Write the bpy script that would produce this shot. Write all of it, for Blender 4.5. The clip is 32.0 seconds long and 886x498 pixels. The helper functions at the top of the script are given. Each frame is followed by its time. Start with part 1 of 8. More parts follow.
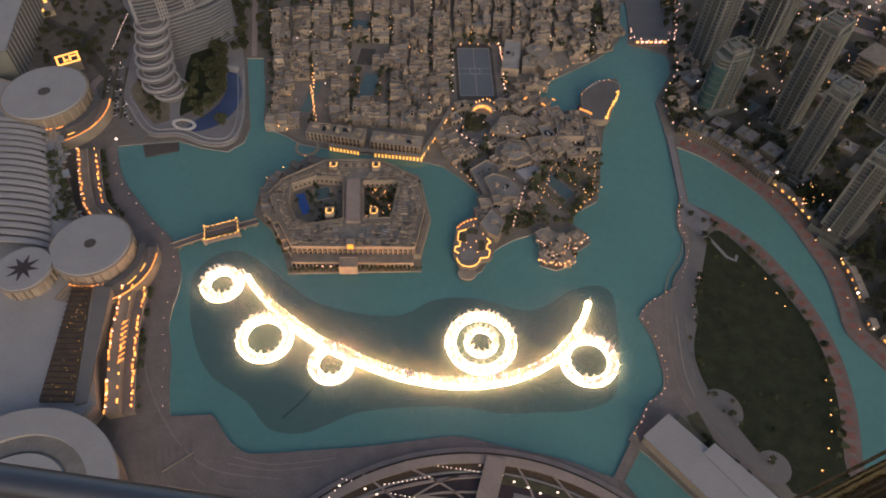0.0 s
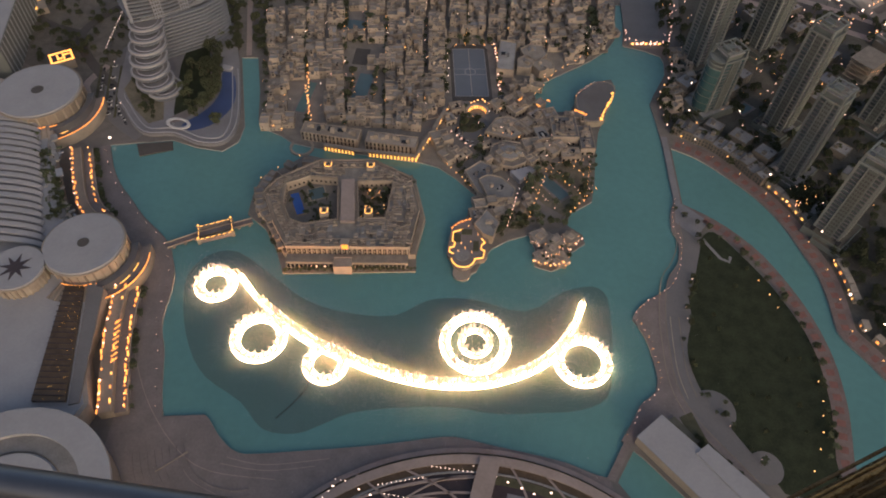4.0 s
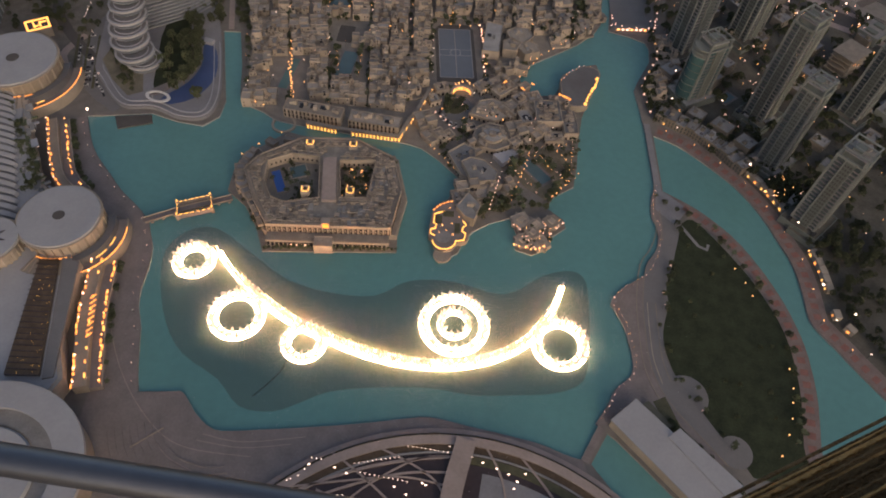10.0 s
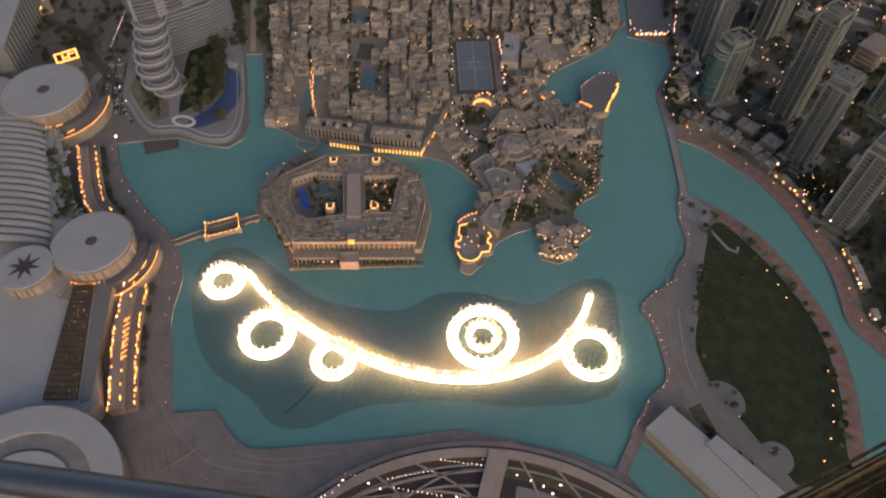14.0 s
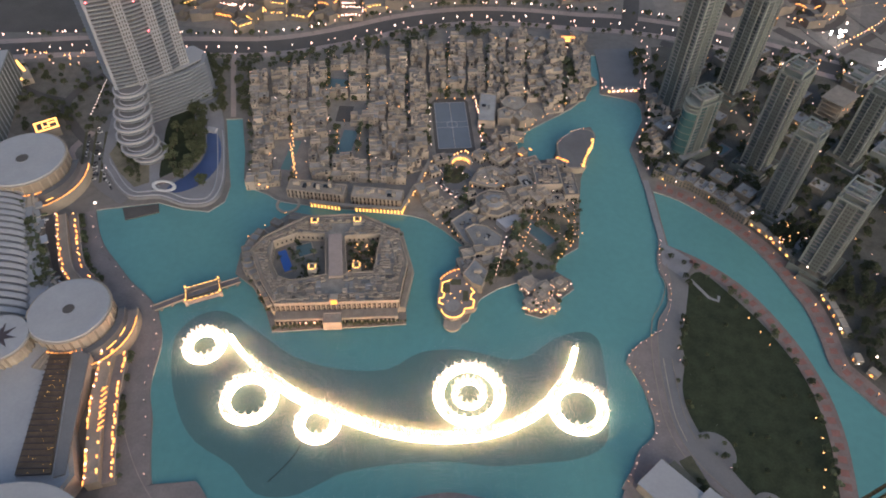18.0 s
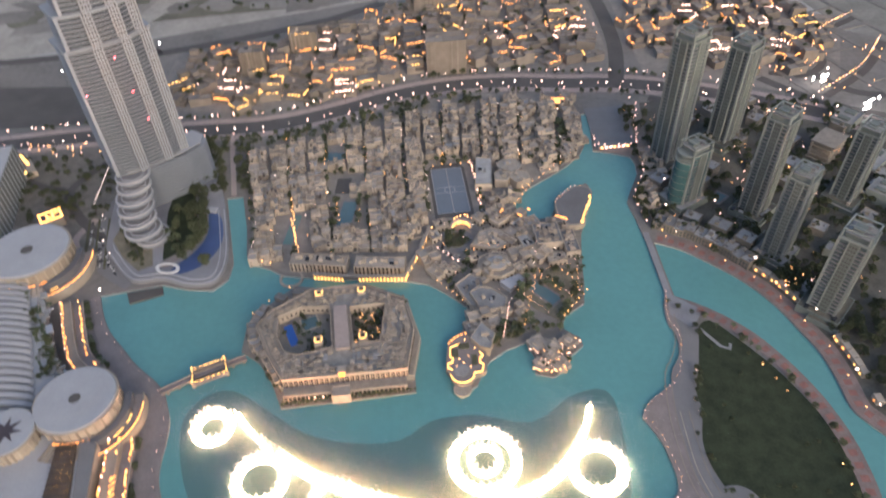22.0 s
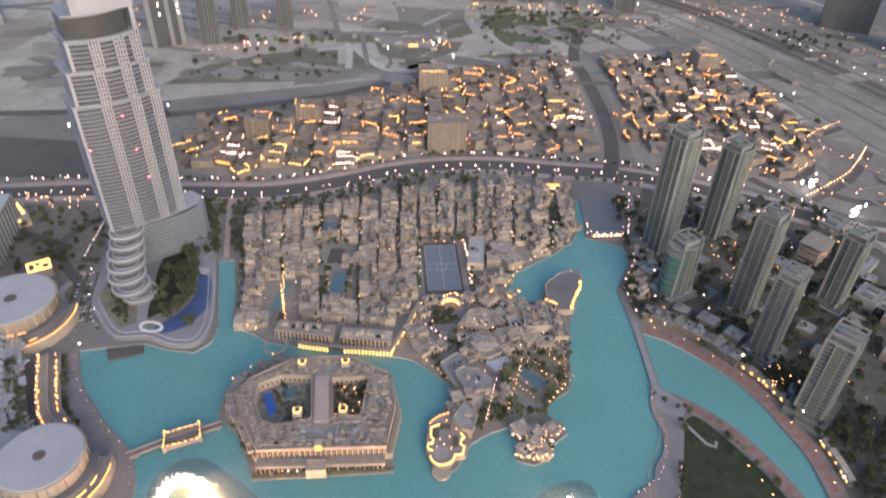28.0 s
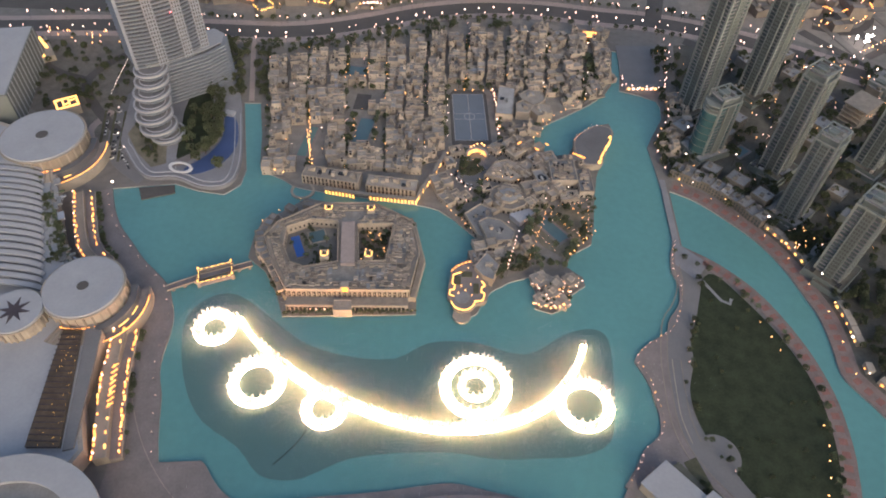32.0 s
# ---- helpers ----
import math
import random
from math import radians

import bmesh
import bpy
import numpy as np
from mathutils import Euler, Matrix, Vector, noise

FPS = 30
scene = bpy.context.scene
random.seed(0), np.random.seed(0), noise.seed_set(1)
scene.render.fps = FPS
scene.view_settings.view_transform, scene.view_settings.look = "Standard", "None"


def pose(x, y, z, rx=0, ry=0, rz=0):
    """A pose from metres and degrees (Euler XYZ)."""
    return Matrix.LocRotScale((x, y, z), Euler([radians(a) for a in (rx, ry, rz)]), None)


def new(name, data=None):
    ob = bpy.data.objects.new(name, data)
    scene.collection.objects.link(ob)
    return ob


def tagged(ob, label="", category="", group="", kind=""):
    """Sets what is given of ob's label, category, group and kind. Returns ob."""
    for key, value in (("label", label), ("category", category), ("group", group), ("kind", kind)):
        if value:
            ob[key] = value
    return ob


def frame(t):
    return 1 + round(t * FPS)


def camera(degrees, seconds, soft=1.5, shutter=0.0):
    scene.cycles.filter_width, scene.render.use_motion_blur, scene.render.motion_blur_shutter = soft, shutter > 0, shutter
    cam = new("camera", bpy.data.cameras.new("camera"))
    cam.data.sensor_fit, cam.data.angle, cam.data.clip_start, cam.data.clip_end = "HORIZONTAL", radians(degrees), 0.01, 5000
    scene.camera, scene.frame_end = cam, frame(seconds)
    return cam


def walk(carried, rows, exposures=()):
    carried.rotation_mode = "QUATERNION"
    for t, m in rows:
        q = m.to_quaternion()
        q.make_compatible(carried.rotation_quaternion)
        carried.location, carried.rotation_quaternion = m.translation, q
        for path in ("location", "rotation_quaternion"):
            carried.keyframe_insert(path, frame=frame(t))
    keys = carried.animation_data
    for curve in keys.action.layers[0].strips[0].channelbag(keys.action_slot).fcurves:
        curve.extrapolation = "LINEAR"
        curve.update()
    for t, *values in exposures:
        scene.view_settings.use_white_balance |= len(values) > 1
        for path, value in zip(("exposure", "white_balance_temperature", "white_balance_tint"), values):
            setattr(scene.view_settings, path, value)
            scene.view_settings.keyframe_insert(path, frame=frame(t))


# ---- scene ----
# A lake with fountains below a tall tower at dusk, seen from the tower's open terrace.
EYE = 405.0
# seconds, pitch, roll, yaw
PATH = [
    (0, -52.75, -1.14, 2.29),
    (0.5, -52.69, -1.00, 2.40),
    (1, -52.64, -1.07, 2.31),
    (1.5, -52.69, -1.28, 2.36),
    (2, -52.64, -1.28, 2.37),
    (2.5, -52.69, -1.29, 2.33),
    (3, -52.67, -1.50, 2.22),
    (3.5, -52.67, -1.53, 2.21),
    (5.5, -53.03, -2.12, 2.14),
    (6, -53.09, -2.19, 2.21),
    (6.5, -53.19, -2.62, 2.09),
    (7, -53.45, -2.65, 2.05),
    (7.5, -53.82, -2.82, 2.36),
    (8, -53.82, -3.14, 1.96),
    (8.5, -54.00, -3.23, 1.24),
    (9, -53.99, -3.11, 1.45),
    (9.5, -53.46, -3.68, 1.82),
    (10, -54.25, -3.70, 2.30),
    (10.5, -54.60, -3.70, 2.32),
    (11, -54.79, -4.23, 2.01),
    (11.5, -54.91, -4.84, 1.87),
    (12, -55.05, -4.90, 2.06),
    (12.5, -55.31, -4.84, 1.81),
    (13, -55.23, -4.25, 2.02),
    (13.5, -55.15, -3.24, 2.71),
    (14, -53.21, -0.76, 1.92),
    (14.5, -49.93, -0.26, 0.60),
    (15, -48.99, -0.49, 0.12),
    (15.5, -48.51, -0.61, -0.15),
    (17.5, -48.42, -0.88, -0.34),
    (18, -48.42, -0.85, -0.27),
    (18.5, -48.38, -0.83, -0.41),
    (19, -48.46, -0.92, -0.23),
    (19.5, -48.28, -1.11, -0.58),
    (20, -48.40, -1.16, -0.46),
    (20.5, -48.44, -1.26, -0.47),
    (21, -48.49, -1.37, -0.48),
    (21.5, -48.14, -1.00, -0.71),
    (22, -43.06, 1.90, -2.66),
    (22.5, -39.17, 3.15, -3.54),
    (23, -33.27, 1.86, -2.82),
    (23.5, -27.94, 0.22, -2.23),
    (24, -24.40, -0.97, -1.56),
    (24.5, -21.07, -0.64, -0.91),
    (26.5, -21.01, -0.04, -1.55),
    (27, -24.85, -0.56, -1.58),
    (27.5, -31.25, -0.35, -1.30),
    (28, -36.67, -1.56, -0.80),
    (28.5, -40.87, -2.45, 0.07),
    (29, -44.37, -2.44, 1.12),
    (29.5, -45.31, -2.86, 1.66),
    (30, -46.52, -3.05, 2.07),
    (30.5, -48.02, -2.76, 2.50),
    (31, -49.12, -2.16, 2.70),
    (31.5, -49.89, -1.83, 2.27),
    (32, -49.17, -1.57, 2.10),
]
cam = camera(65.6, 32.0, soft=1.85, shutter=0.5)
walk(cam, [(t, pose(0, 0, EYE, 90 + p, r, y)) for t, p, r, y in PATH],
     exposures=[(0, 0.02, 7300, 18), (3.5, 0.06, 7300, 18), (6.0, 0.14, 7250, 18), (13.2, 0.08, 7300, 18), (15.0, 0.42, 7100, 17), (17.0, 0.5, 6850, 15), (18.2, 0.68, 6450, 12), (19.5, 0.9, 6450, 13), (21.6, 1.0, 6400, 13),
                (23.0, 1.34, 6300, 15), (24.2, 1.32, 6100, 14), (26.4, 1.1, 6150, 14), (28.2, 1.28, 6400, 16), (30.5, 1.03, 6650, 14), (32, 0.9, 6600, 13)])


# ---- sky and sun: overcast dusk ----
world = bpy.data.worlds.new("world")
scene.world = world
world.use_nodes = True
wn = world.node_tree.nodes
sky = wn.new("ShaderNodeTexSky")
sky.sky_type, sky.sun_disc = "NISHITA", False
sky.sun_elevation, sky.sun_rotation = radians(16), radians(155)
sky.air_density, sky.dust_density, sky.ozone_density = 1.0, 4.0, 1.0
wn["Background"].inputs["Strength"].default_value = 0.14
world.node_tree.links.new(sky.outputs[0], wn["Background"].inputs[0])
sun = bpy.data.lights.new("sun", "SUN")
sun.energy, sun.angle, sun.color = 0.25, radians(35), (1.0, 0.96, 0.92)
sun_ob = new("sun", sun)
sun_ob.rotation_euler = (radians(52), 0, radians(25))


# ---- materials ----
def shader(name, col, rough=0.8, metal=0.0, var=0.25, big=14.0, small=1.2, bump=0.25, spread=0.0, spec=0.4):
    """A surface with two scales of uneven tone, a fine relief and, with spread, a tone of its own for every object."""
    m = bpy.data.materials.new(name)
    m.use_nodes = True
    nt = m.node_tree
    n, link = nt.nodes, nt.links.new
    b = n["Principled BSDF"]
    geo = n.new("ShaderNodeNewGeometry")
    total = None
    for size, share in ((big, 0.6), (small, 0.4)):
        tex = n.new("ShaderNodeTexNoise")
        tex.inputs["Scale"].default_value = 1 / size
        tex.inputs["Detail"].default_value = 5
        link(geo.outputs["Position"], tex.inputs["Vector"])
        mul = n.new("ShaderNodeMath")
        mul.operation = "MULTIPLY_ADD"
        link(tex.outputs["Fac"], mul.inputs[0])
        mul.inputs[1].default_value = share * var * 4
        if total is None:
            mul.inputs[2].default_value = 1 - var * 2
        else:
            link(total, mul.inputs[2])
        total = mul.outputs[0]
        last = tex
    if spread:
        info = n.new("ShaderNodeObjectInfo")
        ma = n.new("ShaderNodeMath")
        ma.operation = "MULTIPLY_ADD"
        link(info.outputs["Random"], ma.inputs[0])
        ma.inputs[1].default_value = 2 * spread
        ma.inputs[2].default_value = 1 - spread
        mm = n.new("ShaderNodeMath")
        mm.operation = "MULTIPLY"
        link(total, mm.inputs[0])
        link(ma.outputs[0], mm.inputs[1])
        total = mm.outputs[0]
    sc = n.new("ShaderNodeVectorMath")
    sc.operation = "SCALE"
    sc.inputs[0].default_value = col
    link(total, sc.inputs["Scale"])
    link(sc.outputs[0], b.inputs["Base Color"])
    b.inputs["Roughness"].default_value, b.inputs["Metallic"].default_value = rough, metal
    b.inputs["Specular IOR Level"].default_value = spec
    if bump:
        bp = n.new("ShaderNodeBump")
        bp.inputs["Strength"].default_value = bump
        bp.inputs["Distance"].default_value = 0.2
        link(last.outputs["Fac"], bp.inputs["Height"])
        link(bp.outputs[0], b.inputs["Normal"])
    return m


def glow(name, col, strength):
    m = bpy.data.materials.new(name)
    m.use_nodes = True
    b = m.node_tree.nodes["Principled BSDF"]
    b.inputs["Base Color"].default_value = (*col, 1)
    b.inputs["Emission Color"].default_value = (*col, 1)
    b.inputs["Emission Strength"].default_value = strength
    return m


SAND = shader("sandstone_render", (0.313, 0.273, 0.236), 0.9, var=0.26, big=7, small=0.7, spread=0.28)
SAND_DARK = shader("weathered_render", (0.287, 0.253, 0.217), 0.9, var=0.25, spread=0.2)
ROOF = shader("flat_roof_screed", (0.286, 0.259, 0.232), 0.9, var=0.3, big=6, small=1.0, spread=0.25)
PALACE_ROOF = shader("tan_grey_palace_roof", (0.25, 0.232, 0.212), 0.9, var=0.35, big=5, small=0.9)
ROOF_GREY = shader("grey_roof_felt", (0.235, 0.237, 0.243), 0.9, var=0.3, big=7, spread=0.3)
WINDOW = shader("dark_window_glass", (0.035, 0.036, 0.04), 0.25, var=0.2, bump=0)
PALE = shader("white_cladding", (0.34, 0.35, 0.385), 0.55, var=0.1, big=20, small=2, bump=0.05)
PALE_ROOF = shader("pale_membrane_roof", (0.315, 0.325, 0.35), 0.6, var=0.12, big=18, small=2)
BALCONY = shader("white_balcony_concrete", (0.21, 0.236, 0.282), 0.6, var=0.12, bump=0.05)
FACADE_GLASS = shader("grey_facade_glass", (0.115, 0.125, 0.145), 0.3, var=0.15, bump=0)
# teal glass with a veil of haze mixed into its colour
TEAL_GLASS = shader("teal_facade_glass", (0.092, 0.115, 0.12), 0.25, var=0.2, bump=0)
TOWER_STONE = shader("beige_tower_cladding", (0.127, 0.147, 0.141), 0.8, var=0.15, spread=0.15)
TOWER_GREY = shader("grey_tower_cladding", (0.185, 0.208, 0.204), 0.8, var=0.15, spread=0.2)
# the two far claddings carry distance haze painted into their blue-grey tone
FAR_STONE = shader("hazed_far_cladding", (0.104, 0.114, 0.122), 0.85, var=0.12, spread=0.15)
FAR_DARK = shader("hazed_dark_far_cladding", (0.102, 0.113, 0.12), 0.8, var=0.15, spread=0.15)
TOWER_DARK = shader("dark_tower_cladding", (0.155, 0.155, 0.165), 0.7, var=0.2, spread=0.2)
ASPHALT = shader("asphalt", (0.088, 0.083, 0.08), 0.9, var=0.25, big=25, small=2)
PAVING = shader("brown_paving", (0.2, 0.178, 0.178), 0.85, var=0.25, big=12, small=1.5)
PLOT = shader("levelled_plot_sand", (0.225, 0.215, 0.203), 0.95, var=0.3, big=45, small=6)
HEDGE = shader("dark_hedge", (0.085, 0.085, 0.055), 0.95, var=0.4, big=6, small=0.8)
# pinkish paving, made pinker to hold the glow of boulevard lamps
SIDEWALK = shader("pinkish_sidewalk", (0.32, 0.265, 0.25), 0.9, var=0.2, big=12, small=2)
# red of lamp-lit paving, put into the colour
LAMPLIT_RED = shader("painted_red_lamplight", (0.23, 0.115, 0.10), 0.85, var=0.3, big=5, small=0.8)
PAVING_GREY = shader("grey_paving", (0.215, 0.218, 0.24), 0.85, var=0.2, big=14, small=1.5)
PAVING_RED = shader("red_paving", (0.19, 0.15, 0.145), 0.85, var=0.35, big=9, small=1.5)
GROUND = shader("city_ground", (0.172, 0.163, 0.155), 0.95, var=0.35, big=60, small=6)
DESERT = shader("desert_sand", (0.34, 0.333, 0.325), 0.95, var=0.36, big=110, small=14)
DARK_SOIL = shader("scrub_ground", (0.13, 0.125, 0.10), 0.95, var=0.4, big=40, small=5)
LAWN = shader("lawn_grass", (0.026, 0.036, 0.019), 0.95, var=0.6, big=9, small=1.4)
LAWN_FAR = shader("bright_lawn_grass", (0.09, 0.108, 0.066), 0.95, var=0.35, big=30, small=4)
LEAF = shader("tree_leaves", (0.075, 0.09, 0.05), 0.9, var=0.4, big=3, small=0.5, spread=0.3)
BARK = shader("bark", (0.12, 0.09, 0.065), 0.95)
WATER = shader("turquoise_lake_water", (0.102, 0.262, 0.268), 0.28, var=0.15, big=70, small=5, bump=0.06, spec=0.5)
WATER_DEEP = shader("dark_basin_water", (0.083, 0.163, 0.162), 0.28, var=0.10, big=50, small=5, bump=0.06, spec=0.5)
CREEK_WATER = shader("grey_creek_water", (0.14, 0.142, 0.138), 0.6, var=0.1, big=90, small=9, bump=0.05, spec=0.2)
POOL = shader("pool_blue_tiles", (0.085, 0.15, 0.175), 0.3, var=0.15, bump=0.05)
POOL_DEEP = shader("deep_blue_pool", (0.05, 0.085, 0.2), 0.3, var=0.15, bump=0.05)
COURT = shader("blue_court_surface", (0.13, 0.158, 0.2), 0.8, var=0.12)
LINE = shader("white_line_paint", (0.27, 0.285, 0.31), 0.8, var=0.1)
STEEL = shader("brushed_steel_tube", (0.2, 0.205, 0.222), 0.42, 1.0, var=0.12, big=0.3, small=0.02, bump=0.02)
GOLD_STEEL = shader("polished_bronze_fin", (0.44, 0.28, 0.12), 0.38, 1.0, var=0.7, big=0.45, small=0.06, bump=0.5)
BRONZE_DARK = shader("dark_bronze_fin", (0.17, 0.115, 0.06), 0.45, 0.9, var=0.6, big=0.5, small=0.06, bump=0.5)
DARK_STEEL = shader("dark_fin_steel", (0.05, 0.042, 0.035), 0.4, 0.8, var=0.4, big=0.4, small=0.05)
DARK_GLASS = shader("dark_roof_glass", (0.055, 0.042, 0.045), 0.3, var=0.3, big=20, small=3, bump=0.02)
BRONZE_GLASS = shader("bronze_roof_glass", (0.10, 0.07, 0.045), 0.3, var=0.5, big=5, small=1.2)
SUNK_PIPE = shader("sunken_pipe", (0.05, 0.085, 0.085), 0.5, var=0.3, big=6, small=0.8)
ROW_WALL = shader("dull_sand_render", (0.18, 0.163, 0.143), 0.9, var=0.2, big=6, small=0.8, spread=0.2)
# dark window glass, lightened in colour to imitate haze
TOWER_WINDOW = shader("hazed_tower_window", (0.06, 0.066, 0.07), 0.3, var=0.2, bump=0)
SPRAY = shader("white_water_spray", (0.85, 0.85, 0.85), 0.9, var=0.05, big=3, small=0.3, bump=0)
VILLA = shader("tan_villa_render", (0.192, 0.17, 0.153), 0.9, var=0.25, big=9, small=0.8, spread=0.25)
VILLA_ROOF = shader("tan_villa_roof", (0.2, 0.183, 0.17), 0.9, var=0.3, big=6, small=1.0, spread=0.3)
PLAZA = shader("dark_grey_plaza_paving", (0.17, 0.17, 0.178), 0.85, var=0.15, big=14, small=1.5)
HOTEL_GLASS = shader("blue_grey_window_wall", (0.045, 0.053, 0.067), 0.35, var=0.15, bump=0)
PALE_FAR = shader("pale_far_cladding", (0.17, 0.185, 0.203), 0.6, var=0.1, bump=0)
TOWN_PAVING = shader("sandy_lane_paving", (0.215, 0.2, 0.184), 0.9, var=0.3, big=8, small=1.2)
# graded sand, its colour raised to include the lightening of haze
MID_PLAIN = shader("hazed_plain_sand", (0.3, 0.287, 0.265), 0.95, var=0.4, big=50, small=7)
SCRUB_PLAIN = shader("grey_scrub_plain", (0.2, 0.198, 0.183), 0.95, var=0.4, big=35, small=5)
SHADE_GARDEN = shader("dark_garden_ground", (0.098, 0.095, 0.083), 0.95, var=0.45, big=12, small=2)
PLANTED = shader("dry_planted_ground", (0.175, 0.16, 0.125), 0.95, var=0.45, big=9, small=1.5)
BRIGHT_TEAL = shader("bright_teal_glass", (0.05, 0.108, 0.117), 0.25, var=0.25, big=10, small=2, bump=0)
POOL_BRIGHT = shader("bright_blue_pool", (0.03, 0.11, 0.40), 0.3, var=0.15, bump=0.05)
FAR_PALE_GLASS = shader("pale_far_glass", (0.13, 0.14, 0.157), 0.35, var=0.12, bump=0)
SAIL = shader("grey_sail_cladding", (0.26, 0.283, 0.335), 0.5, var=0.15, big=8, small=1.5)
CROWN_GLASS = shader("dark_crown_glass", (0.05, 0.056, 0.06), 0.3, var=0.25, big=6, small=1.5, bump=0)
FORECOURT = shader("grey_forecourt_gravel", (0.15, 0.14, 0.128), 0.95, var=0.4, big=9, small=1.5)
CAR_WHITE = shader("white_car_paint", (0.6, 0.6, 0.6), 0.3, var=0.05, bump=0)
CAR_DARK = shader("dark_car_paint", (0.05, 0.05, 0.06), 0.3, var=0.05, bump=0)
TYRE = shader("tyre_rubber", (0.02, 0.02, 0.02), 0.9)
LAMP_WARM = glow("warm_lamp", (1.0, 0.45, 0.15), 3.3)
LAMP_WHITE = glow("white_lamp", (1.0, 0.76, 0.64), 3.6)
LAMP_PINK = glow("pinkish_lamp", (1.0, 0.58, 0.45), 3.0)
LAMP_RED = glow("red_beacon", (1.0, 0.12, 0.14), 8)
GOLD_STRIP = glow("gold_light_strip", (1.0, 0.52, 0.13), 1.7)
ORANGE_STRIP = glow("orange_light_strip", (1.0, 0.36, 0.085), 1.7)
AMBER_WINDOW = glow("amber_window", (1.0, 0.4, 0.07), 0.85)
FLOOD = glow("flood_lamp", (1.0, 0.93, 0.88), 7)
FOUNTAIN_LAMP = glow("fountain_lamp", (1.0, 0.46, 0.19), 165)
RING_LAMP = glow("fountain_ring_lamp", (1.0, 0.52, 0.27), 66)


# ---- mesh helpers ----
class Solid:
    """Collects simple solids into one mesh."""

    def __init__(self):
        self.v, self.f = [], []

    def add(self, verts, faces):
        k = len(self.v)
        self.v += [tuple(p) for p in verts]
        self.f += [tuple(i + k for i in q) for q in faces]
        return self

    def box(self, x, y, z, sx, sy, sz, turn=0.0):
        """Centre x, y, underside z."""
        c, s = math.cos(radians(turn)), math.sin(radians(turn))
        p = [(-sx / 2, -sy / 2), (sx / 2, -sy / 2), (sx / 2, sy / 2), (-sx / 2, sy / 2)]
        return self.prism([(x + a * c - b * s, y + a * s + b * c) for a, b in p], z, z + sz)

    def prism(self, poly, z0, z1, top=None):
        poly = ccw(poly)
        up = ccw(top) if top else poly
        n = len(poly)
        verts = [(x, y, z0) for x, y in poly] + [(x, y, z1) for x, y in up]
        faces = [(i, (i + 1) % n, n + (i + 1) % n, n + i) for i in range(n)]
        return self.add(verts, faces + [tuple(range(n, 2 * n)), tuple(range(n - 1, -1, -1))])

    def cylinder(self, x, y, z0, z1, r, r1=None, n=16):
        r1 = r if r1 is None else r1
        a = [2 * math.pi * i / n for i in range(n)]
        return self.prism([(x + r * math.cos(t), y + r * math.sin(t)) for t in a], z0, z1,
                          [(x + r1 * math.cos(t), y + r1 * math.sin(t)) for t in a])

    def tray(self, x, y, z0, w, d, h, rim=0.4, depth=0.9, turn=0.0):
        """A block whose top is sunk behind a parapet."""
        c, s = math.cos(radians(turn)), math.sin(radians(turn))
        v = []
        for a, b, z in ((w / 2, d / 2, z0), (w / 2, d / 2, z0 + h), (w / 2 - rim, d / 2 - rim, z0 + h), (w / 2 - rim, d / 2 - rim, z0 + h - depth)):
            v += [(x + p * a * c - q * b * s, y + p * a * s + q * b * c, z) for p, q in ((-1, -1), (1, -1), (1, 1), (-1, 1))]
        return self.add(v, [(4 * k + i, 4 * k + (i + 1) % 4, 4 * k + 4 + (i + 1) % 4, 4 * k + 4 + i) for k in range(3) for i in range(4)] + [(12, 13, 14, 15), (3, 2, 1, 0)])

    def ring(self, x, y, r0, r1, z0, z1, a0=0.0, a1=360.0, n=48):
        """A flat ring, or a sector of one, from radius r0 to r1."""
        full = a1 - a0 >= 360
        m = n if full else n + 1
        a = [radians(a0 + (a1 - a0) * i / n) for i in range(m)]
        v = []
        for t in a:
            c, s = math.cos(t), math.sin(t)
            v += [(x + r0 * c, y + r0 * s, z0), (x + r1 * c, y + r1 * s, z0), (x + r1 * c, y + r1 * s, z1), (x + r0 * c, y + r0 * s, z1)]
        f = []
        for i in range(n if full else m - 1):
            p, q = 4 * i, 4 * ((i + 1) % m)
            f += [(p + k, q + k, q + (k + 1) % 4, p + (k + 1) % 4) for k in range(4)]
        if not full:
            f += [(3, 2, 1, 0), (4 * m - 4, 4 * m - 3, 4 * m - 2, 4 * m - 1)]
        return self.add(v, [tuple(reversed(q)) for q in f])

    def tube(self, pts, r, n=8):
        pts = [Vector(p) for p in pts]
        v = []
        for i, p in enumerate(pts):
            d = (pts[min(i + 1, len(pts) - 1)] - pts[max(i - 1, 0)]).normalized()
            side = d.cross(Vector((0, 0, 1)))
            side = side.normalized() if side.length > 1e-3 else Vector((1, 0, 0))
            up = side.cross(d)
            v += [p + r * (math.cos(2 * math.pi * k / n) * side + math.sin(2 * math.pi * k / n) * up) for k in range(n)]
        f = [(i * n + k, i * n + (k + 1) % n, (i + 1) * n + (k + 1) % n, (i + 1) * n + k) for i in range(len(pts) - 1) for k in range(n)]
        return self.add(v, f + [tuple(range(n - 1, -1, -1)), tuple(range((len(pts) - 1) * n, len(pts) * n))])

    def ribbon(self, path, width, z0, z1, shift=0.0):
        """A band along a path in plan."""
        left, right = offset(path, shift + width / 2), offset(path, shift - width / 2)
        v, f = [], []
        for (a, b), (c, d) in zip(left, right):
            v += [(a, b, z0), (c, d, z0), (c, d, z1), (a, b, z1)]
        for i in range(len(left) - 1):
            p, q = 4 * i, 4 * i + 4
            f += [(p + k, p + (k + 1) % 4, q + (k + 1) % 4, q + k) for k in range(4)]
        m = 4 * (len(left) - 1)
        return self.add(v, f + [(3, 2, 1, 0), (m, m + 1, m + 2, m + 3)])

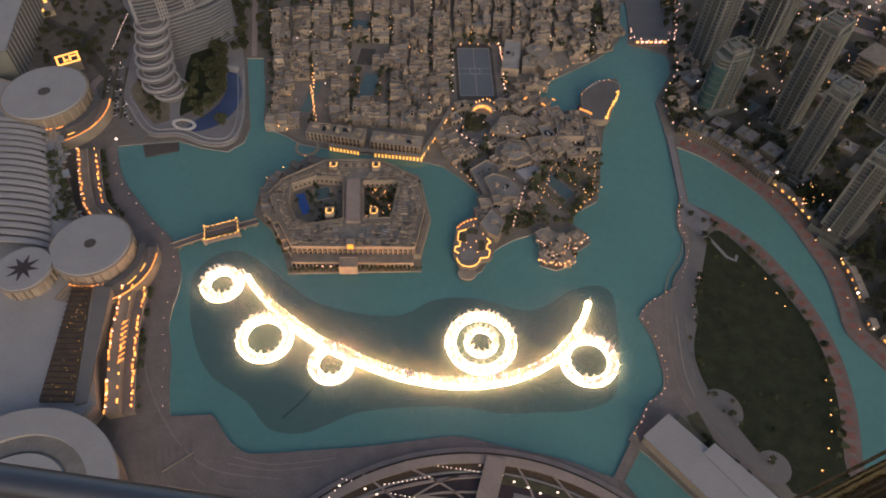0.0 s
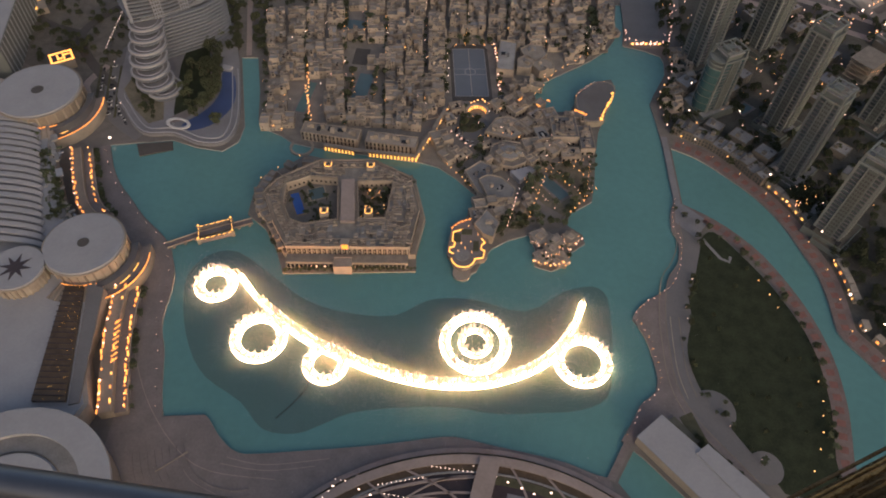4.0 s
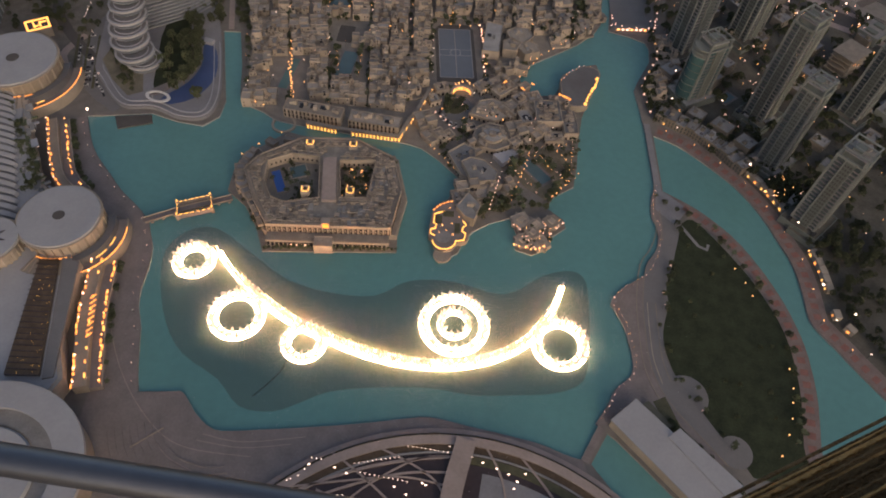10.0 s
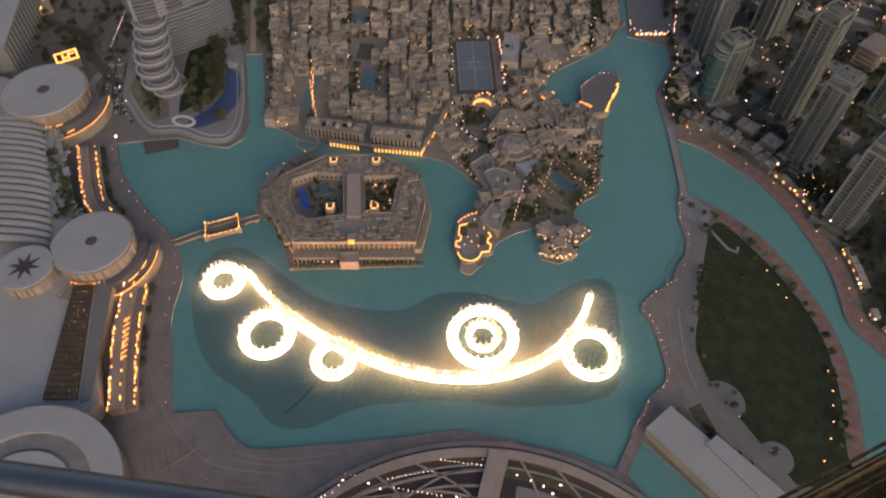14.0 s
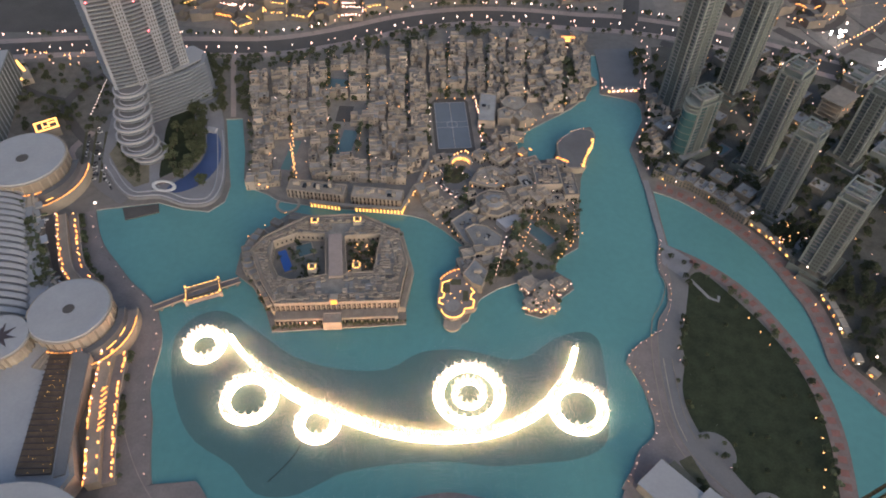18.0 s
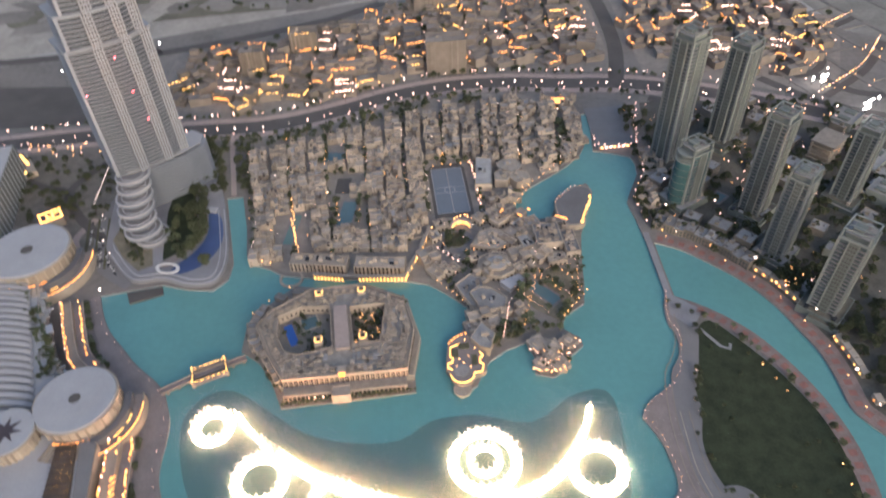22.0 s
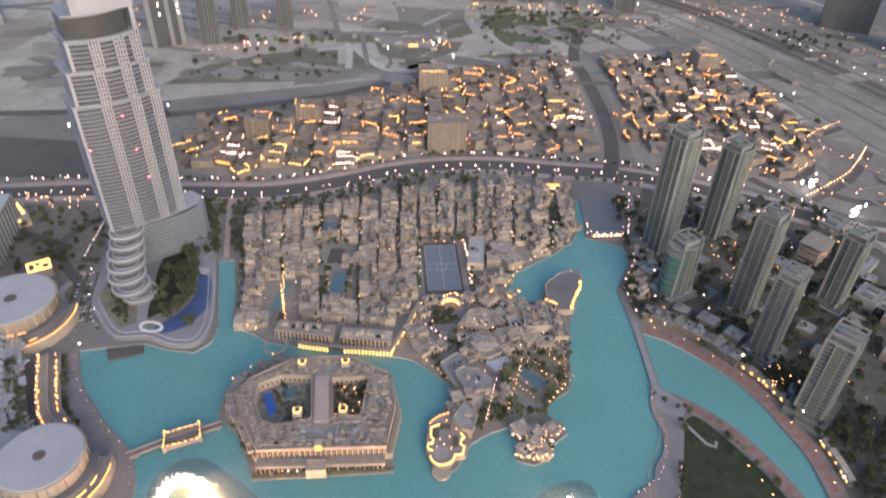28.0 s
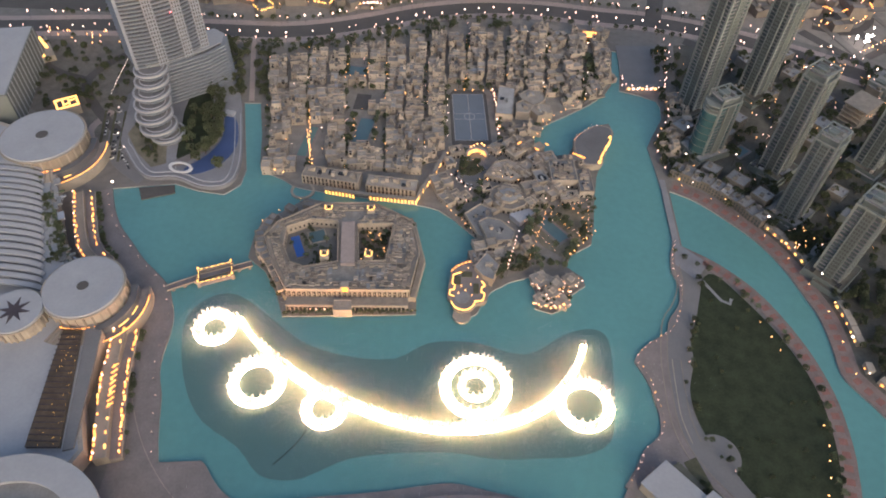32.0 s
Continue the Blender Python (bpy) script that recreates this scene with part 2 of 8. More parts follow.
    def mesh(self, name, material, smooth=False):
        me = bpy.data.meshes.new(name)
        me.from_pydata(self.v, [], self.f)
        me.materials.append(material)
        bm = bmesh.new()
        bm.from_mesh(me)
        bmesh.ops.recalc_face_normals(bm, faces=bm.faces)
        bm.to_mesh(me)
        bm.free()
        if smooth:
            me.polygons.foreach_set("use_smooth", [True] * len(me.polygons))
        return me

    def part(self, name, material, parent=None, label="", smooth=False):
        ob = new(name, self.mesh(name, material, smooth))
        ob.parent = parent
        return tagged(ob, label)


def share(name, mesh, parent, x=0, y=0, z=0, rz=0, scale=None, rx=0, ry=0):
    """An object on a mesh that others use too."""
    ob = new(name, mesh)
    ob.parent = parent
    ob.matrix_basis = pose(x, y, z, rx, ry, rz) @ (Matrix.Diagonal((*scale, 1)) if scale else Matrix())
    return ob


def thing(name, label, category, group="", kind="", at=None):
    ob = new(name)
    ob.empty_display_size = 1
    if at is not None:
        ob.matrix_basis = at
    return tagged(ob, label, category, group, kind)


def ccw(poly):
    area = sum(a[0] * b[1] - b[0] * a[1] for a, b in zip(poly, list(poly[1:]) + [poly[0]]))
    return list(poly) if area > 0 else list(reversed(poly))


def offset(path, d):
    out = []
    for i, p in enumerate(path):
        a, b = path[max(i - 1, 0)], path[min(i + 1, len(path) - 1)]
        dx, dy = b[0] - a[0], b[1] - a[1]
        k = math.hypot(dx, dy) or 1
        out.append((p[0] - dy / k * d, p[1] + dx / k * d))
    return out


def smooth_path(pts, steps=4, closed=False):
    n, out = len(pts), []
    for i in range(n if closed else n - 1):
        q = [pts[(i + k) % n] if closed else pts[min(max(i + k, 0), n - 1)] for k in (-1, 0, 1, 2)]
        for s in range(steps):
            t = s / steps
            out.append(tuple(0.5 * (2 * q[1][c] + (q[2][c] - q[0][c]) * t + (2 * q[0][c] - 5 * q[1][c] + 4 * q[2][c] - q[3][c]) * t * t
                                    + (3 * q[1][c] - q[0][c] - 3 * q[2][c] + q[3][c]) * t ** 3) for c in (0, 1)))
    return out if closed else out + [tuple(pts[-1])]


def spaced(path, step, start=0.0):
    """Points at even steps along a path, each with its heading in degrees."""
    out, need = [], start
    for a, b in zip(path, path[1:]):
        k = math.hypot(b[0] - a[0], b[1] - a[1])
        while need <= k and k > 0:
            t = need / k
            out.append((a[0] + (b[0] - a[0]) * t, a[1] + (b[1] - a[1]) * t, math.degrees(math.atan2(b[1] - a[1], b[0] - a[0]))))
            need += step
        need -= k
    return out


def inside(x, y, poly):
    hit = False
    for (ax, ay), (bx, by) in zip(poly, list(poly[1:]) + [poly[0]]):
        if (ay > y) != (by > y) and x < (bx - ax) * (y - ay) / (by - ay) + ax:
            hit = not hit
    return hit


def sheet(name, poly, z, material, holes=(), kind="structure", label="", category="", skirt=0.0):
    """A flat sheet in plan with holes, and walls of that depth down its edges."""
    from mathutils.geometry import tessellate_polygon
    loops = [ccw(poly)] + [list(reversed(ccw(h))) for h in holes]
    flat = [p for loop in loops for p in loop]
    tris = tessellate_polygon([[Vector((x, y, 0)) for x, y in loop] for loop in loops])
    v = [(x, y, z) for x, y in flat]
    f = [tuple(t) for t in tris]
    if skirt:
        n = len(flat)
        v += [(x, y, z - skirt) for x, y in flat]
        k = 0
        for loop in loops:
            m = len(loop)
            f += [(k + i, k + (i + 1) % m, n + k + (i + 1) % m, n + k + i) for i in range(m)]
            k += m
    me = bpy.data.meshes.new(name)
    me.from_pydata(v, [], f)
    me.materials.append(material)
    bm = bmesh.new()
    bm.from_mesh(me)
    for face in bm.faces:
        face.normal_update()
        if abs(face.normal.z) > 0.5 and face.normal.z < 0:
            face.normal_flip()
    bm.to_mesh(me)
    bm.free()
    return tagged(new(name, me), label, category, kind=kind)


# ---- plan: shores, in metres; the tower's terrace is over 0, 0 and y runs towards the old town ----
SHORE_ADDRESS = [(-277, 400), (-256, 404), (-228, 409), (-207, 402), (-185, 399), (-174, 411), (-173, 430), (-182, 467), (-195, 521),
                 (-180, 522), (-169, 475), (-163, 438), (-153, 426), (-140, 420), (-129, 412)]
SHORE_SOUK = [(-116, 409), (-42, 399), (-19, 396), (-7, 392), (7, 381), (23, 364), (24, 352), (12, 334), (5, 317), (5, 304), (10, 291), (17, 285),
              (25, 290), (30, 303), (36, 311), (49, 320), (64, 326), (69, 310), (67, 297), (79, 293), (89, 298), (95, 311), (106, 320), (105, 328),
              (93, 338), (98, 350), (115, 362), (119, 381), (122, 407), (128, 442), (135, 461), (146, 488), (150, 500), (147, 514), (133, 510),
              (121, 498), (112, 482), (106, 468), (90, 465), (76, 480)]
SHORE_NORTH = [(74, 489), (83, 504), (94, 513), (113, 527), (131, 541), (149, 560), (157, 575), (165, 635), (173, 635), (164, 566), (183, 560),
               (198, 552), (200, 542), (198, 524), (183, 494), (178, 482), (180, 460), (181, 435)]
SHORE_EAST = [(181, 435), (182, 418), (182, 391), (180, 367), (176, 355), (174, 337), (177, 327), (175, 311), (169, 295), (161, 282), (143, 269), (134, 257),
              (136, 251), (141, 238), (143, 225), (144, 211), (141, 201), (130, 191), (125, 182), (115, 167)]
SHORE_SOUTH = [(105, 143), (94, 146), (81, 151), (63, 155), (35, 160), (14, 164), (0, 163), (-27, 158), (-54, 154), (-87, 150), (-104, 148),
               (-117, 148), (-129, 156), (-139, 168), (-143, 171)]
SHORE_WEST = [(-168, 169), (-172, 181), (-176, 197), (-180, 214), (-186, 230), (-188, 245), (-188, 260), (-190, 276), (-196, 291), (-200, 300),
              (-210, 311), (-227, 326), (-241, 342), (-256, 359), (-267, 377), (-277, 400)]
CANAL_OUTER = [(188, 427), (208, 416), (228, 397), (247, 375), (261, 349), (270, 320), (275, 301), (276, 277), (275, 254), (281, 241), (289, 229), (298, 214), (340, 150), (390, 60)]
CANAL_INNER = [(187, 364.5), (211, 348.5), (233.4, 325), (248, 299), (258, 273), (263, 253), (265.8, 232), (265.6, 212), (263.8, 193), (260, 174), (256, 150), (262, 110), (290, 40)]
ISLAND = [(-114, 280), (-19, 287), (-21, 349), (-24, 377), (-47, 389), (-94, 394), (-116, 399), (-133, 382), (-147, 372), (-150, 354), (-150, 333), (-134, 320), (-122, 300)]
BASIN = [(-181, 276), (-170, 294), (-150, 298), (-122, 279), (-94, 259), (-62, 250), (-31, 250), (-8, 264), (23, 266), (59, 258), (87, 276), (108, 282),
         (118, 273), (118, 245), (116, 220), (110, 196), (91, 186), (66, 183), (38, 181), (10, 184), (-25, 182), (-53, 177), (-69, 169), (-85, 162),
         (-106, 164), (-123, 181), (-149, 197), (-165, 218), (-177, 248)]
BOULEVARD = [(-640, 615), (-453, 633), (-363, 642), (-255, 642), (-170, 645), (-100, 666), (-38, 693), (27, 709), (94, 710), (159, 701), (217, 695), (300, 670), (420, 610), (560, 520)]
AVENUE = [(217, 695), (235, 779), (241, 883), (238, 988), (235, 1062), (262, 1180)]
CREEK_NEAR = [(-1500, 1250), (-855, 1327), (-699, 1351), (-603, 1560), (-493, 1738), (-375, 1879), (-201, 2004), (33, 2129), (233, 2025), (563, 1998), (694, 1888), (713, 1551),
              (794, 1350), (845, 1190), (1000, 800)]
CREEK_FAR = [(-1500, 1700), (-1080, 1715), (-999, 1927), (-805, 1952), (-631, 1765), (-569, 2029), (-430, 2172), (-115, 2290), (252, 2207), (706, 1986), (811, 1788), (917, 1558),
             (961, 1374), (1130, 820)]
blvd, avenue = smooth_path(BOULEVARD), smooth_path(AVENUE)
south, west, east = smooth_path(SHORE_SOUTH, 3), smooth_path(SHORE_WEST, 3), smooth_path(SHORE_EAST, 3)
LAKE = SHORE_ADDRESS[:-1] + [(-129, 412)] + SHORE_SOUK + SHORE_NORTH[:-1] + east + [(118, 164), (107, 143.5)] + south[1:] + west[:-1]
canal_out, canal_in = smooth_path(CANAL_OUTER, 3), smooth_path(CANAL_INNER, 3)
CANAL = canal_out + list(reversed(canal_in))
POND = [(110, 141), (122, 161), (127, 157), (164, 118), (230, 40), (160, 30), (131, 113)]
FAR = 4850.0
creek_near, creek_far = smooth_path(CREEK_NEAR, 3), smooth_path(CREEK_FAR, 3)
CREEK = creek_near + list(reversed(creek_far))

far = [(FAR * math.cos(radians(a)), FAR * math.sin(radians(a))) for a in range(0, 360, 6)]
sheet("ground", far, 0.0, DESERT, [LAKE, CANAL, POND, CREEK], skirt=1.6, label="pale sandy desert ground reaching the hazy horizon", category="ground")
sheet("lake_water", [(-300, 120), (420, 20), (420, 440), (220, 660), (-300, 640)], -1.0, WATER, kind="structure", label="calm turquoise lake water inside stone quays", category="water")
sheet("creek_water", [(-1600, 1100), (1250, 700), (1250, 2400), (-1600, 2400)], -1.2, CREEK_WATER, label="grey creek water winding through the desert", category="water")
sheet("basin_water", smooth_path(BASIN, 3, True), -0.9, WATER_DEEP, label="darker fountain basin inside the turquoise lake", category="water")
sheet("island", ISLAND, 0.3, TOWN_PAVING, skirt=1.9, label="paved stone island under the palace hotel", category="ground")

# city ground over the sand, with the same shores
sheet("city_ground", [(-700, 60), (-60, -160), (480, -120), (760, 420), (560, 770), (520, 800), (300, 1100), (40, 990), (-330, 880), (-700, 760)], 0.15, GROUND,
             [LAKE, CANAL, POND], skirt=0.15, label="worn city ground of concrete, dust and gravel", category="ground")

sheet("old_town_paving", [(-158, 436), (-140, 424), (-129, 416)] + [(x, y + 1.5 if y > 380 else y) for x, y in SHORE_SOUK[:9]] + [(14, 336), (24, 332), (34, 320), (48, 326), (62, 334), (88, 340), (94, 354), (110, 364), (114, 384), (118, 408), (124, 442), (104, 462), (88, 462), (72, 482)] + [(x - 2, y + 2) for x, y in SHORE_NORTH[1:8]] + [(160, 660), (90, 688), (25, 687), (-40, 670), (-100, 645), (-190, 624)],
      0.2, TOWN_PAVING, label="sandy paved lanes of the old town", category="pavement")

# promenades round the lake
tagged(Solid().ribbon(west, 26, 0.15, 0.35, 13.5).part("promenade_west", PAVING), "brown paved lakeside promenade", "pavement", kind="structure")
sheet("promenade_south", south + [(-169, 168), (-198, 172), (-196, 120), (-150, 40), (25, 60), (122, 90)], 0.42, PAVING, label="brown paved promenade below the tower", category="pavement")
park_edge = [p for p in east if p[1] < 368]
PARK_INNER = [(189, 337), (186.5, 323), (179, 300), (169, 274), (168, 258), (161, 236), (160, 217), (164, 203), (172, 190), (180, 174), (188, 161), (200, 145)]
PARK_MID = [(181, 345), (180, 322), (172, 303), (163, 289), (157, 259), (155.6, 236), (155.4, 214), (158.8, 196.5), (167, 180), (178, 166), (194.6, 145)]
sheet("promenade_park", park_edge + list(reversed(smooth_path(PARK_MID, 3))), 0.34, PAVING, label="brown paved park promenade along the lake", category="pavement")
sheet("park_walk", smooth_path(PARK_MID, 3) + list(reversed(smooth_path([(a + 7, b + 1) for a, b in PARK_INNER], 3))), 0.37, PLAZA, label="grey curved park walkway beside the lawn", category="pavement")
sheet("park_point", [(187, 364), (181, 366), (178, 345), (192, 330), (204, 348)], 0.41, PAVING_GREY, label="grey paved point at the park's tip", category="pavement")
tagged(Solid().ribbon(canal_in, 10.5, 0.15, 0.36, -5.8).part("promenade_canal_inner", PAVING_RED), "reddish paved canal promenade", "pavement", kind="structure")
# red squares stand in for pools of lamp light on the paving
lamplight_patches = thing("lamplight_patch_row", "red squares painting lamp light on the canal promenade", "paving", kind="structure")
LAMPLIT_PATCH = Solid().box(0, 0, 0, 4.6, 5.4, 0.05).mesh("paving_slab", LAMPLIT_RED)
tagged(Solid().ribbon(canal_out, 13, 0.15, 0.36, 7).part("promenade_canal_outer", PAVING_RED), "reddish paved waterside promenade", "pavement", kind="structure")
tagged(Solid().ribbon([(184, 440), (183.5, 400), (183, 360)], 5, -1.3, 0.6).part("causeway", PAVING_GREY), "narrow grey causeway dividing lake and canal", "causeway", kind="structure")
tagged(Solid().prism([(170, 645), (222, 648), (206, 566), (182, 563), (168, 569)], 0.15, 0.5).part("plaza", PLAZA), "plain grey paved plaza at the water", "plaza", kind="structure")
tagged(Solid().ribbon([(119, 165), (106, 142)], 5, -0.4, 0.5).part("footbridge_south", PAVING), "brown footbridge over the lake outlet", "bridge", kind="structure")

for path, shift, first in ((canal_in, -5.8, 260), (canal_out, 6.5, 420)):
    for x, y, a in spaced(offset(path, shift), 9.0, 4):
        if 150 < y < first + 90:
            share("paving_slab", LAMPLIT_PATCH, lamplight_patches, x, y, 0.36, a)

# roads
tagged(Solid().ribbon(blvd, 40, 0.1, 0.32).part("boulevard_pavement", SIDEWALK), "pinkish boulevard pavement with lamp glow in its colour and wide sidewalks", "pavement", kind="structure")
tagged(Solid().ribbon(blvd, 22, 0.2, 0.40).part("boulevard", ASPHALT), "curved dark asphalt boulevard", "road", kind="structure")
tagged(Solid().ribbon(avenue, 18, 0.1, 0.42).part("avenue", ASPHALT), "dark asphalt avenue between low houses", "road", kind="structure")
tagged(Solid().ribbon(smooth_path([(420, 1420), (513, 1304), (600, 1130), (682, 930), (760, 700), (900, 400)]), 46, 0.1, 0.4).part("highway", ASPHALT), "wide grey highway in the desert", "road", kind="structure")
for q in (-23, -1.5, 23):
    tagged(Solid().ribbon(smooth_path([(420, 1420), (513, 1304), (600, 1130), (682, 930), (760, 700), (900, 400)]), 5, 0.1, 0.8, q).part("highway_verge", GROUND), "pale verge of the wide highway", "verge", kind="structure")
tagged(Solid().ribbon(smooth_path([(-2900, 4300), (-1495, 3341), (-870, 2996), (-4, 2811), (769, 2789), (1399, 2912), (2600, 3300)]), 45, 0.1, 0.6).part("far_road", ASPHALT), "distant desert motorway", "road", kind="structure")
tagged(Solid().ribbon(smooth_path([(-800, 800), (-380, 838), (-330, 830), (-120, 905), (20, 1010)]), 16, 0.1, 0.4).part("sand_road", ASPHALT), "dark road at the desert edge", "road", kind="structure")
PLOTS_NEAR = (([(-560, 900), (-400, 930), (-380, 1010), (-560, 1040)], PLOT),
         ([(-300, 1180), (-150, 1220), (-170, 1330), (-330, 1300)], PLOT),
         ([(-40, 1150), (60, 1140), (70, 1290), (-60, 1300)], GROUND),
         ([(560, 1080), (690, 1010), (740, 880), (620, 900), (520, 1080)], GROUND),
         ([(400, 1110), (500, 1120), (470, 1220), (400, 1200)], PLOT),
         ([(-190, 930), (-60, 975), (-80, 1030), (-180, 1000)], GROUND),
         ([(560, 780), (700, 760), (760, 600), (640, 560), (560, 640)], PLOT))
PLOTS_FAR = (([(-900, 1000), (-640, 1040), (-620, 1180), (-900, 1200)], PLOT),
         ([(-1200, 2300), (-600, 2330), (-500, 2600), (-1200, 2700)], PLOT),
         ([(700, 2350), (1300, 2300), (1500, 2500), (800, 2620)], GROUND),
         ([(1250, 2750), (1900, 2900), (1900, 3100), (1300, 2950)], GROUND),
         ([(-350, 1420), (-160, 1440), (-180, 1600), (-400, 1580)], PLOT),
         ([(860, 1500), (1100, 1450), (1200, 1700), (950, 1800)], PLOT),
         ([(420, 1450), (640, 1420), (620, 1580), (440, 1600)], GROUND),
         ([(900, 1900), (1400, 1800), (1500, 2100), (1000, 2150)], PLOT))
for pts, m in PLOTS_NEAR + PLOTS_FAR:
    sheet("building_plot", pts, 0.1, m, label="levelled darker building plot on the sand", category="ground")
for pts, w in (([(-500, 1240), (-330, 1180), (-150, 1150), (0, 1160), (60, 1210)], 12), ([(-150, 1150), (-190, 1340), (-260, 1560)], 10), ([(-90, 1010), (-110, 1150)], 8), ([(-60, 1000), (-30, 1140)], 8), ([(560, 1330), (700, 1180), (830, 960), (900, 700)], 12), ([(-1500, 2500), (-700, 2420), (0, 2480), (900, 2560), (2200, 2500)], 20),
               ([(262, 1180), (380, 1290), (520, 1420), (700, 1900)], 14), ([(-800, 1250), (-560, 1220), (-400, 1140)], 10), ([(950, 1600), (1300, 1900), (1700, 2700)], 16), ([(-2200, 3000), (-1500, 3600)], 30), ([(-1100, 2250), (-300, 2360), (300, 2320)], 14)):
    tagged(Solid().ribbon(smooth_path(pts), w, 0.1, 0.35).part("sand_track", GROUND), "grey track across the sandy plots", "road", kind="structure")
sheet("scrub", [(-374, 925), (-196, 945), (-131, 975), (-142, 1072), (-240, 1054), (-330, 1000)], 0.12, DARK_SOIL, label="dark scrub ground with building plots", category="ground")
sheet("east_plain", [(470, 1075), (530, 800), (580, 640), (760, 430), (980, 420), (1010, 700), (860, 1140), (800, 1330), (700, 1480), (560, 1420), (470, 1200)], 0.06, SCRUB_PLAIN, label="grey scrubby plain crossed by the highway", category="ground")
sheet("mid_plain", [(-700, 800), (-330, 880), (40, 990), (230, 1090), (470, 1075), (470, 1200), (560, 1420), (540, 1560), (250, 1720), (-100, 1760), (-400, 1640), (-560, 1400), (-640, 1290), (-700, 1250)], 0.05, MID_PLAIN, label="graded sandy plain before the distant towers", category="ground")
sheet("left_plot", [(-660, 665), (-300, 668), (-290, 745), (-660, 770)], 0.2, ASPHALT, label="dark asphalt car park", category="ground")
for plot in ([(-233, 1029), (-204, 1084), (-158, 1066), (-135, 1019), (-169, 991)],
             [(-87, 1119), (-42, 1140), (4, 1069), (-39, 1032), (-74, 1056)],
             [(19, 1223), (64, 1240), (80, 1164), (36, 1128)],
             [(-119, 1067), (-97, 1074), (-75, 998), (-109, 992)]):
    sheet("planted_plot", plot, 0.17, DARK_SOIL, label="dark scrubby planted plot on the plain", category="plot")
for k, (track, wide) in enumerate((([(-176, 1250), (-146, 1174), (-123, 1067), (-118, 997)], 10), ([(-338, 1304), (-241, 1343), (-133, 1328), (-6, 1378), (84, 1421)], 9), ([(74, 1232), (104, 1165), (135, 1097), (193, 1036)], 8), ([(-175, 1066), (-95, 1106), (-15, 1191), (45, 1272)], 7), ([(-121, 1092), (-62, 998), (-5, 1021), (48, 1070)], 12), ([(-370, 1447), (-288, 1429), (-191, 1373)], 6), ([(-260, 1171), (-163, 1145), (-85, 1236)], 6))):
    tagged(Solid().ribbon(smooth_path(track, 5), wide, 0.1, 0.22 + 0.008 * k).part("sand_track", DESERT), "pale sandy track across the plain", "track", kind="structure")
sheet("far_lawn", [(97, 1257), (220, 1278), (206, 1117), (126, 1101)], 0.14, LAWN_FAR, label="green lawn before the distant towers", category="lawn")
sheet("far_lawn_east", [(240, 1261), (325, 1252), (312, 1195), (228, 1161)], 0.14, LAWN_FAR, label="green lawn before the distant towers", category="lawn")
sheet("worksite_lawn", [(-60, 1030), (40, 1040), (60, 1120), (-40, 1130)], 0.14, DARK_SOIL, label="planted plot on the sand", category="ground")
sheet("park_lawn", smooth_path([(194, 328), (206, 337), (221, 318), (237, 291), (245.5, 271), (252, 251), (255, 229), (255.5, 208), (253.5, 188), (248, 169), (240, 140), (212, 138), (206, 144), (194, 162), (186, 174), (174, 196), (168, 217), (168, 236), (175, 258), (176, 274), (186, 300)], 3, True),
             0.3, LAWN, label="dark lawn of the lakeside park", category="lawn")
for x, y, r in ((176, 189.5, 14.5), (201, 154, 10.5)):
    tagged(Solid().cylinder(x, y, 0.1, 0.42, r, n=40).part("round_plaza", PLAZA), "round grey paved plaza in the park", "plaza", kind="structure")

# patchwork of worked ground on the plain
r4 = random.Random(12)
for m, n, lab in ((DARK_SOIL, 30, "dark patches of damp and planted ground"), (PLOT, 70, "pale patches of graded sand"), (GROUND, 55, "grey patches of compacted ground")):
    patches = Solid()
    k = 0
    while k < n:
        y = 960 + 1500 * r4.random() ** 2.0
        x = r4.uniform(-0.62, 0.78) * y
        a, b, turn = r4.uniform(14, 60) * (0.6 + y / 2200), r4.uniform(6, 26) * (0.6 + y / 2400), r4.uniform(-0.5, 0.5)
        k += 1
        if any(inside(x + e * a, y + f * b, CREEK) for e in (-1, 0, 1) for f in (-1, 1)):
            continue
        pts = []
        for i in range(14):
            t = 2 * math.pi * i / 14
            q = r4.uniform(0.75, 1.15)
            u, v = a * q * math.copysign(abs(math.cos(t)) ** 0.6, math.cos(t)), b * q * math.copysign(abs(math.sin(t)) ** 0.6, math.sin(t))
            pts.append((x + u * math.cos(turn) - v * math.sin(turn), y + u * math.sin(turn) + v * math.cos(turn)))
        patches.prism(pts, 0.02, 0.12 + 0.012 * (k % 40) + (0.004 if m is PLOT else 0.008 if m is GROUND else 0))
    tagged(patches.part("ground_patches", m), lab, "ground", kind="stuff")
yards = Solid()
for k in range(700):
    y = 1000 + 1500 * r4.random()
    x = r4.uniform(-0.5, 0.72) * y
    if not inside(x, y, CREEK) and not inside(x + 20, y, CREEK) and not inside(x - 20, y, CREEK):
        yards.box(x, y, 0.1, r4.uniform(3, 16), r4.uniform(2, 9), r4.uniform(1.5, 6), r4.uniform(-30, 30))
tagged(yards.part("site_huts", PLOT), "scattered low site huts and stacks on the plain", "huts", kind="stuff")

